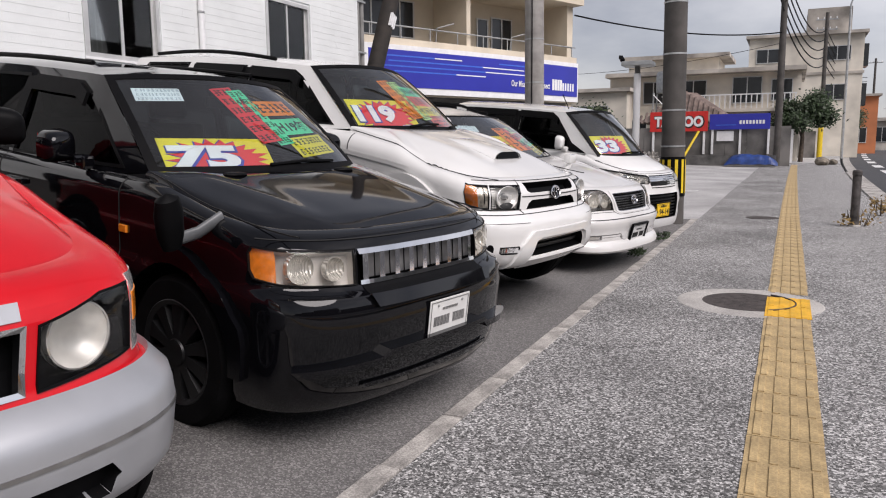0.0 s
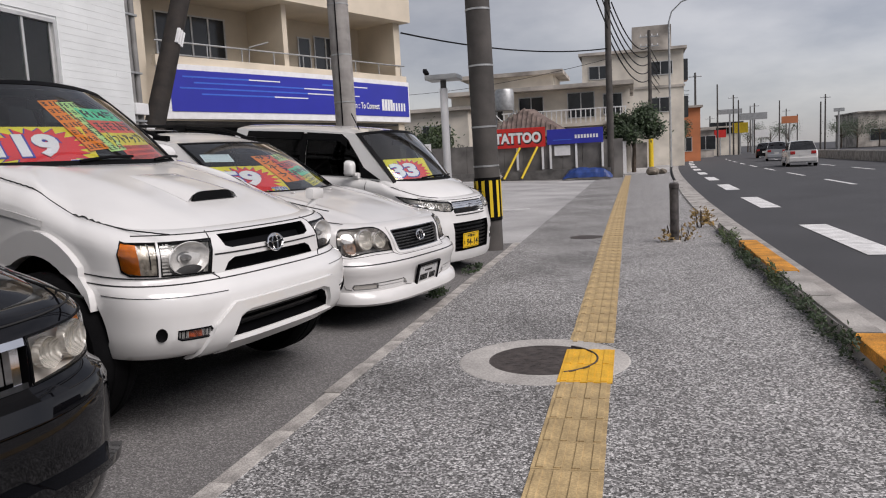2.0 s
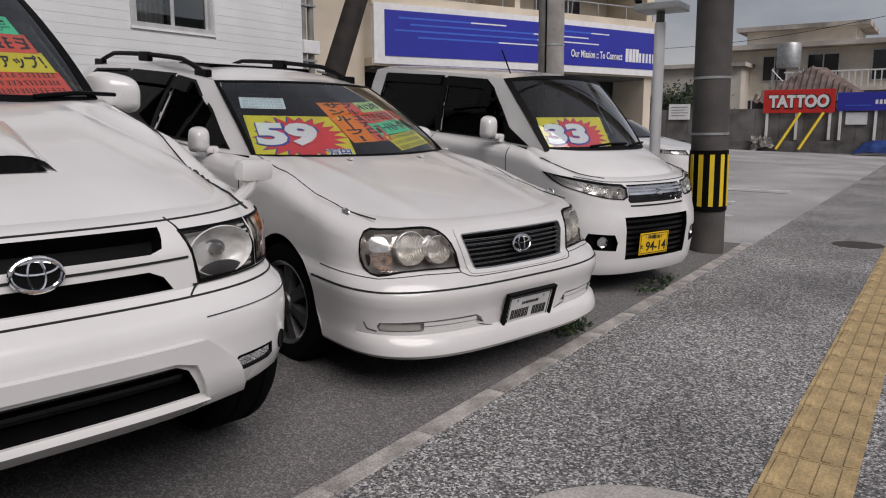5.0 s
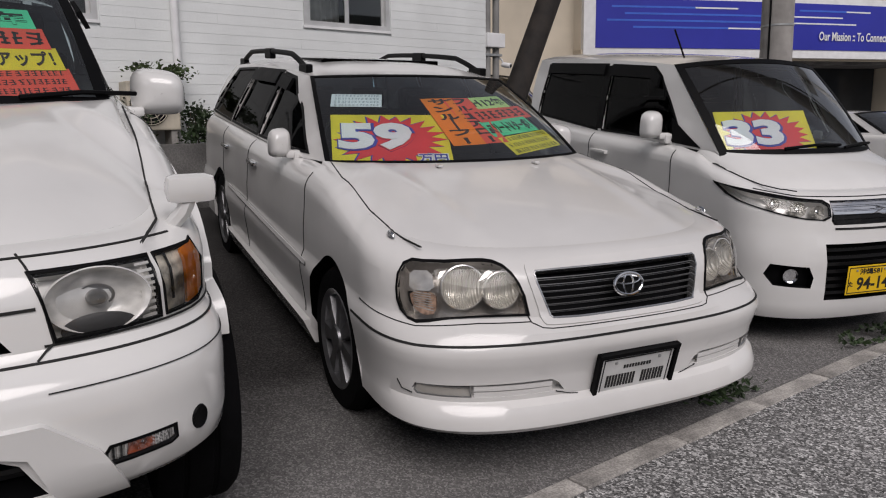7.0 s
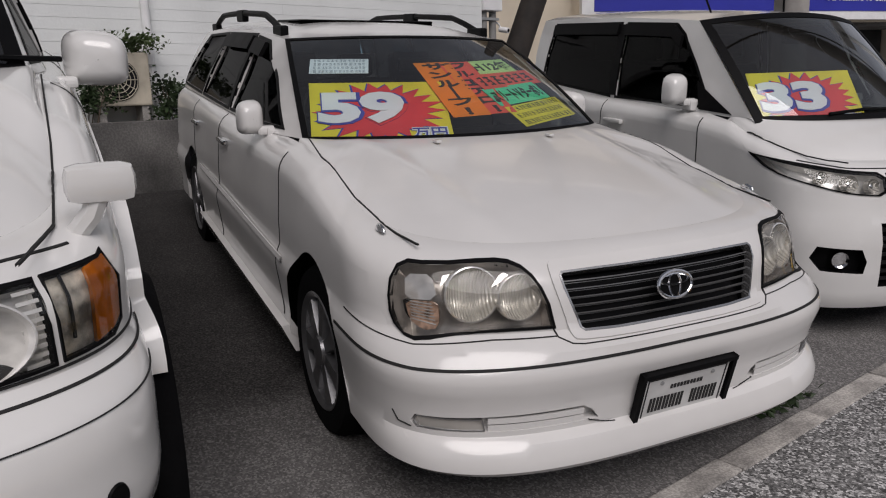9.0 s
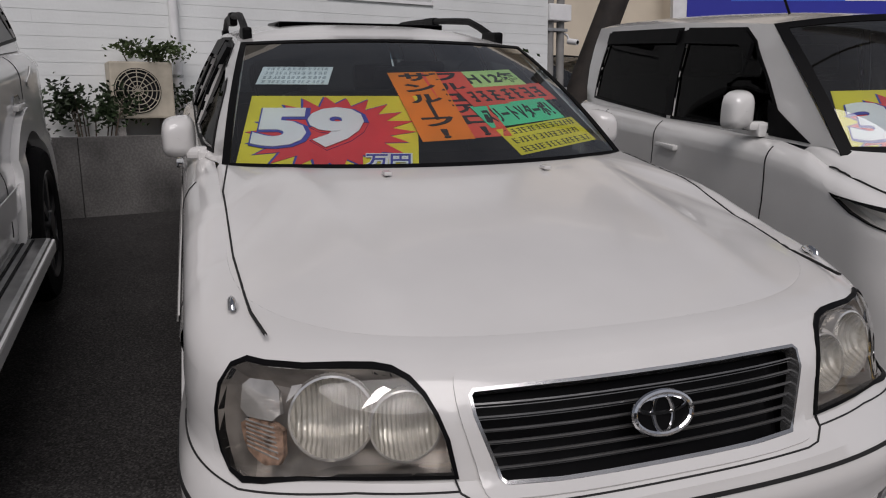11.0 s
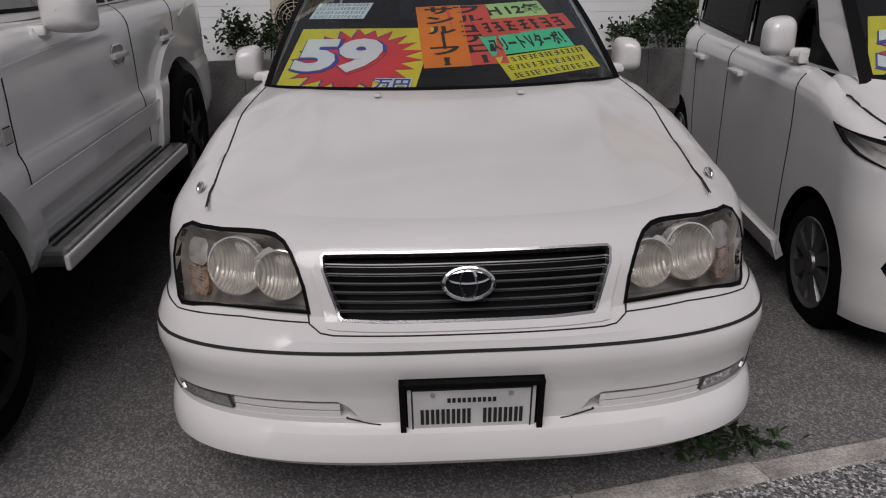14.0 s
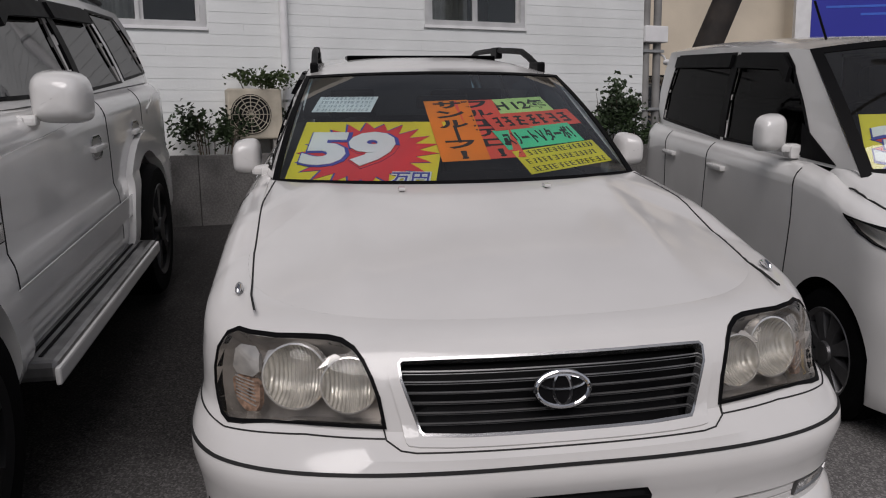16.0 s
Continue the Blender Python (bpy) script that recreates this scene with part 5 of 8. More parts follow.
# white estate car
def build_estate():
    c = Car("estate_car", "pearl white estate car with roof rails and black barred grille", car_pose(-1.342, 7.487, -12.4, 5.2),
            profile=[(0.218, -0.06, 0.82), (0.228, -0.018, 0.855), (0.248, -0.002, 0.874), (0.278, -0.004, 0.876), (0.318, -0.025, 0.874), (0.335, -0.055, 0.874), (0.42, -0.05, 0.884), (0.50, -0.03, 0.896), (0.53, -0.028, 0.898), (0.545, -0.036, 0.895),
                     (0.575, -0.045, 0.887), (0.60, -0.085, 0.876), (0.615, -0.105, 0.875), (0.70, -0.125, 0.875), (0.80, -0.165, 0.868), (0.90, -0.24, 0.86), (1.0, -0.3, 0.85)],
            top=[(0, 0.822), (0.1, 0.825), (0.3, 0.845), (0.45, 0.872), (0.6, 0.896), (0.9, 0.938), (1.45, 0.985), (2.0, 0.985), (4.4, 1.01), (4.9, 1.0)],
            sill=[(0, 0.218), (0.5, 0.22), (0.7, 0.22), (1.6, 0.2), (4.0, 0.2), (4.85, 0.25)],
            L=4.83, D=0.5, n=2.5, shoulder=(0.10, 0.10), ns=[(0.2, 3.1), (0.5, 3.0), (0.58, 2.6), (0.64, 2.5)],
            wheels=[(-0.93, 0.315, 0.355, 0.315, 0.765), (-3.71, 0.315, 0.355, 0.315, 0.765)],
            cowl=(-1.50, 0.735, 0.995, -1.30, 1.0),
            roof=dict(xr=-2.20, yr=0.605, zr=1.380, xrb=-2.04, zrb=1.400, xe=-4.45, ye=0.59, ze=1.40, arch=0.035, crown=0.062))
    A = c.A
    lamp = [(A(0.424), 0.628), (A(0.50), 0.629), (A(0.575), 0.628), (A(0.64), 0.624), (A(0.70), 0.618), (A(0.76), 0.607), (A(0.795), 0.602), (A(0.815), 0.608), (A(0.828), 0.63), (A(0.834), 0.66), (A(0.834), 0.70), (A(0.828), 0.745), (A(0.815), 0.778), (A(0.795), 0.790), (A(0.765), 0.789), (A(0.70), 0.791), (A(0.63), 0.795), (A(0.575), 0.796), (A(0.54), 0.793), (A(0.505), 0.782), (A(0.477), 0.762), (A(0.455), 0.732), (A(0.438), 0.69)]
    grille = [(A(-0.322), 0.603), (A(0.322), 0.603), (A(0.342), 0.617), (A(0.394), 0.757), (A(0.380), 0.771), (A(-0.380), 0.771), (A(-0.394), 0.757), (A(-0.342), 0.617)]
    grille = rounded(grille, 1)
    fog = [(A(0.235), 0.352), (A(0.80), 0.352), (A(0.812), 0.37), (A(0.80), 0.394), (A(0.60), 0.400), (A(0.29), 0.402), (A(0.26), 0.385)]
    mir = lambda p: [(-a, z) for a, z in p]
    c.body(PEARL, [lamp, mir(lamp), grille, fog, mir(fog)])
    c.hood_setup(0.016, ridges=((0.44, 0.53, 0.013, 0.055),), lip=0.003)
    c.hood(PEARL)
    c.lamp(lamp, [(A(0.642), 0.722, 0.078), (A(0.508), 0.713, 0.066)], bed=mat("smoky_lamp_bed", (0.50, 0.47, 0.44), 0.22, metal=0.55, vary=0.25, scale=9), lens=HAZYL, bezel=-0.007, deep=0.07, bulb=False, dome=True)
    for s in (-1, 1):
        # upright side-light bowl over an indicator bowl, and the chrome fins between the bowls
        sb = part("indicator_bowl", patch(c.surf, rounded([(s * A(0.735), 0.625), (s * A(0.775), 0.618), (s * A(0.805), 0.64), (s * A(0.812), 0.69), (s * A(0.732), 0.70)], 1), -0.022, 0.015, 0.02), mat("smoked_amber_lens", (0.46, 0.30, 0.22), 0.2, metal=0.3, vary=0.35, scale=45), c.ob, "ribbed smoky amber indicator bowl", smooth=True)
        for k in range(7):
            part("rib", strip(c.surf, [(s * A(0.742 + 0.001 * k), 0.635 + 0.009 * k), (s * A(0.80), 0.643 + 0.008 * k)], 0.003, -0.020), REFLECT, sb)
        part("side_light_bowl", patch(c.surf, rounded([(s * A(0.735), 0.703), (s * A(0.812), 0.695), (s * A(0.805), 0.772), (s * A(0.74), 0.778)], 1), -0.024, 0.012, 0.02), REFLECT, c.ob, "chromed side light bowl", smooth=True)
        part("lamp_fin", patch(c.surf, rounded([(s * A(0.59), 0.742), (s * A(0.556), 0.782), (s * A(0.525), 0.772), (s * A(0.572), 0.752)], 1), -0.016, 0.01, 0.02), REFLECT, c.ob, smooth=True)
        part("lamp_fin", patch(c.surf, [(s * A(0.715), 0.772), (s * A(0.69), 0.778), (s * A(0.722), 0.742)], -0.016, 0.01, 0.02), REFLECT, c.ob, smooth=True)
    # grille: chrome surround, deep black bed, bars in pairs
    gr = part("grille", patch(c.surf, grille, -0.05, -0.05, 0.05), BLACKT, c.ob, "black grille with chrome surround")
    part("grille_surround", frame_patch(c.surf, grille, 0.005, 0.0075, 0.03), GRCHROME, gr, smooth=True)
    for i in range(6):
        z = 0.630 + i * 0.0235
        hw = 0.341 + (z - 0.618) * 0.345
        bm = bmesh.new()
        for dz, w2, off in ((0, 0.0034, -0.004), (-0.0055, 0.0016, -0.010)):
            tmp = strip(c.surf, [(A(-hw), z + dz), (0, z + dz), (A(hw), z + dz)], w2, -0.008 + off)
            me = bpy.data.meshes.new("bar_tmp")
            tmp.to_mesh(me)
            tmp.free()
            bm.from_mesh(me)
            bpy.data.meshes.remove(me)
        part("grille_bar", bm, GRILLEB, gr)
    c.emblem(0, 0.699, 0.128, 0.081, 0.016)
    # grille shell seam and bonnet gaps
    shell = [(A(-0.352), 0.590), (A(0.352), 0.590), (A(0.372), 0.602), (A(0.423), 0.780), (A(0.408), 0.797), (A(-0.408), 0.797), (A(-0.423), 0.780), (A(-0.372), 0.602)]
    part("grille_shell", patch(c.surf, rounded(shell, 2), 0.006, 0.014, 0.04, holes=[grille]), PEARL, c.ob, "raised white grille shell", smooth=30)
    c.line([(A(0.430), 0.64), (A(0.412), 0.602), (A(0.375), 0.588), (A(0.34), 0.585), (0, 0.585)], 0.0035)
    c.line([(0, 0.551), (A(0.3), 0.549), (A(0.5), 0.546), (A(0.8), 0.538), (1.12, 0.54)], 0.009)
    c.line([(A(0.414), 0.604), (A(0.6), 0.604), (A(0.8), 0.588), (1.02, 0.60)], 0.0035)
    c.line([(A(0.182), 0.332), (A(0.21), 0.334), (A(0.235), 0.342), (A(0.27), 0.352)], 0.003)
    c.line([(A(0.81), 0.352), (A(0.84), 0.36), (A(0.85), 0.39)], 0.003)
    for s in (-1, 1):
        pts = [(-0.40, s * 0.714), (-0.52, s * 0.733), (-0.8, s * 0.748), (-1.2, s * 0.748), (-1.46, s * 0.72)]
        part("bonnet_gap", strip(c.hood_fn, pts, 0.005, 0.002), LINE, c.ob)
        # fender marker pin
        p = c.hood_fn(-0.56, s * 0.768, 0.0)
        part("fender_marker", lathe([(0.02, 0.0), (0.018, 0.012), (0.012, 0.02), (0.001, 0.026)], 12), CHROME, c.ob, "small chrome fender marker", m=Matrix.Translation(p) @ Matrix.Diagonal((1.7, 0.55, 0.8, 1)), smooth=True)
        # fog lamp and slats
        fl = [(s * A(0.605), 0.356), (s * A(0.795), 0.356), (s * A(0.805), 0.37), (s * A(0.795), 0.394), (s * A(0.615), 0.392)]
        fg = part("fog_lamp", patch(c.surf, fl, -0.012, 0.02, 0.012), mat("fog_lamp_bed", (0.52, 0.50, 0.48), 0.3, metal=0.2, vary=0.2, scale=40), c.ob, "clear rectangular fog lamp")
        for k in range(6):
            part("flute", strip(c.surf, [(s * A(0.635 + 0.027 * k), 0.360), (s * A(0.635 + 0.027 * k), 0.389)], 0.008, -0.010), REFLECT, fg)
        part("fog_lens", patch(c.surf, fl, -0.003, 0, 0.012), BRIGHTFOG, fg)
        part("fog_rim", frame_patch(c.surf, fl, 0.0025, 0.001, 0.01), SMOKE, fg)
        for za, zb in ((0.361, 0.361), (0.382, 0.383)):
            part("bumper_slat", strip(c.surf, [(s * A(0.285), za), (s * A(0.597), zb)], 0.0165, -0.003), PEARL, c.ob)
    c.opening(fog, 0.032, PEARL, "fog_recess", True)
    c.plate(0, 0.386, PLATEG, INK, [("|", 0.27, 0.05, 0, -0.02), ("|", 0.13, 0.014, 0, 0.035)], BLACKT, 0.024, tilt=7)
    front = [(-1.76, 1.02), (-2.08, 1.20), (-2.42, 1.358), (-2.68, 1.378), (-2.70, 1.015)]
    mid = [(-2.76, 1.015), (-2.74, 1.388), (-3.45, 1.39), (-3.60, 1.03)]
    rear = [(-3.67, 1.03), (-3.52, 1.39), (-4.20, 1.37), (-4.50, 1.05)]
    c.glasshouse(PEARL, [front, mid, rear], (-4.72,), visor=2, frit=0.024)
    H = c.wsH
    part("sun_band", patch(c.ws, [(-0.70, H * 0.80), (0.70, H * 0.80), (0.70, H * 0.97), (-0.70, H * 0.97)], -0.006, 0, 0.08), glass("blue_sun_band", (0.30, 0.46, 0.55), 1.1, 0.02), c.ob, "blue shade band along the top of the windscreen").visible_shadow = False
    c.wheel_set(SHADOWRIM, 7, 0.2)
    c.mirrors(-1.72, 0.805, 1.05, (0.118, 0.10, 0.15), PEARL)
    c.handles((-2.55, -3.45), 0.86, CHROME)
    X = c.AX
    c.line([(X(-1.42), 0.96), (X(-1.40), 0.8), (X(-1.38), 0.3)], 0.006)
    c.line([(X(-2.72), 0.98), (X(-2.72), 0.3)], 0.006)
    c.line([(X(-3.62), 0.98), (X(-3.55), 0.62), (X(-3.36), 0.45)], 0.006)
    c.line([(X(-1.30), 0.56), (X(-3.35), 0.60)], 0.02, name="side_moulding", material=PEARL, off=0.012)
    c.line([(X(-1.30), 0.545), (X(-3.35), 0.585)], 0.005)
    for s in (-1, 1):
        sk = [(X(-1.30, s), 0.16), (X(-3.35, s), 0.17), (X(-3.35, s), 0.30), (X(-1.30, s), 0.28)]
        part("side_skirt", patch(c.surf, sk, 0.035, 0.05, 0.08), PEARL, c.ob, "white body-kit side skirt", smooth=50)
        rail = []
        for k in range(13):
            x = -2.42 - k * 0.155
            y, z = c.roof_at(x)
            rail.append((x, s * (y - 0.035), z + 0.03 + 0.06 * min(1, math.sin(math.pi * min(1, max(0, k / 12))) * 2.2)))
        rl = part("roof_rail", tube(rail, 0.017, 8), BLACKT, c.ob, smooth=True)
        for k in (0, 6, 12):
            part("rail_foot", boxes((-0.09, -0.02, -0.05, 0.09, 0.02, 0.02), bevel=0.012), BLACKT, rl, m=Matrix.Translation(rail[k]))
    part("sunroof", boxes((-3.15, -0.40, 1.445, -2.66, 0.40, 1.479), bevel=0.008), PRIVACY, c.ob, "tinted glass sunroof with a raised deflector")
    for k in (-0.26, 0.28):
        p = c.hood_fn(-1.22, k, 0.004)
        part("washer_nozzle", boxes((-0.02, -0.012, 0, 0.02, 0.012, 0.012), bevel=0.004), PEARL, c.ob, m=Matrix.Translation(p))
    price_board(c, -0.575, 0.285, "59", 0.60, 0.43)
    notice(c, -0.74, 0.70, 0.27, 0.13, -2, WHIPAP, "white", lines=4)
    notice(c, 0.01, 0.44, 0.195, 0.44, 3, ORAPAP, "orange", "サンルーフ！", True)
    notice(c, 0.235, 0.45, 0.185, 0.43, 3, PINKPAP, "coral red", "フルエアロ！", True)
    notice(c, 0.56, 0.67, 0.30, 0.12, 6, LIMPAP, "pale lime", "Ｈ12年")
    notice(c, 0.60, 0.525, 0.46, 0.12, 6, PINKPAP, "coral red", lines=1)
    notice(c, 0.58, 0.375, 0.40, 0.135, 7, GREPAP, "green", "スリートＶターボ！")
    notice(c, 0.68, 0.20, 0.44, 0.145, 7, YELP, "yellow", lines=3)
    return c


# white off-roader
def build_offroader():
    c = Car("off_road_wagon", "white off-road wagon with bonnet scoop and wide arches", car_pose(-1.45, 5.14, -10.7, 5.7, 0.02) @ Matrix.Diagonal((1, 0.98, 1, 1)),
            profile=[(0.405, -0.18, 0.82), (0.42, -0.12, 0.845), (0.455, -0.085, 0.862), (0.52, -0.062, 0.868), (0.66, -0.058, 0.868), (0.71, -0.072, 0.866), (0.735, -0.09, 0.862), (0.755, -0.135, 0.855), (0.78, -0.155, 0.845), (0.88, -0.165, 0.845), (0.96, -0.185, 0.845), (1.1, -0.26, 0.84), (1.2, -0.3, 0.83)],
            top=[(0, 0.985), (0.12, 0.99), (0.4, 1.03), (0.9, 1.125), (1.45, 1.20), (2.0, 1.20), (4.7, 1.22)],
            sill=[(0, 0.405), (0.5, 0.41), (0.62, 0.45), (1.3, 0.42), (4.1, 0.42), (4.7, 0.45)],
            L=4.66, D=0.42, n=3.0, shoulder=(0.11, 0.11),
            wheels=[(-0.80, 0.39, 0.47, 0.39, 0.80), (-3.475, 0.39, 0.47, 0.39, 0.80)],
            cowl=(-1.50, 0.70, 1.215, -1.32, 1.23),
            roof=dict(xr=-2.08, yr=0.575, zr=1.655, xrb=-1.94, zrb=1.70, xe=-4.35, ye=0.58, ze=1.655, arch=0.03, crown=0.05))
    A = c.A
    lamp = [(A(0.472), 0.790), (A(0.717), 0.796), (A(0.712), 0.945), (A(0.437), 0.945)]
    amber = [(A(0.727), 0.797), (0.735, 0.80), (0.79, 0.82), (0.805, 0.90), (0.77, 0.955), (0.74, 0.948), (A(0.722), 0.945)]
    up = [(A(-0.36), 0.905), (A(-0.32), 0.893), (A(0.32), 0.893), (A(0.36), 0.905), (A(0.385), 0.958), (A(-0.385), 0.958)]
    lo = [(A(-0.385), 0.785), (A(0.385), 0.785), (A(0.355), 0.825), (A(0.31), 0.845), (A(-0.31), 0.845), (A(-0.355), 0.825)]
    slot = [(A(-0.42), 0.475), (A(0.42), 0.475), (A(0.37), 0.565), (A(0.33), 0.585), (A(-0.33), 0.585), (A(-0.37), 0.565)]
    mir = lambda p: [(-a, z) for a, z in p]
    fog = [(A(0.545), 0.505), (A(0.69), 0.508), (A(0.708), 0.52), (A(0.706), 0.56), (A(0.55), 0.56), (A(0.535), 0.54)]
    c.body(WHITE, [lamp, mir(lamp), amber, mir(amber), up, lo, slot, fog, mir(fog)])
    c.hood_setup(0.03, ridges=((0.40, 0.45, 0.012, 0.1),))
    c.hood(WHITE)
    c.lamp(lamp, [], bed=SILVERBED, bezel=0.006, deep=0.045)
    for s in (-1, 1):
        p = c.surf(s * A(0.575), 0.868, -0.006)
        q = Vector((1, 0.12 * s, 0.05)).to_track_quat("Z", "Y")
        dish = part("reflector", lathe([(0.018, -0.05), (0.04, -0.046), (0.07, -0.034), (0.088, -0.016), (0.096, 0.0), (0.099, -0.004)], 40, caps=(True, False)), mat("headlamp_dish", (0.84, 0.83, 0.81), 0.2, metal=0.2, vary=0.15, scale=18), c.ob, "mirrored headlamp dish with a dark lower crescent",
                    m=Matrix.Translation(p) @ q.to_matrix().to_4x4() @ Matrix.Diagonal((1.20, 0.80, 1, 1)), smooth=True)
        part("bulb_shield", lathe([(0.001, -0.008), (0.014, -0.01), (0.02, -0.02), (0.021, -0.046), (0.03, -0.047), (0.031, -0.044), (0.036, -0.044)], 20, caps=(False, False)), SMOKE, dish, smooth=True)
        # dark disc laid in as the shaded lower crescent of the dish
        part("low_shade", lathe([(0.001, 0.004), (0.04, 0.002), (0.075, -0.006)], 28), mat("dish_shade_tone", (0.06, 0.06, 0.062), 0.4, metal=0.3, vary=0.15), dish, m=pose(0, -0.085, -0.004) @ Matrix.Diagonal((0.95, 0.62, 1, 1)), smooth=True)
        for k in range(9):
            z = 0.806 + k * 0.0155
            part("lens_flute", strip(c.surf, [(s * A(0.672), z), (s * A(0.708), z)], 0.007, -0.004), SILVERBED, c.ob)
    for s in (-1, 1):
        am = [(s * a, z) for a, z in amber]
        tl = part("corner_lamp", patch(c.surf, am, -0.008, 0.02, 0.03), mat("corner_lamp_bed", (0.74, 0.68, 0.58), 0.25, metal=0.2, vary=0.35, scale=30), c.ob, "amber and clear corner indicator", smooth=True)
        part("corner_lamp_rim", frame_patch(c.surf, am, 0.006, 0.005, 0.02), BLACKT, tl)
        part("amber_lens", patch(c.surf, [(s * 0.665, 0.806), (s * 0.75, 0.815), (s * 0.787, 0.83), (s * 0.799, 0.90), (s * 0.768, 0.946), (s * 0.675, 0.938)], 0.001, 0.008, 0.03), AMBER, tl, "amber outer half", smooth=True)
        part("dark_strip", patch(c.surf, [(s * (A(0.748) + 0.004), 0.83), (s * (A(0.748) + 0.012), 0.83), (s * (A(0.748) + 0.012), 0.94), (s * (A(0.748) + 0.004), 0.94)], 0.0, 0.004, 0.03), DARKRIM, tl)
        part("corner_lens", patch(c.surf, am, 0.003, 0, 0.03), CLEARL, tl)
        fp = [(s * a, z) for a, z in fog]
        fl = part("fog_lamp", patch(c.surf, fp, -0.012, 0.02, 0.03), SILVERBED, c.ob, "bumper lamp with amber insert")
        part("fog_lens", patch(c.surf, fp, -0.004, 0, 0.04), CLEARL, fl)
        part("fog_amber", patch(c.surf, [(s * A(0.59), 0.514), (s * A(0.655), 0.515), (s * A(0.655), 0.552), (s * A(0.595), 0.552)], -0.009, 0.006, 0.03), mat("dull_amber", (0.42, 0.07, 0.015), 0.2, vary=0.4, scale=60), fl)
        part("fog_rim", frame_patch(c.surf, fp, 0.008, 0.001, 0.01), BLACKT, fl)
        for k in range(5):
            for y0 in (0.550, 0.662):
                part("flute", strip(c.surf, [(s * A(y0 + 0.009 * k), 0.512), (s * A(y0 + 0.009 * k), 0.554)], 0.004, -0.007), BLACKT if k % 2 else REFLECT, fl)
        tow = c.at_front(s * 0.765, 0.545, 0.002)
        part("bumper_hole", lathe([(0.001, 0.0), (0.026, 0.0), (0.03, 0.003), (0.033, -0.004)], 18), BLACKT, c.ob, m=tow @ Matrix.Diagonal((0.8, 1, 1, 1)), smooth=True)
        # wide arch mouldings
        for xw, zw, R, r, y in c.wheels:
            band = []
            for k in range(25):
                t = math.radians(-8 + 196 * k / 24)
                band.append((c.AX(xw + (R - 0.005) * math.cos(t), s), max(0.37, zw + (R - 0.005) * math.sin(t))))
            for k in range(25):
                t = math.radians(188 - 196 * k / 24)
                band.append((c.AX(xw + (R + 0.11) * math.cos(t), s), max(0.37, zw + (R + 0.11) * math.sin(t))))
            if xw > -1:
                band = [(math.copysign(max(1.0, abs(a)), a), z) for a, z in band]
            part("wheel_arch", patch(c.surf, band, 0.035, 0.06, 0.06), WHITE, c.ob, "wide white arch moulding", smooth=50)
        st = part("side_step", boxes((-3.0, -0.10, 0.37, -1.32, 0.12, 0.44), bevel=0.02), SMOKE, c.ob, "grooved metal side step", m=pose(0, s * 0.86, 0))
        for k in range(4):
            part("tread_groove", boxes((-2.95, -0.06 + k * 0.035, 0.435, -1.37, -0.048 + k * 0.035, 0.4435)), BLACKT, st)
        part("step_edge", boxes((-3.02, 0.11 if s > 0 else -0.115, 0.365, -1.30, 0.13 if s > 0 else -0.09, 0.425), bevel=0.01), WHITE, st)
    c.opening(up, 0.06, BLACKT, "upper_grille", label="black grille slot")
    c.opening(lo, 0.06, BLACKT, "lower_grille", label="black grille slot")
    c.opening(slot, 0.09, BLACKT, "bumper_intake", label="dark bumper opening")
    c.opening(fog, 0.03, BLACKT, "lamp_recess", True)
    c.line([(A(-0.44), 0.872), (0, 0.868), (A(0.44), 0.872)], 0.007, False)
    for z in (0.50, 0.53, 0.56):
        part("intake_bar", strip(c.surf, [(A(-0.38), z), (A(0.38), z)], 0.012, -0.05), DARKRIM, c.ob)
    lip = [(A(-0.47), 0.41), (A(0.47), 0.41), (A(0.44), 0.467), (A(-0.44), 0.467)]
    part("skid_lip", patch(c.surf, lip, 0.03, 0.05, 0.04), WHITE, c.ob, smooth=40)
    hump = [(A(-0.62), 0.385), (A(-0.47), 0.385), (A(-0.385), 0.585), (A(-0.32), 0.605), (A(0.32), 0.605), (A(0.385), 0.585), (A(0.47), 0.385), (A(0.62), 0.385), (A(0.53), 0.56), (A(0.42), 0.655), (A(-0.42), 0.655), (A(-0.53), 0.56)]
    part("bumper_guard", patch(c.surf, hump, 0.022, 0.03, 0.03), WHITE, c.ob, "moulded bumper surround", smooth=40)
    c.emblem(0, 0.882, 0.125, 0.085, 0.02)
    c.line([(A(0.43), 0.76), (A(0.47), 0.79), (A(0.44), 0.975)], 0.005)
    c.line([(A(-0.8), 0.973), (0, 0.968), (A(0.8), 0.973)], 0.006, False)
    c.line([(A(0.45), 0.787), (A(0.8), 0.79), (1.1, 0.80)], 0.005)
    c.line([(0, 0.757), (A(0.6), 0.757), (1.0, 0.76)], 0.006)
    c.line([(A(0.44), 0.71), (A(0.75), 0.712), (0.98, 0.715)], 0.003)
    for s in (-1, 1):
        part("bonnet_gap", strip(c.hood_fn, [(-0.24, s * 0.66), (-0.45, s * 0.72), (-0.9, s * 0.735), (-1.46, s * 0.735)], 0.005, 0.002), LINE, c.ob)
    # bonnet scoop
    bm = bmesh.new()
    for j in range(7):
        t = j / 6
        x = -0.56 - 0.44 * t
        for i in range(13):
            u = -1 + i / 6
            y = u * (0.20 - 0.02 * t)
            z = c.hood_z(x, y) + (0.05 * (1 - t) ** 0.7 + 0.002) * (1 - abs(u) ** 5)
            bm.verts.new((x, y, z))
    bm.verts.ensure_lookup_table()
    for j in range(6):
        for i in range(12):
            k = j * 13 + i
            bm.faces.new([bm.verts[q] for q in (k, k + 1, k + 14, k + 13)])
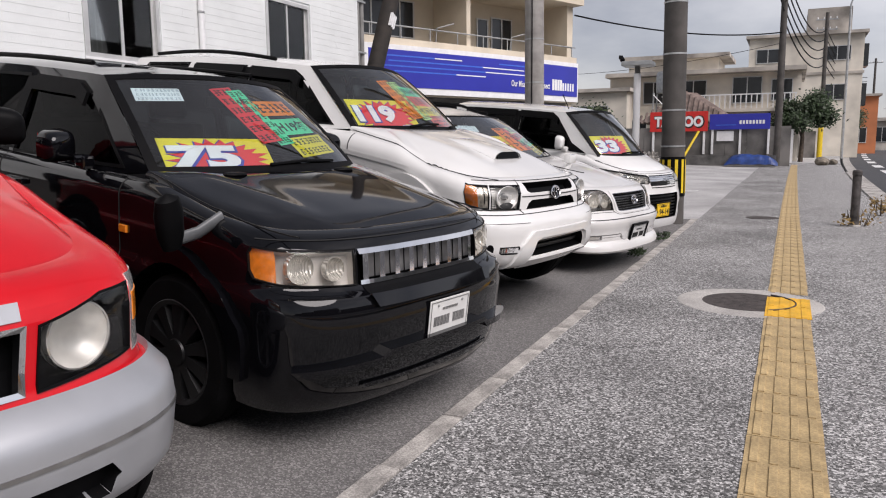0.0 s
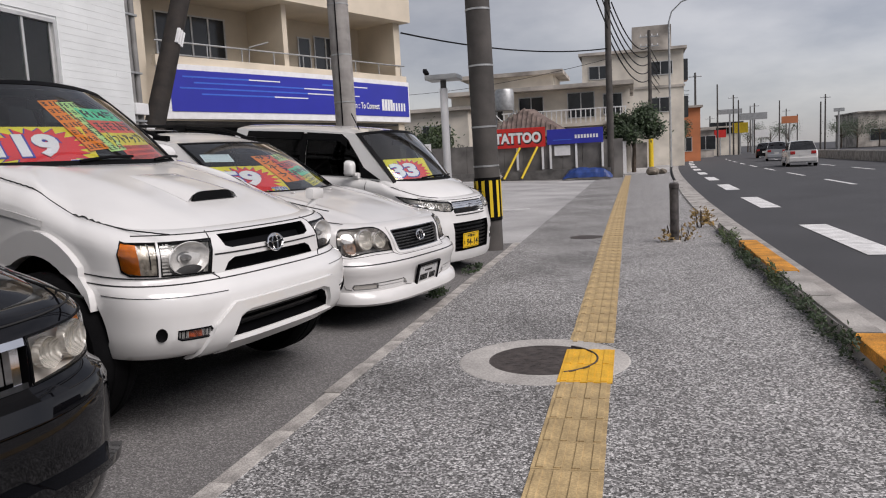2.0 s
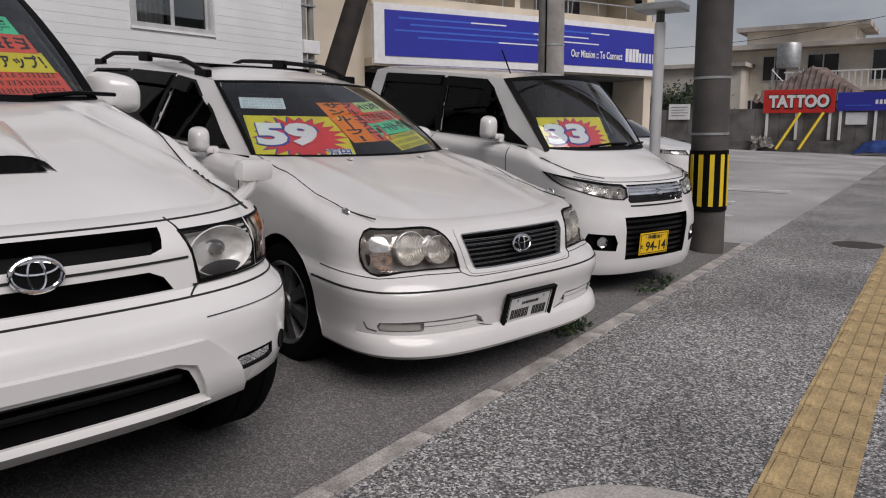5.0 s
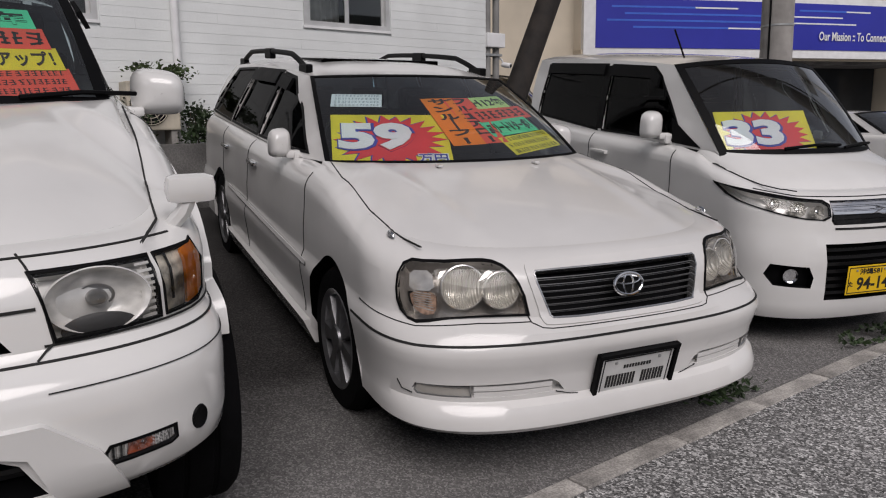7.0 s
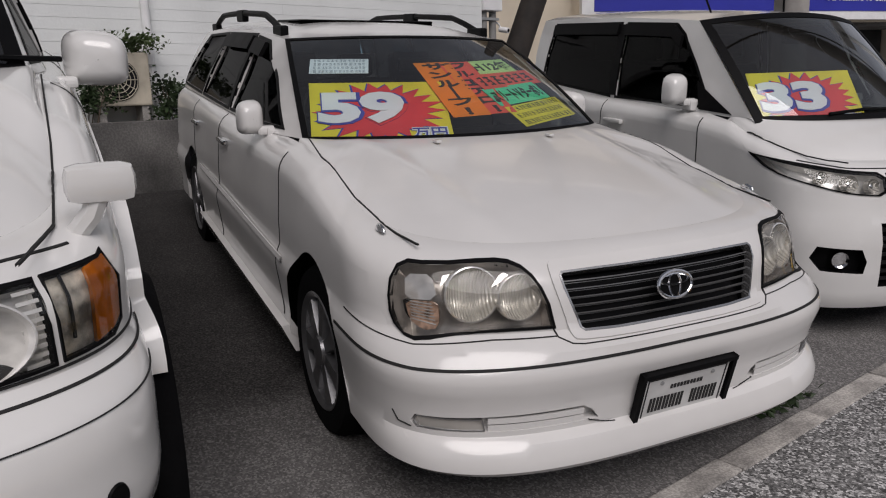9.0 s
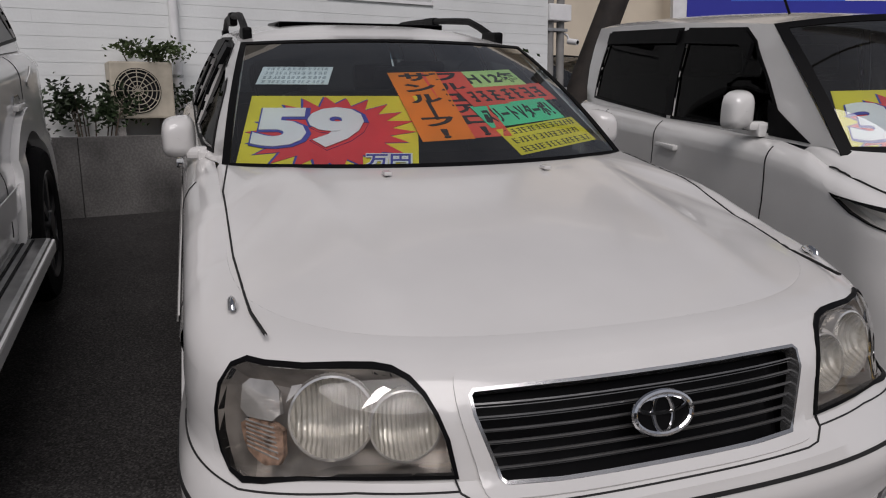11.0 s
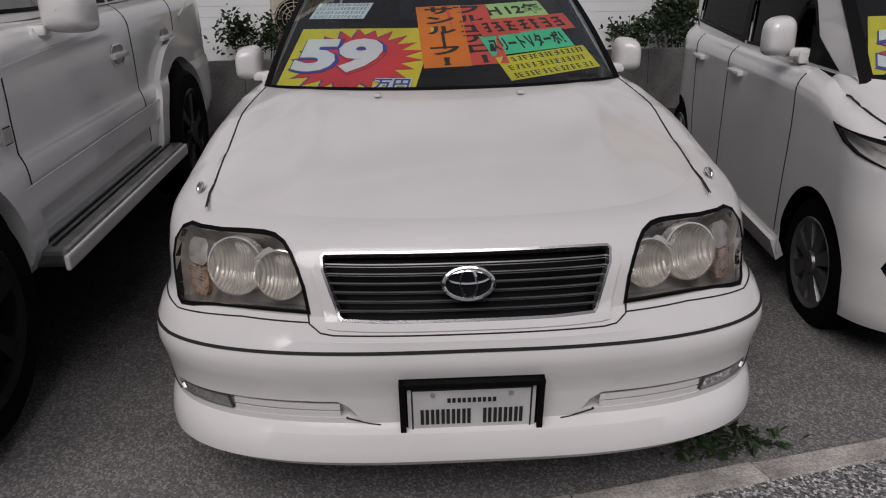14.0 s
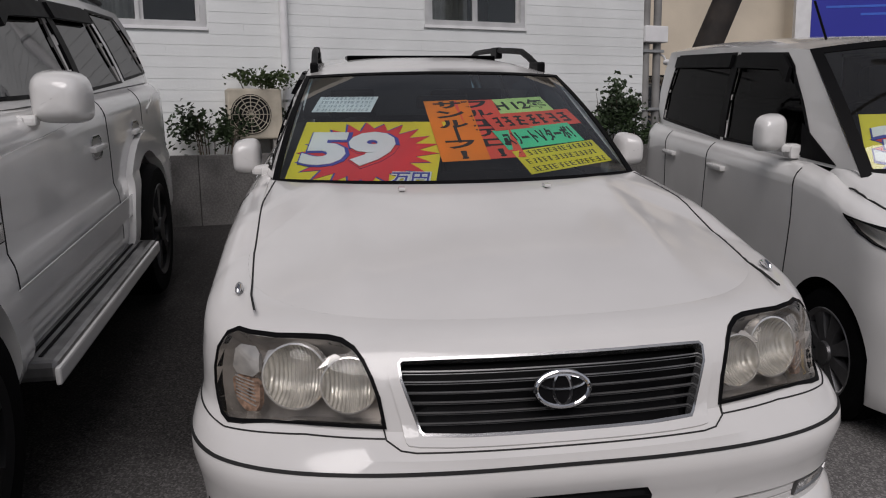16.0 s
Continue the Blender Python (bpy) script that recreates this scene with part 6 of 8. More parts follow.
    sc = part("bonnet_scoop", bm, WHITE, c.ob, "moulded bonnet scoop", smooth=True)
    bm = bmesh.new()
    for i in range(13):
        u = -1 + i / 6
        z = c.hood_z(-0.562, u * 0.17)
        a = bm.verts.new((-0.552, u * 0.17, z + 0.004))
        b = bm.verts.new((-0.564, u * 0.17, z + 0.044 * (1 - abs(u) ** 6) + 0.005))
    bm.verts.ensure_lookup_table()
    for i in range(12):
        bm.faces.new([bm.verts[q] for q in (2 * i, 2 * i + 2, 2 * i + 3, 2 * i + 1)])
    part("scoop_mouth", bm, BLACKT, sc)
    front = [(-1.72, 1.245), (-2.12, 1.56), (-2.22, 1.605), (-2.72, 1.62), (-2.74, 1.23)]
    mid = [(-2.82, 1.23), (-2.80, 1.622), (-3.45, 1.622), (-3.58, 1.25)]
    rear = [(-3.68, 1.26), (-3.56, 1.622), (-4.15, 1.605), (-4.40, 1.29)]
    c.glasshouse(WHITE, [front, mid, rear], (-4.56,), visor=2)
    # near-black rims carry the deep shade under the arches in their colour
    c.wheel_set(DARKRIM, 6, 0.24)
    c.mirrors(-1.70, 0.81, 1.24, (0.215, 0.17, 0.195), WHITE)
    c.handles((-2.55, -3.38), 0.98, PEARL)
    for x in (-2.55, -3.38):
        for s in (-1, 1):
            part("handle_frame", frame_patch(c.surf, rounded([(c.AX(x + 0.085, s), 0.93), (c.AX(x - 0.085, s), 0.93), (c.AX(x - 0.085, s), 1.035), (c.AX(x + 0.085, s), 1.035)], 1), 0.009, 0.006, 0.012), CHROME, c.ob, "chrome frame round the door handle")
            part("handle_pit", patch(c.surf, rounded([(c.AX(x + 0.075, s), 0.94), (c.AX(x - 0.075, s), 0.94), (c.AX(x - 0.075, s), 1.025), (c.AX(x + 0.075, s), 1.025)], 1), 0.002, 0.004, 0.05), SMOKE, c.ob)
    c.line([(c.AX(-0.75), 1.00), (c.AX(-1.4), 1.06), (c.AX(-2.45), 1.115)], 0.03, name="waist_crease", material=WHITE, off=0.007)
    c.line([(c.AX(-3.75), 1.06), (c.AX(-4.0), 1.13), (c.AX(-4.4), 1.15)], 0.03, name="waist_crease", material=WHITE, off=0.007)
    X = c.AX
    c.line([(X(-1.42), 1.19), (X(-1.40), 0.9), (X(-1.40), 0.5)], 0.006)
    c.line([(X(-2.78), 1.2), (X(-2.78), 0.5)], 0.006)
    c.line([(X(-3.62), 1.2), (X(-3.58), 1.0)], 0.006)
    c.line([(X(-1.28), 0.62), (X(-2.98), 0.64)], 0.10, name="door_moulding", material=WHITE, off=0.018)
    c.line([(X(-1.28), 0.565), (X(-2.98), 0.585)], 0.005)
    part("side_repeater", boxes((-0.032, -0.012, -0.032, 0.032, 0.016, 0.032), bevel=0.006), CHROME, c.ob, m=Matrix.Translation(c.surf(X(-1.33, 1), 0.86)))
    rails = [(-2.5 - 0.2 * k, 0.55, 1.70 + 0.04 * math.sin(math.pi * min(1, k / 8))) for k in range(9)]
    for s in (-1, 1):
        part("roof_rail", tube([(x, s * y, z) for x, y, z in rails], 0.016, 8), BLACKT, c.ob, smooth=True)
    # parking mirror on the kerb-side wing
    p = c.hood_fn(-0.46, 0.74, 0.0)
    fm = part("wing_mirror", boxes((-0.04, -0.065, 0.0, 0.03, 0.065, 0.075), bevel=0.026), WHITE, c.ob, "white parking mirror on a stalk", m=Matrix.Translation(p + Vector((0.02, 0.07, 0.035))), smooth=True)
    part("mirror_stalk", tube([(-0.02, -0.05, -0.06), (0, -0.02, -0.02), (0, 0, 0.03)], 0.022, 8), WHITE, fm, smooth=True)
    price_board(c, -0.50, 0.24, "119", 0.60, 0.36)
    notice(c, -0.02, 0.47, 0.15, 0.46, 8, ORAPAP, "orange", lines=7)
    notice(c, 0.20, 0.46, 0.15, 0.46, 8, LIMPAP, "pale lime", lines=7)
    notice(c, 0.50, 0.63, 0.36, 0.12, 4, GREPAP, "green", "Ｈ14年")
    notice(c, 0.53, 0.475, 0.40, 0.12, 4, PINKPAP, "coral red", lines=1)
    notice(c, 0.57, 0.325, 0.42, 0.12, 4, YELP, "yellow", "リフトアップ！")
    notice(c, 0.64, 0.17, 0.40, 0.13, 4, PINKPAP, "coral red", lines=3)
    for s in (-1, 1):
        a = c.ws(0.1 - 0.3 * s, 0.02, 0.012)
        b = c.ws(0.5 - 0.3 * s, 0.05, 0.012)
        part("wiper", tube([a, a.lerp(b, 0.5) + Vector((0.02, 0, 0.012)), b], 0.009, 6), BLACKT, c.ob)
    return c


# white kei wagon
def build_kei():
    c = Car("kei_wagon", "tall white small wagon with chrome strip grille", car_pose(-1.44, 9.76, -18.5, 4.8),
            profile=[(0.17, -0.07, 0.70), (0.185, -0.03, 0.725), (0.23, -0.01, 0.735), (0.36, 0.0, 0.738), (0.52, 0.0, 0.738), (0.60, -0.015, 0.737), (0.66, -0.035, 0.735), (0.78, -0.06, 0.733), (0.9, -0.12, 0.73), (1.0, -0.2, 0.73), (1.1, -0.24, 0.725)],
            top=[(0, 0.885), (0.1, 0.895), (0.3, 0.95), (0.62, 1.025), (1.0, 1.05), (3.4, 1.08)],
            sill=[(0, 0.17), (0.4, 0.18), (1.1, 0.2), (2.5, 0.2), (3.4, 0.25)],
            L=3.39, D=0.42, n=2.6, shoulder=(0.10, 0.09),
            wheels=[(-0.62, 0.285, 0.325, 0.285, 0.635), (-3.02, 0.285, 0.325, 0.285, 0.635)],
            cowl=(-0.70, 0.60, 1.035, -0.50, 1.05),
            roof=dict(xr=-1.25, yr=0.575, zr=1.555, xrb=-1.12, zrb=1.60, xe=-3.15, ye=0.57, ze=1.58, arch=0.02, crown=0.055))
    A = c.A
    lamp = [(A(0.335), 0.738), (A(0.50), 0.748), (A(0.62), 0.775), (0.93, 0.83), (1.05, 0.905), (1.0, 0.898), (A(0.66), 0.876), (A(0.5), 0.852), (A(0.325), 0.842)]
    lamp = rounded(lamp, 1)
    gr = [(A(-0.315), 0.715), (A(0.315), 0.715), (A(0.33), 0.738), (A(0.32), 0.842), (A(-0.32), 0.842), (A(-0.33), 0.738)]
    mouth = [(A(-0.352), 0.30), (A(0.352), 0.30), (A(0.372), 0.615), (A(-0.372), 0.615)]
    fog = [(A(0.44), 0.37), (A(0.62), 0.38), (A(0.66), 0.44), (A(0.64), 0.50), (A(0.46), 0.49), (A(0.43), 0.43)]
    mir = lambda p: [(-a, z) for a, z in p]
    c.body(WHITE, [lamp, mir(lamp), gr, mouth, fog, mir(fog)])
    c.hood_setup(0.015)
    c.hood(WHITE)
    c.lamp(lamp, [(A(0.50), 0.80, 0.040), (A(0.395), 0.79, 0.034), (A(0.61), 0.825, 0.030)], bed=SILVERBED, bezel=0.006, deep=0.05)
    g = part("grille", patch(c.surf, gr, -0.03, -0.03, 0.05), CHROME, c.ob, "chrome grille of thin strips")
    for i in range(5):
        part("grille_strip", strip(c.surf, [(A(-0.315), 0.735 + 0.0225 * i), (A(0.315), 0.735 + 0.0225 * i)], 0.015, -0.003), CHROME, g)
    part("grille_badge", tube([(0, -0.035, 0.02), (0, 0.03, 0.012), (0, -0.03, -0.012), (0, 0.035, -0.02)], 0.007, 6), CHROME, g, "chrome badge", m=Matrix.Translation(c.surf(0, 0.785, 0.006)))
    c.opening(mouth, 0.07, BLACKT, "bumper_mouth", label="black barred bumper mouth")
    for i in range(7):
        part("mouth_bar", strip(c.surf, [(A(-0.355), 0.33 + 0.042 * i), (A(0.355), 0.33 + 0.042 * i)], 0.018, -0.03), DARKRIM, c.ob)
    c.opening(fog, 0.05, BLACKT, "fog_recess", True)
    for s in (-1, 1):
        part("fog_lamp", lathe([(0.001, -0.03), (0.035, -0.02), (0.04, 0.0), (0.043, -0.02)], 20), CHROME, c.ob, m=c.at_front(s * 0.545, 0.435, -0.01), smooth=True)
        part("bonnet_gap", strip(c.hood_fn, [(-0.17, s * 0.50), (-0.3, s * 0.60), (-0.5, s * 0.63), (-0.70, s * 0.64)], 0.006, 0.002), LINE, c.ob)
    c.line([(A(-0.68), 0.89), (A(-0.5), 0.862), (0, 0.856), (A(0.5), 0.862), (A(0.68), 0.89)], 0.006, False)
    c.line([(0, 0.692), (A(0.31), 0.695)], 0.012)
    c.plate(-0.08, 0.412, PLATEY, INK, [("94-14", 0.235, 0.075, 0.025, -0.022), ("沖縄581", 0.16, 0.035, 0.0, 0.048), ("た", 0.03, 0.03, -0.135, -0.02)], None, 0.012)
    front = [(-1.10, 1.09), (-1.06, 1.12), (-1.34, 1.47), (-1.44, 1.53), (-1.95, 1.54), (-1.96, 1.08)]
    rear1 = [(-2.04, 1.08), (-2.03, 1.542), (-2.93, 1.54), (-3.03, 1.13)]
    c.glasshouse(WHITE, [front, rear1], (-3.30,), visor=2)
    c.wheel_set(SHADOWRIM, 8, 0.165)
    X = c.AX
    for s in (-1, 1):
        fn = c.side_fn(s)
        part("sail_panel", patch(fn, [(-0.86, 1.055), (-1.10, 1.065), (-1.16, 1.22), (-1.05, 1.16)], 0.006, 0.01, 0.1), BLACKT, c.ob)
    c.mirrors(-1.03, 0.685, 1.175, (0.155, 0.10, 0.18), WHITE)
    c.handles((-1.83, -2.60), 0.93, WHITE)
    c.line([(X(-0.98), 1.03), (X(-0.97), 0.8), (X(-1.0), 0.3)], 0.006)
    c.line([(X(-2.0), 1.05), (X(-2.0), 0.3)], 0.006)
    c.line([(X(-2.72), 1.06), (X(-2.66), 0.6), (X(-2.62), 0.35)], 0.006)
    for s in (-1, 1):
        part("side_skirt", patch(c.surf, [(X(-0.97, s), 0.17), (X(-2.66, s), 0.17), (X(-2.66, s), 0.28), (X(-0.97, s), 0.26)], 0.025, 0.04, 0.08), WHITE, c.ob, smooth=50)
    part("roof_aerial", tube([(-1.25, -0.5, 1.6), (-1.35, -0.52, 1.78)], 0.006, 6), BLACKT, c.ob)
    price_board(c, -0.50, 0.22, "33", 0.58, 0.38)
    for k in (-0.25, 0.2):
        a, b = c.ws(k, 0.03, 0.012), c.ws(k + 0.42, 0.05, 0.012)
        part("wiper", tube([a, a.lerp(b, 0.5) + Vector((0.02, 0, 0.012)), b], 0.009, 6), BLACKT, c.ob)
    return c


# black crossover
def build_crossover():
    c = Car("black_crossover", "glossy black crossover with amber-cornered headlamps and chrome slotted grille", car_pose(-1.426, 2.912, -11.7, 5.7, -0.010) @ Matrix.Diagonal((0.965, 0.895, 0.965, 1)),
            profile=[(0.20, -0.14, 0.80), (0.215, -0.07, 0.83), (0.28, -0.025, 0.86), (0.34, -0.015, 0.872), (0.42, -0.005, 0.876), (0.60, 0.0, 0.878), (0.68, -0.012, 0.876), (0.705, -0.03, 0.872), (0.72, -0.075, 0.866), (0.74, -0.095, 0.864), (0.86, -0.11, 0.862), (0.92, -0.13, 0.86), (1.1, -0.25, 0.855)],
            top=[(0, 0.945), (0.12, 0.95), (0.4, 0.985), (1.15, 1.06), (2.0, 1.06), (4.3, 1.08)],
            sill=[(0, 0.20), (0.5, 0.22), (0.65, 0.28), (1.3, 0.27), (3.6, 0.27), (4.3, 0.3)],
            L=4.28, D=0.42, n=3.0, shoulder=(0.085, 0.09),
            wheels=[(-0.82, 0.345, 0.40, 0.345, 0.775), (-3.52, 0.345, 0.40, 0.345, 0.775)],
            cowl=(-1.22, 0.74, 1.085, -1.05, 1.095),
            roof=dict(xr=-1.80, yr=0.62, zr=1.515, xrb=-1.66, zrb=1.55, xe=-3.95, ye=0.60, ze=1.53, arch=0.02, crown=0.05))
    A = c.A
    lamp = [(A(0.475), 0.735), (A(0.80), 0.75), (0.84, 0.765), (0.87, 0.80), (0.87, 0.87), (0.84, 0.897), (A(0.80), 0.893), (A(0.475), 0.885)]
    gr = [(A(-0.465), 0.735), (A(0.465), 0.735), (A(0.47), 0.875), (A(-0.47), 0.875)]
    mir = lambda p: [(-a, z) for a, z in p]
    c.body(BLACKP, [lamp, mir(lamp), gr])
    c.hood_setup(0.01, ridges=((0.48, 0.55, 0.009, 0.09),))
    c.hood(BLACKP)
    c.lamp(lamp, [(A(0.73), 0.817, 0.062), (A(0.58), 0.81, 0.05)], bed=mat("bright_lamp_bed", (0.75, 0.72, 0.68), 0.35, metal=0.1, vary=0.08), lens=HAZYL, bezel=0.006, deep=0.035, bulb=False,
           amber=[(A(0.812), 0.757), (0.84, 0.77), (0.865, 0.80), (0.865, 0.868), (0.84, 0.892), (A(0.812), 0.889)])
    g = part("grille", patch(c.surf, gr, -0.06, -0.06, 0.05), BLACKT, c.ob, "chrome slotted grille over black mesh")
    part("grille_top_bar", patch(c.surf, [(A(-0.46), 0.862), (A(0.46), 0.862), (A(0.465), 0.882), (A(-0.465), 0.882)], 0.006, 0.03, 0.04), CHROME, g, smooth=True)
    part("grille_foot_bar", strip(c.surf, [(A(-0.455), 0.743), (A(0.455), 0.743)], 0.018, 0.006), CHROME, g)
    for i in range(9):
        y = -0.42 + 0.105 * i
        part("grille_post", patch(c.surf, [(A(y - 0.016), 0.748), (A(y + 0.016), 0.748), (A(y + 0.016), 0.862), (A(y - 0.016), 0.862)], 0.0, 0.03, 0.04), CHROME, g)
    for i in range(8):
        y = -0.42 + 0.105 * (i + 0.5)
        part("grille_slot", patch(c.surf, [(A(y - 0.034), 0.755), (A(y + 0.034), 0.755), (A(y + 0.034), 0.855), (A(y - 0.034), 0.855)], -0.035, 0.01, 0.04), SMOKE, g)
    c.line([(A(-0.85), 0.925), (0, 0.918), (A(0.85), 0.925)], 0.006, False)
    # stepped bumper: chin bar and lower blade
    part("bumper_step", patch(c.surf, [(A(-0.44), 0.66), (A(0.44), 0.66), (A(0.47), 0.700), (A(-0.47), 0.700)], 0.026, 0.04, 0.04), BLACKP, c.ob, smooth=True)
    part("bumper_blade", patch(c.surf, [(A(-0.80), 0.40), (A(-0.42), 0.42), (A(-0.38), 0.45), (A(0.38), 0.45), (A(0.42), 0.42), (A(0.80), 0.40), (A(0.80), 0.43), (A(0.42), 0.45), (A(0.38), 0.475), (A(-0.38), 0.475), (A(-0.42), 0.45), (A(-0.80), 0.43)], 0.04, 0.045, 0.012), BLACKP, c.ob, smooth=True)
    part("lower_slot", patch(c.surf, [(A(-0.45), 0.702), (A(0.45), 0.702), (A(0.45), 0.733), (A(-0.45), 0.733)], 0.002, 0.003, 0.012), BLACKT, g)
    part("chin_blade", strip(c.surf, [(A(-0.5), 0.325), (0, 0.32), (A(0.5), 0.325)], 0.02, 0.015), BLACKP, c.ob)
    c.plate(0.075, 0.545, PLATEW, SMOKE, [("|", 0.26, 0.045, 0, -0.02), ("|", 0.13, 0.012, 0, 0.035)], None, 0.012)
    for s in (-1, 1):
        part("bonnet_gap", strip(c.hood_fn, [(-0.2, s * 0.74), (-0.4, s * 0.76), (-0.8, s * 0.76), (-1.2, s * 0.745)], 0.006, 0.002), LINE, c.ob)
        for xw, zw, R, r, y in c.wheels:
            band = [(c.AX(xw + (R - 0.005) * math.cos(t), s), zw + (R - 0.005) * math.sin(t)) for t in np.linspace(math.radians(0), math.radians(180), 21)]
            band += [(c.AX(xw + (R + 0.075) * math.cos(t), s), zw + (R + 0.075) * math.sin(t)) for t in np.linspace(math.radians(180), math.radians(0), 21)]
            band = [(math.copysign(max(0.96, abs(a)), a), z) for a, z in band]
            part("wheel_arch", patch(c.surf, band, 0.028, 0.05, 0.06), BLACKP, c.ob, "glossy black arch moulding", smooth=50)
        part("side_marker", boxes((-0.03, -0.012, -0.018, 0.03, 0.012, 0.018), bevel=0.005), AMBER, c.ob, "amber side repeater", m=Matrix.Translation(c.surf(c.AX(-1.25, s), 0.83)))
        p = c.hood_fn(-1.0, s * 0.40, 0.002)
        part("washer_nozzle", lathe([(0.07, 0.0), (0.065, 0.006), (0.05, 0.009), (0.001, 0.01)], 16), BLACKT, c.ob, m=Matrix.Translation(p) @ Matrix.Diagonal((0.6, 1, 1, 1)))
    front = [(-1.45, 1.10), (-1.85, 1.42), (-1.95, 1.465), (-2.45, 1.48), (-2.47, 1.08)]
    mid = [(-2.56, 1.08), (-2.54, 1.482), (-3.2, 1.482), (-3.32, 1.10)]
    rear = [(-3.42, 1.12), (-3.32, 1.48), (-3.78, 1.465), (-3.92, 1.16)]
    c.glasshouse(BLACKP, [front, mid, rear], (-4.15,), visor=1)
    c.wheel_set(DARKRIM, 10, 0.215)
    c.mirrors(-1.52, 0.86, 1.17, (0.19, 0.12, 0.16), BLACKP)
    c.handles((-2.3, -3.1), 0.93, BLACKP)
    X = c.AX
    c.line([(X(-1.30), 1.05), (X(-1.28), 0.7), (X(-1.30), 0.4)], 0.006)
    c.line([(X(-2.5), 1.06), (X(-2.5), 0.35)], 0.006)
    for s in (-1, 1):
        part("roof_rail", tube([(-2.0 - 0.25 * k, s * 0.56, 1.575 + 0.02 * math.sin(math.pi * k / 7)) for k in range(8)], 0.014, 8), BLACKT, c.ob)
    price_board(c, -0.50, 0.16, "75", 0.62, 0.30)
    notice(c, -0.72, 0.80, 0.26, 0.11, 0, WHIPAP, "white", lines=3)
    notice(c, 0.02, 0.58, 0.16, 0.46, 10, REDPAP, "red", lines=6)
    notice(c, 0.18, 0.56, 0.13, 0.46, 10, GREPAP, "green", lines=7)
    notice(c, 0.50, 0.68, 0.36, 0.13, 5, ORAPAP, "orange", lines=1)
    notice(c, 0.55, 0.47, 0.36, 0.13, 5, GREPAP, "green", "Ｈ19年")
    notice(c, 0.62, 0.26, 0.40, 0.15, 5, YELP, "yellow", lines=2)
    # parking mirror on the offside wing
    p = c.hood_fn(-0.62, -0.80, 0)
    fm = part("wing_mirror", lathe([(0.001, -0.12), (0.05, -0.11), (0.07, -0.05), (0.075, 0.04), (0.06, 0.10), (0.001, 0.125)], 20), BLACKT, c.ob, "black parking mirror on a short arm", m=Matrix.Translation(p + Vector((0.02, -0.27, -0.01))) @ pose(0, 0, 0, 14, 10, 0) @ Matrix.Diagonal((0.6, 0.85, 1, 1)), smooth=True)
    # arm coloured grey, with the light falling on it put into the colour
    part("mirror_arm", tube([(0.0, 0.30, -0.06), (0, 0.15, -0.09), (0, 0.0, -0.08)], 0.028, 10), mat("lit_grey_arm", (0.12, 0.125, 0.13), 0.4, vary=0.15), fm, smooth=True)
    a, b = c.ws(-0.1, 0.03, 0.012), c.ws(0.45, 0.04, 0.012)
    part("wiper", tube([a, a.lerp(b, 0.5) + Vector((0.02, 0, 0.012)), b], 0.009, 6), BLACKT, c.ob)
    return c


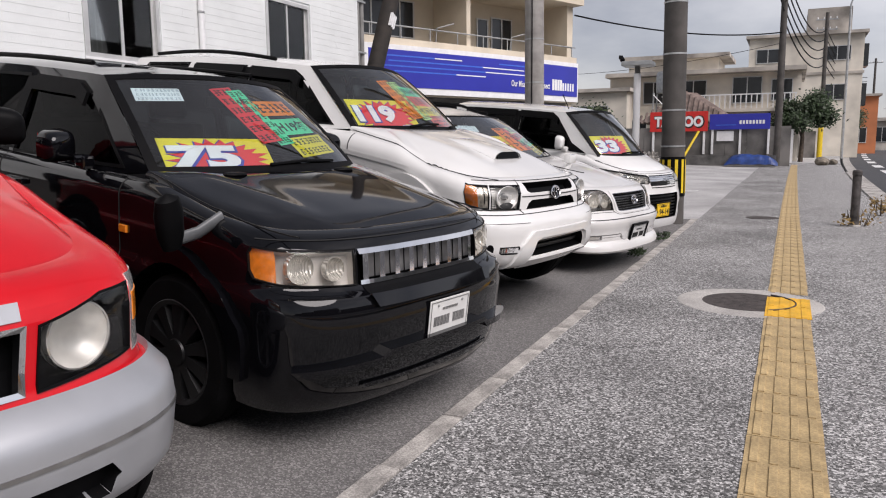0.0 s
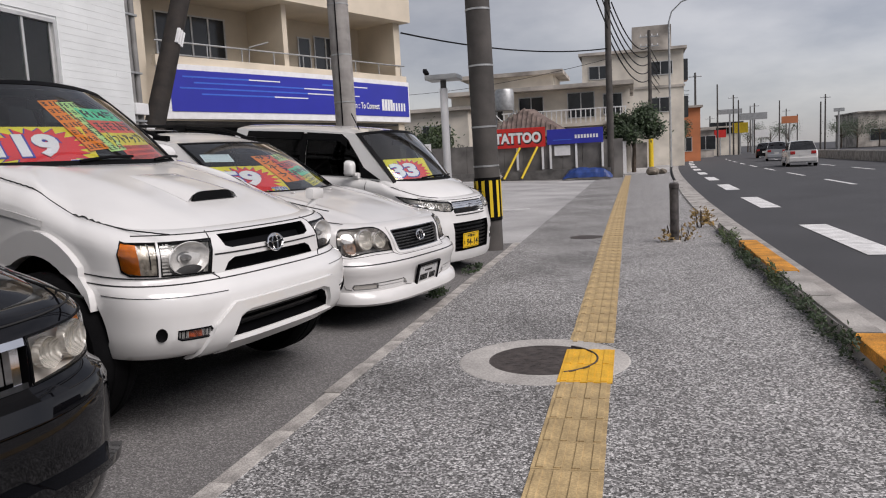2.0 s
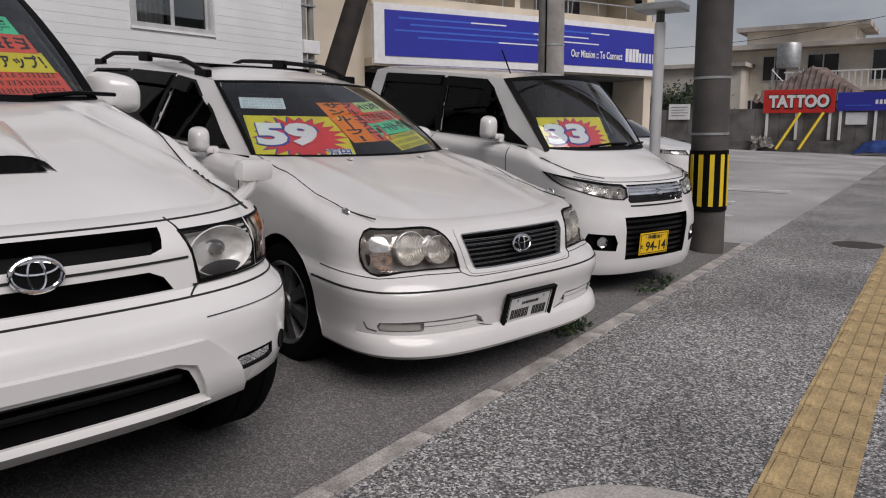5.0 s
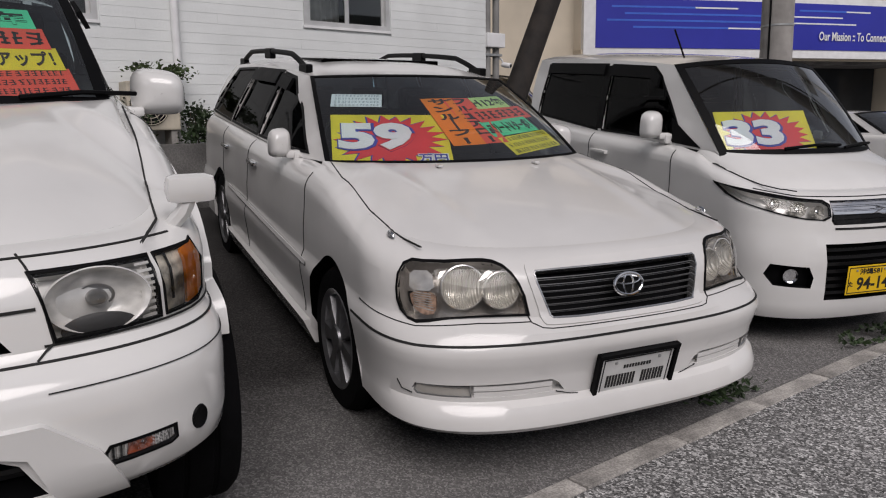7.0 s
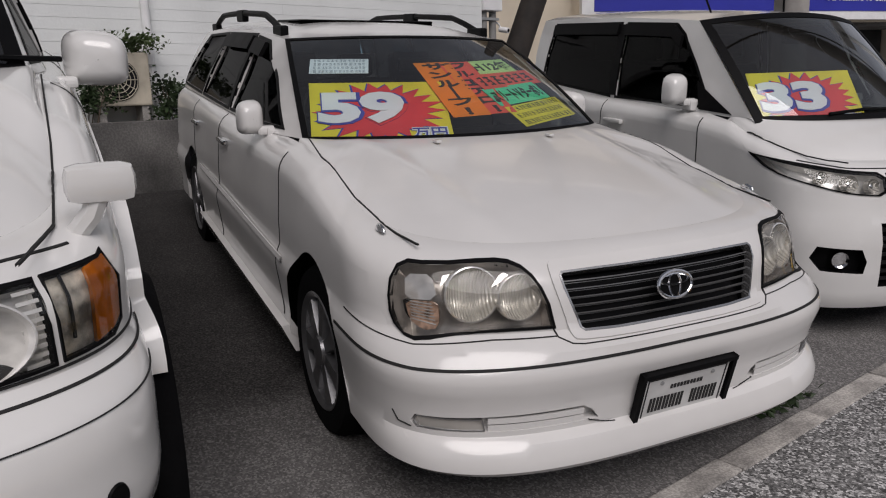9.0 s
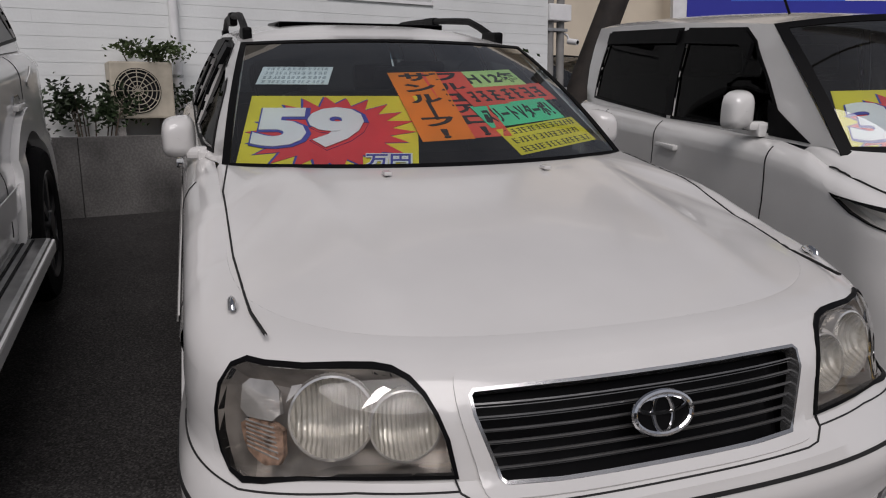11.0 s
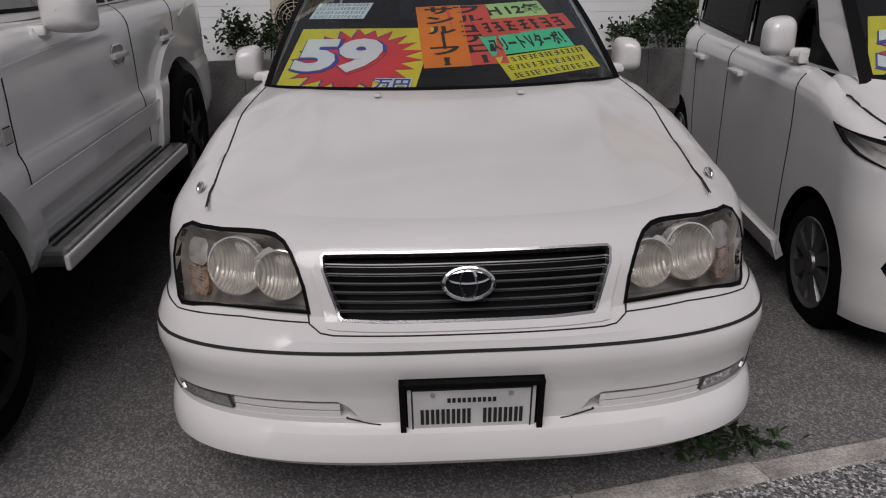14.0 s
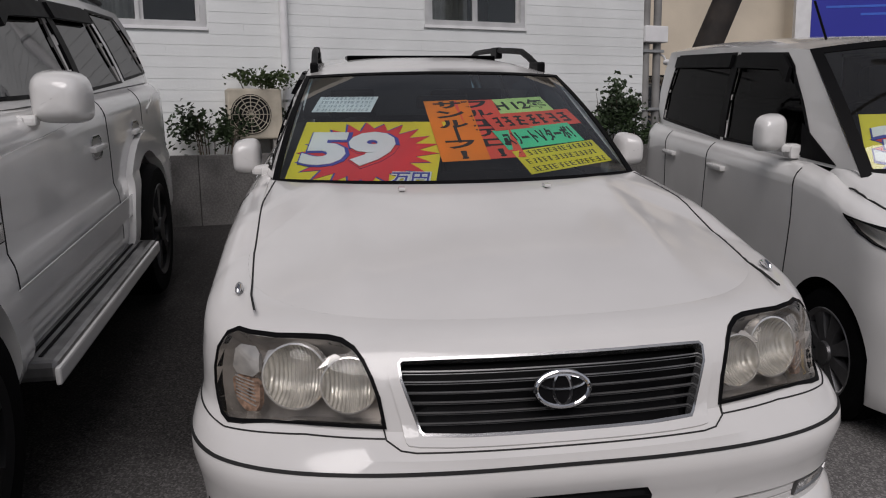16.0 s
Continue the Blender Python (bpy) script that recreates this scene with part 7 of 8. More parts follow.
# red small four-by-four
def build_red():
    c = Car("red_off_roader", "small red off-roader with round headlamps and a silver front bumper", car_pose(-1.62, 0.86, -13, 5.7, -0.03),
            profile=[(0.34, -0.12, 0.64), (0.36, -0.05, 0.67), (0.42, -0.01, 0.695), (0.55, 0.0, 0.70), (0.62, -0.02, 0.70), (0.65, -0.05, 0.695), (0.665, -0.11, 0.675), (0.70, -0.125, 0.67), (0.85, -0.135, 0.67), (0.92, -0.16, 0.67), (1.1, -0.25, 0.66)],
            top=[(0, 0.945), (0.12, 0.955), (0.4, 1.0), (1.1, 1.10), (2.0, 1.10), (3.4, 1.12)],
            sill=[(0, 0.34), (0.5, 0.36), (1.2, 0.36), (3.4, 0.4)],
            L=3.3, D=0.36, n=2.8, shoulder=(0.09, 0.10),
            wheels=[(-0.62, 0.34, 0.40, 0.34, 0.60), (-2.85, 0.34, 0.40, 0.34, 0.60)],
            cowl=(-1.12, 0.60, 1.12, -0.98, 1.13),
            roof=dict(xr=-1.55, yr=0.52, zr=1.56, xrb=-1.45, zrb=1.59, xe=-3.05, ye=0.52, ze=1.56, arch=0.02, crown=0.05))
    A = c.A
    lamp = [(A(0.29), 0.68), (A(0.60), 0.70), (A(0.615), 0.885), (A(0.50), 0.885), (A(0.31), 0.845)]
    side = [(A(0.61), 0.69), (1.06, 0.70), (1.07, 0.89), (A(0.625), 0.90)]
    gr = [(A(-0.26), 0.68), (A(0.26), 0.68), (A(0.28), 0.85), (A(-0.28), 0.85)]
    low = [(A(-0.40), 0.42), (A(0.40), 0.42), (A(0.43), 0.46), (A(0.40), 0.50), (A(-0.40), 0.50), (A(-0.43), 0.46)]
    mir = lambda p: [(-a, z) for a, z in p]
    c.body(REDP, [lamp, mir(lamp), gr, side, mir(side), low])
    c.hood_setup(0.02)
    c.hood(REDP)
    c.lamp(lamp, [(A(0.44), 0.785, 0.088)], bed=BLACKT, bezel=0.006, deep=0.05, bulb=False, bowl=SILVERBED, dome=True)
    for s in (-1, 1):
        sd = [(s * a, z) for a, z in side]
        part("corner_lamp", patch(c.surf, sd, 0.003, 0.03, 0.03), REFLECT, c.ob, "clear and amber corner lamp", smooth=True)
        part("corner_amber", patch(c.surf, [(s * A(0.63), 0.77), (s * 1.0, 0.78), (s * 1.0, 0.85), (s * A(0.63), 0.85)], 0.005, 0.01, 0.03), AMBER, c.ob)
    g = part("grille", patch(c.surf, gr, -0.06, -0.06, 0.05), BLACKT, c.ob, "black grille with chrome edge")
    part("grille_edge", frame_patch(c.surf, gr, 0.014, 0.004, 0.03), CHROME, g)
    for y in (-0.14, 0, 0.14):
        part("grille_bar", patch(c.surf, [(A(y - 0.012), 0.70), (A(y + 0.012), 0.70), (A(y + 0.012), 0.83), (A(y - 0.012), 0.83)], -0.01, 0.03, 0.04), CHROME, g)
    part("grille_cap", patch(c.surf, [(A(-0.27), 0.862), (A(0.27), 0.862), (A(0.28), 0.90), (A(-0.28), 0.90)], 0.004, 0.02, 0.04), SILVER, c.ob)
    bump = [(-1.15, 0.355), (1.15, 0.355), (1.15, 0.66), (-1.15, 0.66)]
    part("bumper", patch(c.surf, bump, 0.02, 0.05, 0.05, steps=(46, 10), holes=[low]), SILVER, c.ob, "silver painted front bumper", smooth=45)
    part("bumper_slot", patch(c.surf, low, -0.02, -0.04, 0.04), BLACKT, c.ob)
    part("bumper_groove", strip(lambda a, z, off=0.0: c.surf(a, z, off + 0.02), [(-1.1, 0.555), (0, 0.55), (1.1, 0.555)], 0.012, 0.001), SMOKE, c.ob)
    c.glasshouse(REDP, [[(-1.35, 1.15), (-1.62, 1.5), (-2.15, 1.52), (-2.17, 1.13)], [(-2.3, 1.14), (-2.28, 1.52), (-2.9, 1.5), (-3.0, 1.18)]], (-3.22,), visor=0)
    c.wheel_set(ALLOY, 6, 0.19)
    c.mirrors(-1.35, 0.68, 1.22, (0.17, 0.1, 0.15), BLACKT)
    return c


ESTATE = build_estate()
OFFROADER = build_offroader()
KEI = build_kei()
CROSSOVER = build_crossover()
REDCAR = build_red()


# ---- sign building beyond the lot ----
def facade_frame(p, q):
    d = Vector((q[0] - p[0], q[1] - p[1], 0))
    ang = math.degrees(math.atan2(d.y, d.x))
    return pose(p[0], p[1], 0, 0, 0, ang), d.length


# local axes of the facade: x along it (away from the camera), y into the building, z up
m, FL = facade_frame((-10.7, 17.95), (-7.1, 26.4))
bld = thing("apartment_building", "cream rendered apartment building with balconies over a blue fascia sign", "building", m, kind="structure")
part("wall", boxes((-3.2, 1.6, 0.3, FL - 0.2, 1.85, 9.5)), CREAM, bld)
part("end_wall", boxes((FL - 0.45, -0.02, 0.3, FL - 0.15, 1.6, 9.5), (FL - 0.2, 1.6, 0.3, FL, 9.0, 9.5)), CREAM, bld)
part("left_wall", boxes((-3.4, 0.3, 0.3, -0.25, 0.5, 9.5)), CREAM, bld)
part("balcony_slab", boxes((-0.25, -0.1, 2.62, FL + 0.02, 1.6, 2.80), (-0.3, -0.35, 5.95, FL + 0.05, 1.6, 6.1)), CREAM, bld)
part("balcony_parapet", boxes((-0.25, -0.10, 3.95, FL, 0.05, 4.2), (-0.3, -0.35, 6.1, FL + 0.05, -0.2, 7.0)), CREAM, bld)
part("partition_wall", boxes((3.95, 0.05, 4.2, 4.12, 1.6, 5.95)), CREAM, bld)
part("roof", boxes((-3.5, -0.3, 9.5, FL + 0.2, 9.0, 9.8)), CREAM2, bld)
for x0, x1, z0, z1, n in ((0.9, 3.1, 4.55, 5.6, 4), (4.6, 5.3, 2.9, 5.2, 1), (6.6, 7.6, 4.3, 5.5, 2), (-2.6, -0.6, 4.3, 6.4, 2), (5.9, 6.4, 4.4, 5.4, 1)):
    yy = 1.6 if x0 > -0.5 else 0.3
    w = part("window", boxes((x0, yy - 0.03, z0, x1, yy + 0.02, z1)), DARKWIN, bld, "dark aluminium sliding window")
    its = [(x0 - 0.04, yy - 0.05, z0 - 0.04, x1 + 0.04, yy - 0.02, z0), (x0 - 0.04, yy - 0.05, z1, x1 + 0.04, yy - 0.02, z1 + 0.04)]
    its += [(x0 + (x1 - x0) * k / n - 0.025, yy - 0.05, z0, x0 + (x1 - x0) * k / n + 0.025, yy - 0.028, z1) for k in range(n + 1)]
    part("window_frame", boxes(*its), ALU, w)
rl = part("railing", tube([(-0.2, -0.03, 4.55), (FL, -0.03, 4.55)], 0.022, 8), STEEL, bld, "thin steel balcony rail")
tube_b = bmesh.new()
for k in range(9):
    tube([(0.2 + (FL - 0.4) * k / 8, -0.03, 4.2), (0.2 + (FL - 0.4) * k / 8, -0.03, 4.55)], 0.018, 6, tube_b)
part("rail_post", tube_b, STEEL, rl)
part("shop_front", boxes((-0.2, 1.2, 0.3, FL - 0.5, 1.5, 2.62)), DARKWIN, bld, "dark recessed shop front")
# underside board in a darker concrete than the cream slab
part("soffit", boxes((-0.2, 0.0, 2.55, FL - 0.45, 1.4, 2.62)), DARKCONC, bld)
for k in (2.6, 5.8):
    part("rail_bracket", tube([(k, -0.05, 4.2), (k, -0.1, 4.6), (k + 0.5, -0.3, 4.75)], 0.02, 6), STEEL, bld)
# fascia sign, bowed outwards towards its far end
sg = thing("fascia_sign", "long blue fascia sign with pale stripes and white lettering", "sign", m)
def bow(x):
    return -0.14 - 0.5 * math.sin(math.pi * min(1, max(0, x / FL))) * 0.35
def bowed(x0, x1, z0, z1, d0, d1, n=24):
    bm = bmesh.new()
    pr = None
    for i in range(n + 1):
        x = x0 + (x1 - x0) * i / n
        y = bow(x)
        cur = [bm.verts.new((x, y - d1, z0)), bm.verts.new((x, y - d1, z1)), bm.verts.new((x, y - d0, z1)), bm.verts.new((x, y - d0, z0))]
        if pr:
            for k in range(4):
                bm.faces.new((pr[k], pr[(k + 1) % 4], cur[(k + 1) % 4], cur[k]))
        else:
            bm.faces.new(cur)
        pr = cur
    bm.faces.new(pr)
    return bm
part("sign_box", bowed(-0.22, FL + 0.05, 2.66, 4.0, -0.12, 0.0), SIGNW, sg, "white sign casing")
part("sign_face", bowed(0.05, FL - 0.02, 2.84, 3.86, 0.0, 0.015), SIGNB, sg)
for i, (a, b) in enumerate(((0.4, 3.4), (0.7, 6.2), (0.3, 6.6), (0.9, 4.4), (5.0, 7.0))):
    part("stripe", bowed(a, b, 3.68 - 0.14 * (i % 4), 3.72 - 0.14 * (i % 4), 0.015, 0.019), SIGNB2, sg)
    part("stripe_end", bowed(b - (b - a) * 0.35, b, 3.685 - 0.14 * (i % 4), 3.715 - 0.14 * (i % 4), 0.019, 0.022), SIGNW, sg)
text_mesh("Our Mission :: To Connect", 0.2, pose(6.55, bow(6.55) - 0.03, 3.15, 90, 0, 2.5), SIGNW, sg, fit=(2.0, 0.2), bold=0.004)
for i in range(9):
    x = 7.7 + i * 0.145
    hgt = 0.36 if i < 4 else 0.26
    part("logo_bar", bowed(x, x + (0.12 if i < 4 else 0.085), 3.02, 3.02 + hgt, 0.016, 0.022, 2), SIGNW, sg)

# leaning timber brace, white lamp mast
br = thing("timber_post", "dark creosoted leaning timber post with white painted marks", "post", pose(-7.8, 12.4, 0.45, -26, 0, 0))
part("shaft", tube([(0, 0, 0), (0, 0, 8.5)], [0.18, 0.16], 14), WOODP, br, smooth=True)
for k in range(3):
    part("painted_mark", boxes((0.1, -0.1 + 0.07 * k, 3.55, 0.19, -0.06 + 0.07 * k, 3.85)), SIGNW, br)
wm = thing("lamp_mast", "white steel mast with a flat floodlight head and camera", "lamp", pose(-2.22, 12.0, 0.0))
part("mast", tube([(0, 0, 0), (0, 0, 2.3)], 0.055, 14), SIGNW, wm, smooth=True)
part("neck", tube([(0, 0, 2.28), (0, 0, 2.42)], 0.042, 12), DARKCONC, wm)
part("head", boxes((-0.22, -0.2, 2.41, 0.24, 0.2, 2.48), bevel=0.015), STEEL, wm, "flat grey lamp head")
part("camera_body", boxes((-0.03, -0.03, 0, 0.03, 0.12, 0.05), bevel=0.01), BLACKT, wm, m=pose(-0.24, 0, 2.5, 30, 0, 30))

# second car lot: van and white saloon half hidden
def simple_car(x, y, heading, label, paint, L=4.2, W=0.82, H=1.4, name="parked_car", hood=1.0, tail=False, zz=None, van=False):
    c = Car(name, label, pose(x, y, ramp(x) * 0.3 if zz is None else zz, 0, 0, heading),
            profile=[(0.2, -0.06, W - 0.04), (0.24, -0.01, W), (0.5, 0.0, W), (0.6, -0.02, W), (0.8, -0.08, W - 0.01), (1.1, -0.2, W - 0.02)],
            top=[(0, 0.70 if not van else 1.0), (0.1, 0.72 if not van else 1.02), (hood, 0.92 if not van else 1.08), (L, 0.95 if not van else 1.1)],
            sill=[(0, 0.2), (L, 0.22)], L=L, D=0.45, n=2.6, shoulder=(0.09, 0.09),
            wheels=[(-0.8, 0.3, 0.34, 0.3, W - 0.1), (-L + 0.85, 0.3, 0.34, 0.3, W - 0.1)],
            cowl=(-hood - 0.1, W - 0.12, 0.92 if not van else 1.09, -hood + 0.12, 0.93 if not van else 1.1),
            roof=dict(xr=-hood - 0.75 if not van else -hood - 0.45, yr=W - 0.22, zr=H - 0.06, xrb=-hood - 0.6 if not van else -hood - 0.35, zrb=H - 0.02, xe=-L + (0.9 if not van else 0.15), ye=W - 0.24, ze=H - 0.08, arch=0.03, crown=0.04))
    A = c.A
    lamp = [(A(W * 0.55), 0.58), (A(W * 0.9), 0.6), (1.02, 0.63), (1.0, 0.70), (A(W * 0.6), 0.68)]
    c.body(paint, [lamp, [(-a, z) for a, z in lamp]])
    c.hood_setup(0.01)
    c.hood(paint)
    c.lamp(lamp, [], bed=REFLECT, bezel=0.006, deep=0.04)
    zb, xr, xe = (0.97 if not van else 1.14), c.roof["xr"], c.roof["xe"]
    a, b = -hood - 0.35, -L + (0.55 if not van else 0.35)
    mid = (xr + xe) / 2
    c.glasshouse(paint, [[(a - 0.05, zb), (xr - 0.08, H - 0.13), (mid + 0.04, H - 0.11), (mid + 0.04, zb)], [(mid - 0.04, zb), (mid - 0.04, H - 0.11), (xe + 0.1, H - 0.15), (b + 0.15, zb)]], (-L + 0.3 if not van else -L + 0.08,), visor=0)
    c.wheel_set(ALLOY, 6, 0.17)
    part("grille", patch(c.surf, [(A(-W * 0.4), 0.58), (A(W * 0.4), 0.58), (A(W * 0.4), 0.66), (A(-W * 0.4), 0.66)], 0.004, 0.01, 0.05), BLACKT, c.ob)
    if tail:
        for s in (-1, 1):
            part("tail_lamp", boxes((-L - 0.02, s * (W - 0.28) - 0.13, 0.72, -L + 0.1, s * (W - 0.28) + 0.13, 0.9), bevel=0.02), REDLENS, c.ob, "red tail lamp")
        part("number_plate", boxes((-L - 0.03, -0.165, 0.55, -L, 0.165, 0.72)), PLATEW, c.ob)
        part("rear_bumper", boxes((-L - 0.08, -W + 0.08, 0.3, -L + 0.2, W - 0.08, 0.55), bevel=0.04), paint, c.ob)
    return c


simple_car(-7.7, 13.6, -10, "black saloon parked behind the small wagon", BLACKP, L=4.2, H=1.5, hood=1.0, zz=0.6)
simple_car(-3.9, 20.0, -8, "white saloon parked on the next lot", WHITE, L=4.3, H=1.36, hood=1.2)
simple_car(-5.4, 17.3, -8, "white box-bodied small van on the next lot", WHITE, L=3.4, W=0.73, H=1.85, hood=0.55, van=True, name="parked_van")
simple_car(10.3, 52.0, 84, "white estate car driving away on the road, red tail lamps", WHITE, L=4.4, H=1.5, hood=1.0, tail=True, name="road_car", zz=-0.1)
simple_car(12.4, 70.0, 80, "silver compact car driving away on the road", SILVER, L=4.0, H=1.55, hood=0.9, tail=True, name="road_car", zz=-0.1)
simple_car(14.2, 86.0, 78, "dark hatchback driving away on the road", BLACKP, L=4.0, H=1.55, hood=0.9, tail=True, name="road_car", zz=-0.1)


# ---- wall with boards at the far end of the forecourt ----
TY = 40.0
bw = thing("block_wall", "grey weathered block wall at the end of the forecourt", "wall", kind="structure")
for i in range(22):
    part("panel", boxes((-22 + i, TY + 0.1, 0.0, -21.01 + i, TY + 0.3, 1.95), bevel=0.006), GREYW, bw)
part("low_kerb", boxes((-16, TY - 0.7, 0.1, -0.6, TY - 0.45, 0.55)), DARKCONC, bw)
ts = thing("tattoo_sign", "red signboard with white block letters TATTOO", "sign", pose(-5.25, TY - 0.1, 2.25, 90, 0, 0))
part("board", boxes((-1.42, -0.5, -0.03, 1.42, 0.5, 0.0), bevel=0.01), SIGNR, ts)
text_mesh("TATTOO", 0.6, pose(0.02, -0.02, 0.004) @ Matrix.Shear("XZ", 4, (0, 0)), INK, ts, name="letter_edge", fit=(2.5, 0.66), bold=0.05)
text_mesh("TATTOO", 0.6, pose(0, 0, 0.012), SIGNW, ts, name="letters", fit=(2.4, 0.55), bold=0.03)
bs = thing("blue_board", "blue signboard with small white lettering", "sign", pose(-2.35, TY - 0.1, 2.2, 90, 0, 0))
part("board", boxes((-1.40, -0.38, -0.03, 1.40, 0.38, 0.0), bevel=0.01), SIGNB, bs)
for i in range(8):
    part("logo_bar", boxes((0.0 + i * 0.15, -0.12, 0.0, 0.1 + i * 0.15, 0.06, 0.006)), SIGNW, bs)
part("stripe", boxes((-1.1, -0.18, 0.0, -0.15, -0.14, 0.006)), SIGNB2, bs)
fp = thing("fence_post", "white posts carrying the signboards", "post")
for x in (-6.5, -5.3, -4.0, -3.6, -2.3, -1.0):
    part("post", boxes((x - 0.05, TY - 0.05, 0.6, x + 0.05, TY + 0.08, 1.9)), SIGNW, fp)
nb = thing("notice_board", "small white notice board on the wall", "sign", pose(-3.0, TY + 0.04, 1.5, 90, 0, 0))
part("board", boxes((-0.4, -0.25, 0, 0.4, 0.25, 0.04)), SIGNW, nb)
nb = thing("notice_board", "pale grey notice board on the wall beside the mast", "sign", pose(-10.4, TY + 0.04, 1.85, 90, 0, 0))
part("board", boxes((-0.5, -0.36, 0, 0.5, 0.36, 0.04), bevel=0.008), SIGNW, nb)
for k in range(4):
    part("print_line", boxes((-0.38, 0.2 - 0.13 * k, 0.04, 0.38 - 0.1 * (k % 2), 0.235 - 0.13 * k, 0.043)), SMOKE, nb)
leaf_clump("hedge", "dark green clipped hedge behind the block wall", "hedge", (-11.0, TY + 0.9, 0.0), (4.6, 0.8, 2.75), 2600, LEAFD, 0.16, stems=False, seed=51)
pl = thing("timber_prop", "two yellow leaning timber props", "prop")
for x in (-5.9, -5.0):
    part("prop", tube([(x, TY - 0.9, 0.2), (x + 0.75, TY - 0.1, 1.75)], 0.06, 8), YSTRIPE, pl)
rb = leaf_clump("rubble", "pale bagged rubble at the wall foot", "rubble", (-6.6, TY - 0.9, 0.2), (0.8, 0.5, 0.45), 120, CONC, 0.3, stems=False, seed=50)
tp = thing("tarpaulin", "crumpled blue tarpaulin over a low heap", "tarpaulin", pose(-1.7, TY - 1.0, 0.05))
bm = bmesh.new()
g = []
for j in range(13):
    row = []
    for i in range(25):
        x, y = -1.2 + 0.1 * i, -0.5 + 0.08 * j
        hh = 0.55 * (1 - (abs(x) / 1.25) ** 4) * (1 - (abs(y) / 0.52) ** 4)
        row.append(bm.verts.new((x, y, max(0.02, hh) + 0.08 * noise.noise(Vector((x * 3, y * 3, 1))))))
    g.append(row)
for a, b in zip(g, g[1:]):
    for i in range(24):
        bm.faces.new((a[i], a[i + 1], b[i + 1], b[i]))
part("sheet", bm, TARP, tp)


# ---- far houses, poles, trees ----
def block(name, label, x0, y0, x1, y1, z1, material, wins=(), group="", parts=()):
    """A flat-roofed concrete house; wins: (x0, z0, x1, z1) on the face towards the camera."""
    e = thing(name, label, "house", pose(x0, y0, 0), group, "structure")
    W, Dp = x1 - x0, y1 - y0
    part("wall", boxes((0, 0, -0.1, W, Dp, z1)), material, e)
    part("roof", boxes((-0.25, -0.4, z1, W + 0.25, Dp, z1 + 0.22)), STAIN, e)
    for a, za, b, zb in wins:
        w = part("window", boxes((a, -0.02, za, b, 0.05, zb)), DARKWIN, e)
        part("frame", boxes((a - 0.05, -0.07, za - 0.06, b + 0.05, -0.02, za), (a - 0.05, -0.07, zb, b + 0.05, -0.02, zb + 0.06), (a - 0.05, -0.07, za, a, -0.02, zb), (b, -0.07, za, b + 0.05, -0.02, zb), ((a + b) / 2 - 0.03, -0.06, za, (a + b) / 2 + 0.03, -0.02, zb)), ALU, w)
    for it in parts:
        part(it[0], boxes(it[1]), it[2], e)
    return e


h1 = block("concrete_house", "two-storey weathered cream house with a long balcony", -11, 50, 0.4, 60, 5.4, CREAM2,
           ((4.5, 3.7, 6.0, 5.0), (7.6, 3.6, 9.2, 5.1), (9.8, 3.7, 10.9, 4.9), (2.2, 3.7, 3.4, 5.0), (1.0, 1.4, 2.4, 2.6)),
           parts=(("balcony", (3.5, -1.1, 3.0, 11.2, 0, 3.2), CREAM2), ("eave", (0, -1.2, 5.35, 11.6, 0, 5.6), STAIN), ("roof_room", (0.8, 2, 5.6, 6.5, 7, 6.6), CREAM2), ("room_roof", (0.3, 1.4, 6.6, 7.2, 7.4, 6.85), STAIN)))
rl2 = part("balcony_rail", boxes(*[(3.6 + 0.3 * k, -1.08, 3.2, 3.66 + 0.3 * k, -1.03, 4.0) for k in range(26)], (3.5, -1.09, 4.0, 11.2, -1.02, 4.07)), SIGNW, h1)
block("concrete_house", "low cream house with a flat stained roof", -17, 48, -9.5, 56, 4.4, CREAM2, ((1.0, 2.4, 2.4, 3.6), (4.5, 2.3, 6.3, 3.5)))
block("concrete_house", "four-storey cream tower house with rooftop room", -3.4, 66, 4.7, 78, 9.3, CREAM2, ((0.6, 7.4, 2.2, 8.4), (5.4, 7.4, 7.2, 8.4), (0.5, 4.6, 2.0, 5.7), (5.4, 4.4, 7.0, 5.5)),
      parts=(("roof_room", (4.1, 0.5, 9.5, 7.2, 5, 11.4), STAIN), ("oriel", (8.1, 1, 6.9, 8.5, 3, 8.6), DARKWIN), ("oriel", (8.1, 1, 3.9, 8.5, 3, 5.6), DARKWIN), ("stair_band", (-0.1, -0.1, 6.3, 8.2, 0, 6.5), STAIN)))
block("shop_house", "orange rendered low shop house", 4.9, 85, 7.6, 97, 5.5, ORANGE, ((0.6, 1, 1.8, 2.4),))
block("shop_house", "pale low shop with a shaded front", 2.4, 80, 5.4, 88, 3.4, CREAM2, ((0.4, 0.4, 2.4, 2.4),))
block("shop_house", "grey distant shop building", 8.2, 110, 11.5, 122, 3.6, STAIN, ((1, 1, 3.5, 2.8),))
block("shop_house", "pale distant shop building", 11.5, 126, 17, 140, 4.2, CREAM2, ((1, 3.2, 6, 5),))
block("shop_house", "distant grey building across the road", 40, 150, 60, 165, 6.0, STAIN, ((2, 1, 8, 3), (10, 1, 17, 3)))
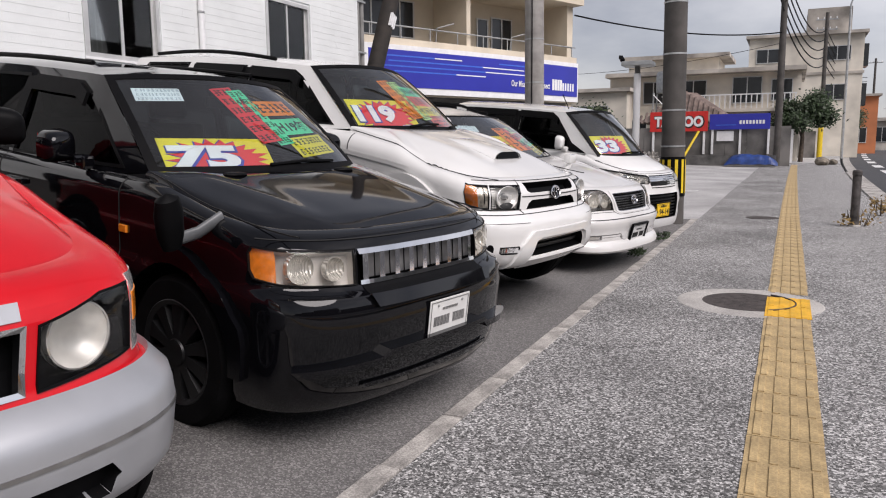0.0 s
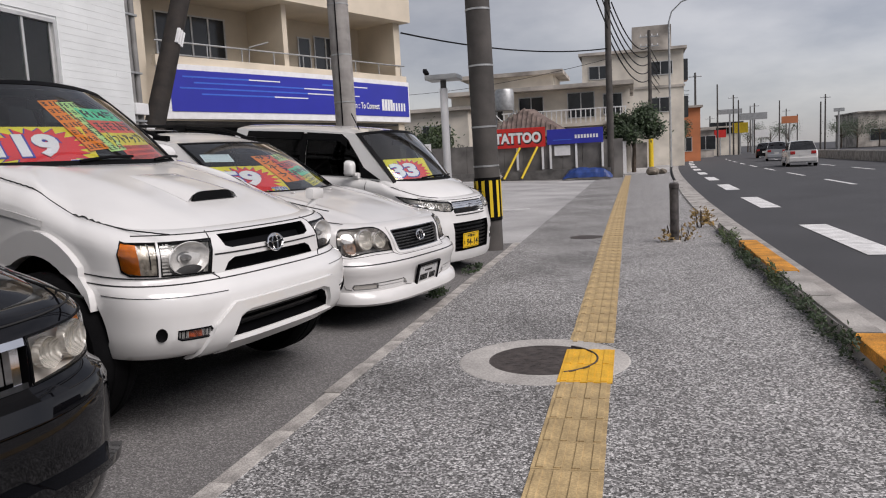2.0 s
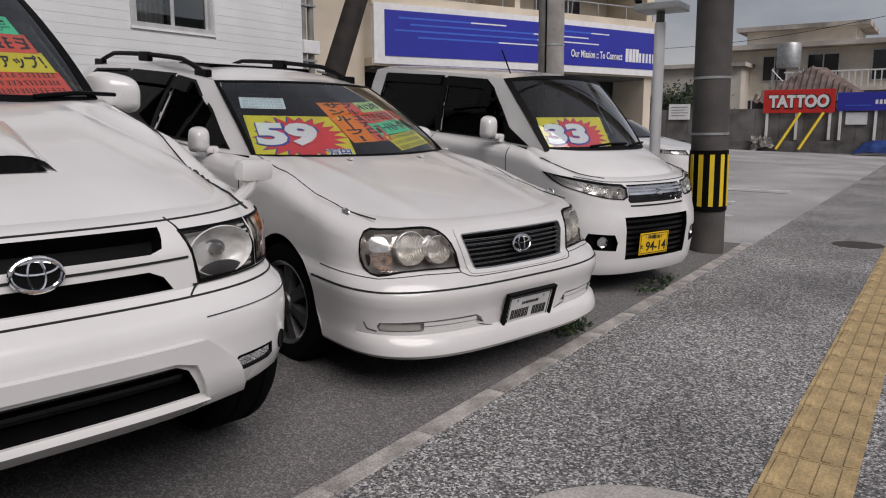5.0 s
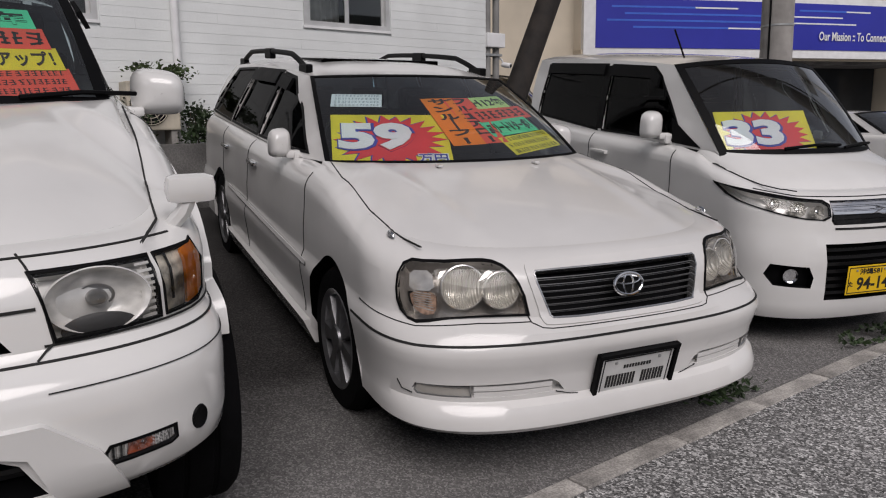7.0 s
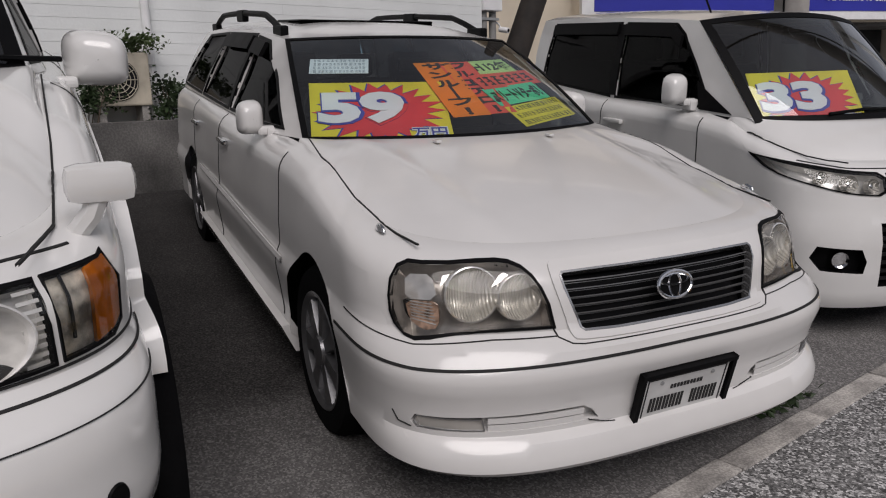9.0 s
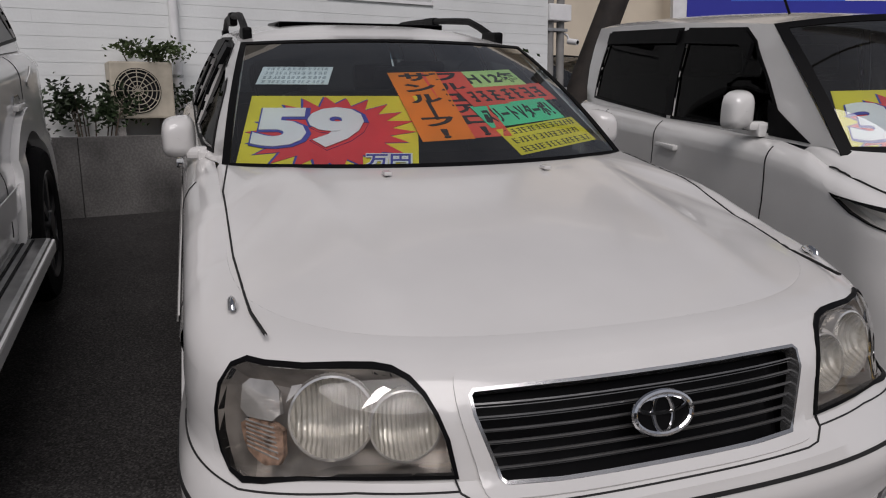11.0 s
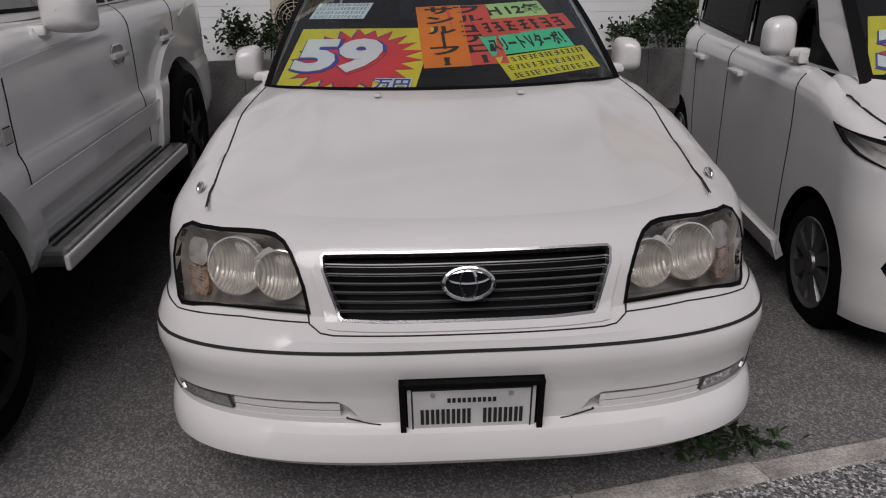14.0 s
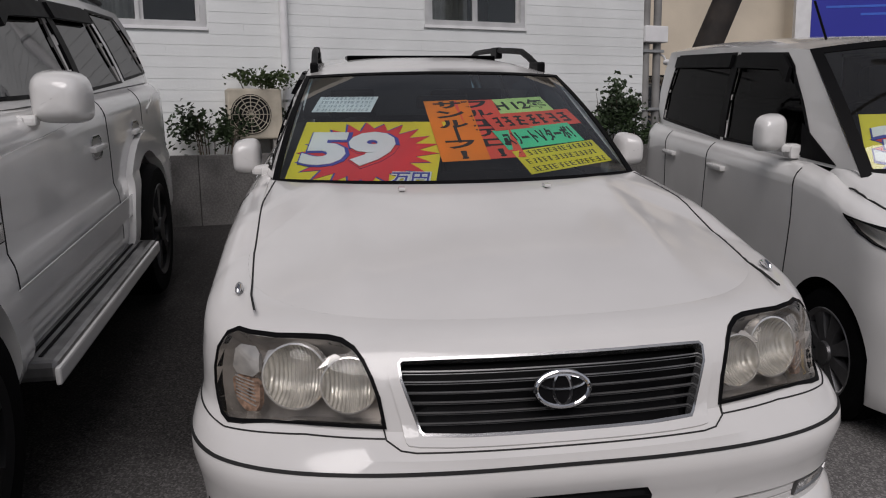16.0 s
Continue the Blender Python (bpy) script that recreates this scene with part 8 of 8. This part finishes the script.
# low tiled roof before the cream house
tr = thing("tiled_roof", "small hipped roof of weathered grey-brown clay tiles", "roof", pose(-5.6, 44.6, 0), kind="structure")
part("wall", boxes((-1.9, 0.2, 0, 1.9, 4, 2.3)), CREAM2, tr)
bm = bmesh.new()
vs = [bm.verts.new(p) for p in ((-2.5, -0.4, 2.3), (2.9, -0.4, 2.3), (2.9, 4.4, 2.3), (-2.5, 4.4, 2.3), (-0.2, 1.6, 4.1), (0.4, 2.4, 4.1))]
for f in ((0, 1, 4), (1, 5, 4), (1, 2, 5), (2, 3, 5), (3, 4, 5), (3, 0, 4)):
    bm.faces.new([vs[i] for i in f])
part("roof_slope", bm, TILEM, tr)
for k in range(19):
    t = (k + 0.5) / 19
    x = -2.5 + 5.4 * t
    top = (-0.2 if x < 0 else -0.1)
    f = 1 - abs(x + 0.1) / 2.9
    part("tile_row", tube([(x, -0.42, 2.32), (x * (1 - f) + (-0.1) * 0 + x * f, -0.4 + 2.0 * f, 2.32 + 1.8 * f)], 0.075, 6), TILEM, tr)
wt = thing("water_tank", "pale rooftop water tank on a steel frame", "water tank", pose(-6.9, 46.5, 0))
part("tank", lathe([(0.001, 4.1), (0.55, 4.1), (0.58, 4.3), (0.58, 5.2), (0.5, 5.35), (0.001, 5.4)], 20), STEEL, wt, smooth=True)
bm = bmesh.new()
for x, y in ((-0.6, -0.6), (0.6, -0.6), (0.6, 0.6), (-0.6, 0.6)):
    tube([(x * 1.3, y * 1.3, 0), (x, y, 4.1)], 0.05, 6, bm)
tube([(-0.7, -0.7, 2.6), (0.65, -0.65, 4.0)], 0.03, 6, bm)
tube([(0.7, -0.7, 2.6), (-0.65, -0.65, 4.0)], 0.03, 6, bm)
part("frame", bm, STEEL, wt)
gw = thing("garden_wall", "grey garden wall with white gate posts", "wall", kind="structure")
part("wall", boxes((-0.3, 46, 0, -0.1, 60, 2.0), (-0.1, 60, 0, 1.6, 60.2, 1.9)), GREYW, gw)
for y in (47, 49.5, 52, 54.5):
    part("gate_post", boxes((-0.08, y, 0, 0.12, y + 0.25, 1.9)), SIGNW, gw)


def tree(label, x, y, h, r, n, seed, material=LEAFD):
    rnd = random.Random(seed)
    e = thing("tree", label, "tree", pose(x, y, 0))
    bm = tube([(0, 0, -0.05), (0.05, 0, h * 0.3), (0.0, 0.1, h * 0.55), (0.1, 0, h * 0.8)], [0.14, 0.11, 0.08, 0.03], 8)
    tips = []
    for i in range(9):
        t = rnd.uniform(0, 6.28)
        z0 = h * rnd.uniform(0.3, 0.6)
        q = Vector((math.cos(t) * r * rnd.uniform(0.5, 0.9), math.sin(t) * r * rnd.uniform(0.5, 0.9), h * rnd.uniform(0.5, 0.92)))
        tube([(0.03, 0, z0), q * 0.5 + Vector((0, 0, z0 * 0.5)), q], [0.05, 0.035, 0.012], 6, bm)
        tips.append(q)
    part("trunk", bm, BARK, e)
    verts, faces = [], []
    for i in range(n):
        c = rnd.choice(tips)
        d = Vector((rnd.gauss(0, 1), rnd.gauss(0, 1), rnd.gauss(0, 0.8))) * r * 0.24
        p = c + d
        u = Vector((rnd.uniform(-1, 1), rnd.uniform(-1, 1), rnd.uniform(-1, 0.6))).normalized()
        v = u.orthogonal().normalized()
        s = rnd.uniform(0.12, 0.26)
        k = len(verts)
        verts += [p, p + u * s * 0.5 + v * s * 0.3, p + u * s, p + u * s * 0.5 - v * s * 0.3]
        faces += [(k, k + 1, k + 2, k + 3)]
    me = bpy.data.meshes.new("crown")
    me.from_pydata([tuple(v) for v in verts], [], faces)
    me.materials.append(material)
    o = new("crown", me)
    o.parent = e
    o["kind"] = "stuff"
    return e


tree("dense dark green tree beside the garden wall", 0.55, 48.5, 4.5, 1.35, 6500, 1)
tree("small dark tree over a shop front", 3.6, 74.0, 5.0, 1.5, 1800, 2)
tree("small dark street tree", 4.6, 76.0, 4.6, 1.2, 1400, 5)
tree("green garden tree above the block wall", -11.5, 43.5, 3.4, 1.6, 1600, 3, LEAF)
for i, (x, y, h) in enumerate(((34.8, 140, 4.2), (37.5, 141, 4.8), (28, 165, 5), (31.5, 166, 5.5), (40, 138, 4.6), (23, 160, 5))):
    tree("distant dark tree across the road", x, y, h, 2.6, 1200, 10 + i)


def street_pole(label, x, y, h, r, material, arms=0, name="utility_pole", lamp=False):
    e = thing(name, label, "pole" if not lamp else "lamp", pose(x, y, -0.05))
    part("shaft", tube([(0, 0, 0), (0, 0, h)], [r, r * 0.7], 12), material, e, smooth=True)
    for k in range(arms):
        part("crossarm", boxes((-0.7, -0.05, h - 0.5 - 0.7 * k, 0.7, 0.05, h - 0.42 - 0.7 * k)), STEEL, e)
        for xx in (-0.6, -0.2, 0.2, 0.6):
            part("insulator", lathe([(0.03, 0), (0.05, 0.03), (0.03, 0.06), (0.05, 0.1), (0.02, 0.14)], 8), SIGNW, e, m=pose(xx, 0, h - 0.42 - 0.7 * k))
    if lamp:
        pts = [(0, 0, h), (0.2, 0, h + 0.7), (0.9, 0, h + 1.35), (2.2, 0, h + 1.7)]
        part("arm", tube(pts, 0.05, 8), STEEL, e, smooth=True)
        part("lamp_head", boxes((2.1, -0.12, h + 1.62, 3.0, 0.12, h + 1.78), bevel=0.03), STEEL, e)
    return e


p2 = street_pole("dark utility pole with many cables at the wall end", -0.6, 40.2, 10.5, 0.19, POLEM)
p3 = street_pole("utility pole with crossarms and a yellow sleeve", 1.9, 60.5, 10.2, 0.17, POLEM, 2)
part("sleeve", lathe([(0.172, 0.0), (0.18, 0.0), (0.176, 2.2), (0.168, 2.2)], 16), YSTRIPE, p3)
street_pole("tall slim street lamp with a curved arm", 3.3, 60.0, 10.6, 0.10, STEEL, 0, "street_lamp", True)
street_pole("slim utility pole with a short crossarm", 7.7, 92.0, 9.8, 0.15, POLEM, 1)
for i, (x, y, h) in enumerate(((12, 110, 9.7), (15.3, 120, 8.8), (16, 120, 8), (19.7, 130, 7.9), (25.2, 140, 8.6), (27.7, 120, 8), (27.1, 120, 7), (30, 160, 8), (22, 150, 8.5), (13.5, 135, 6.5), (33, 165, 7))):
    street_pole("slim distant pole along the road", x, y, h, 0.13, POLEM, 1 if i % 2 else 0)
for x, y, z, w, h, mt, lab in ((14.8, 120, 6.0, 3.4, 0.7, STEEL, "blue-grey distant direction sign"), (18.1, 121, 5.0, 4.0, 1.0, STEEL, "grey distant overhead sign"), (16.5, 122, 3.2, 2.2, 1.5, YSTRIPE, "yellow distant shop sign"), (24.9, 130, 4.4, 2.4, 1.1, ORANGE, "orange distant shop sign"), (29.5, 120, 5.4, 1.4, 0.5, STEEL, "small grey distant sign"), (13.2, 118, 2.6, 1.6, 1.1, SIGNR, "red distant shop sign"), (20.5, 128, 2.4, 2.0, 1.2, SIGNW, "white distant shop sign")):
    e = thing("distant_sign", lab, "sign", pose(x, y, 0))
    part("panel", boxes((-w / 2, -0.08, z, w / 2, 0.08, z + h)), mt, e)
    part("sign_post", tube([(0, 0.1, 0), (0, 0.1, z + h)], 0.12, 8), STEEL, e)

# cables
cb = thing("cables", "black overhead cables sagging between the poles", "cable")
def sag(a, b, d, r=0.018):
    a, b = Vector(a), Vector(b)
    pts = [a.lerp(b, k / 14) - Vector((0, 0, d * 4 * (k / 14) * (1 - k / 14))) for k in range(15)]
    part("cable", tube(pts, r, 6), BLACKT, cb)
for k in range(5):
    sag((-0.6 + 0.08 * k, 40.2, 7.4 + 0.45 * k), (-1.7 + 0.1 * k, -9.0, 8.6 + 0.5 * k), 0.9, 0.03)
    sag((-0.6 + 0.05 * k, 40.2, 7.0 + 0.4 * k), (1.9, 60.5, 6.6 + 0.6 * k), 1.0, 0.035)
    sag((1.9, 60.5, 6.6 + 0.6 * k), (7.0, 92.0, 6.2 + 0.4 * k), 1.0, 0.03)
sag((-0.6, 40.2, 6.4), (-7.0, 26.0, 5.6), 0.35, 0.03)
sag((-0.6, 40.2, 5.9), (-14, 48, 5.6), 0.3, 0.012)
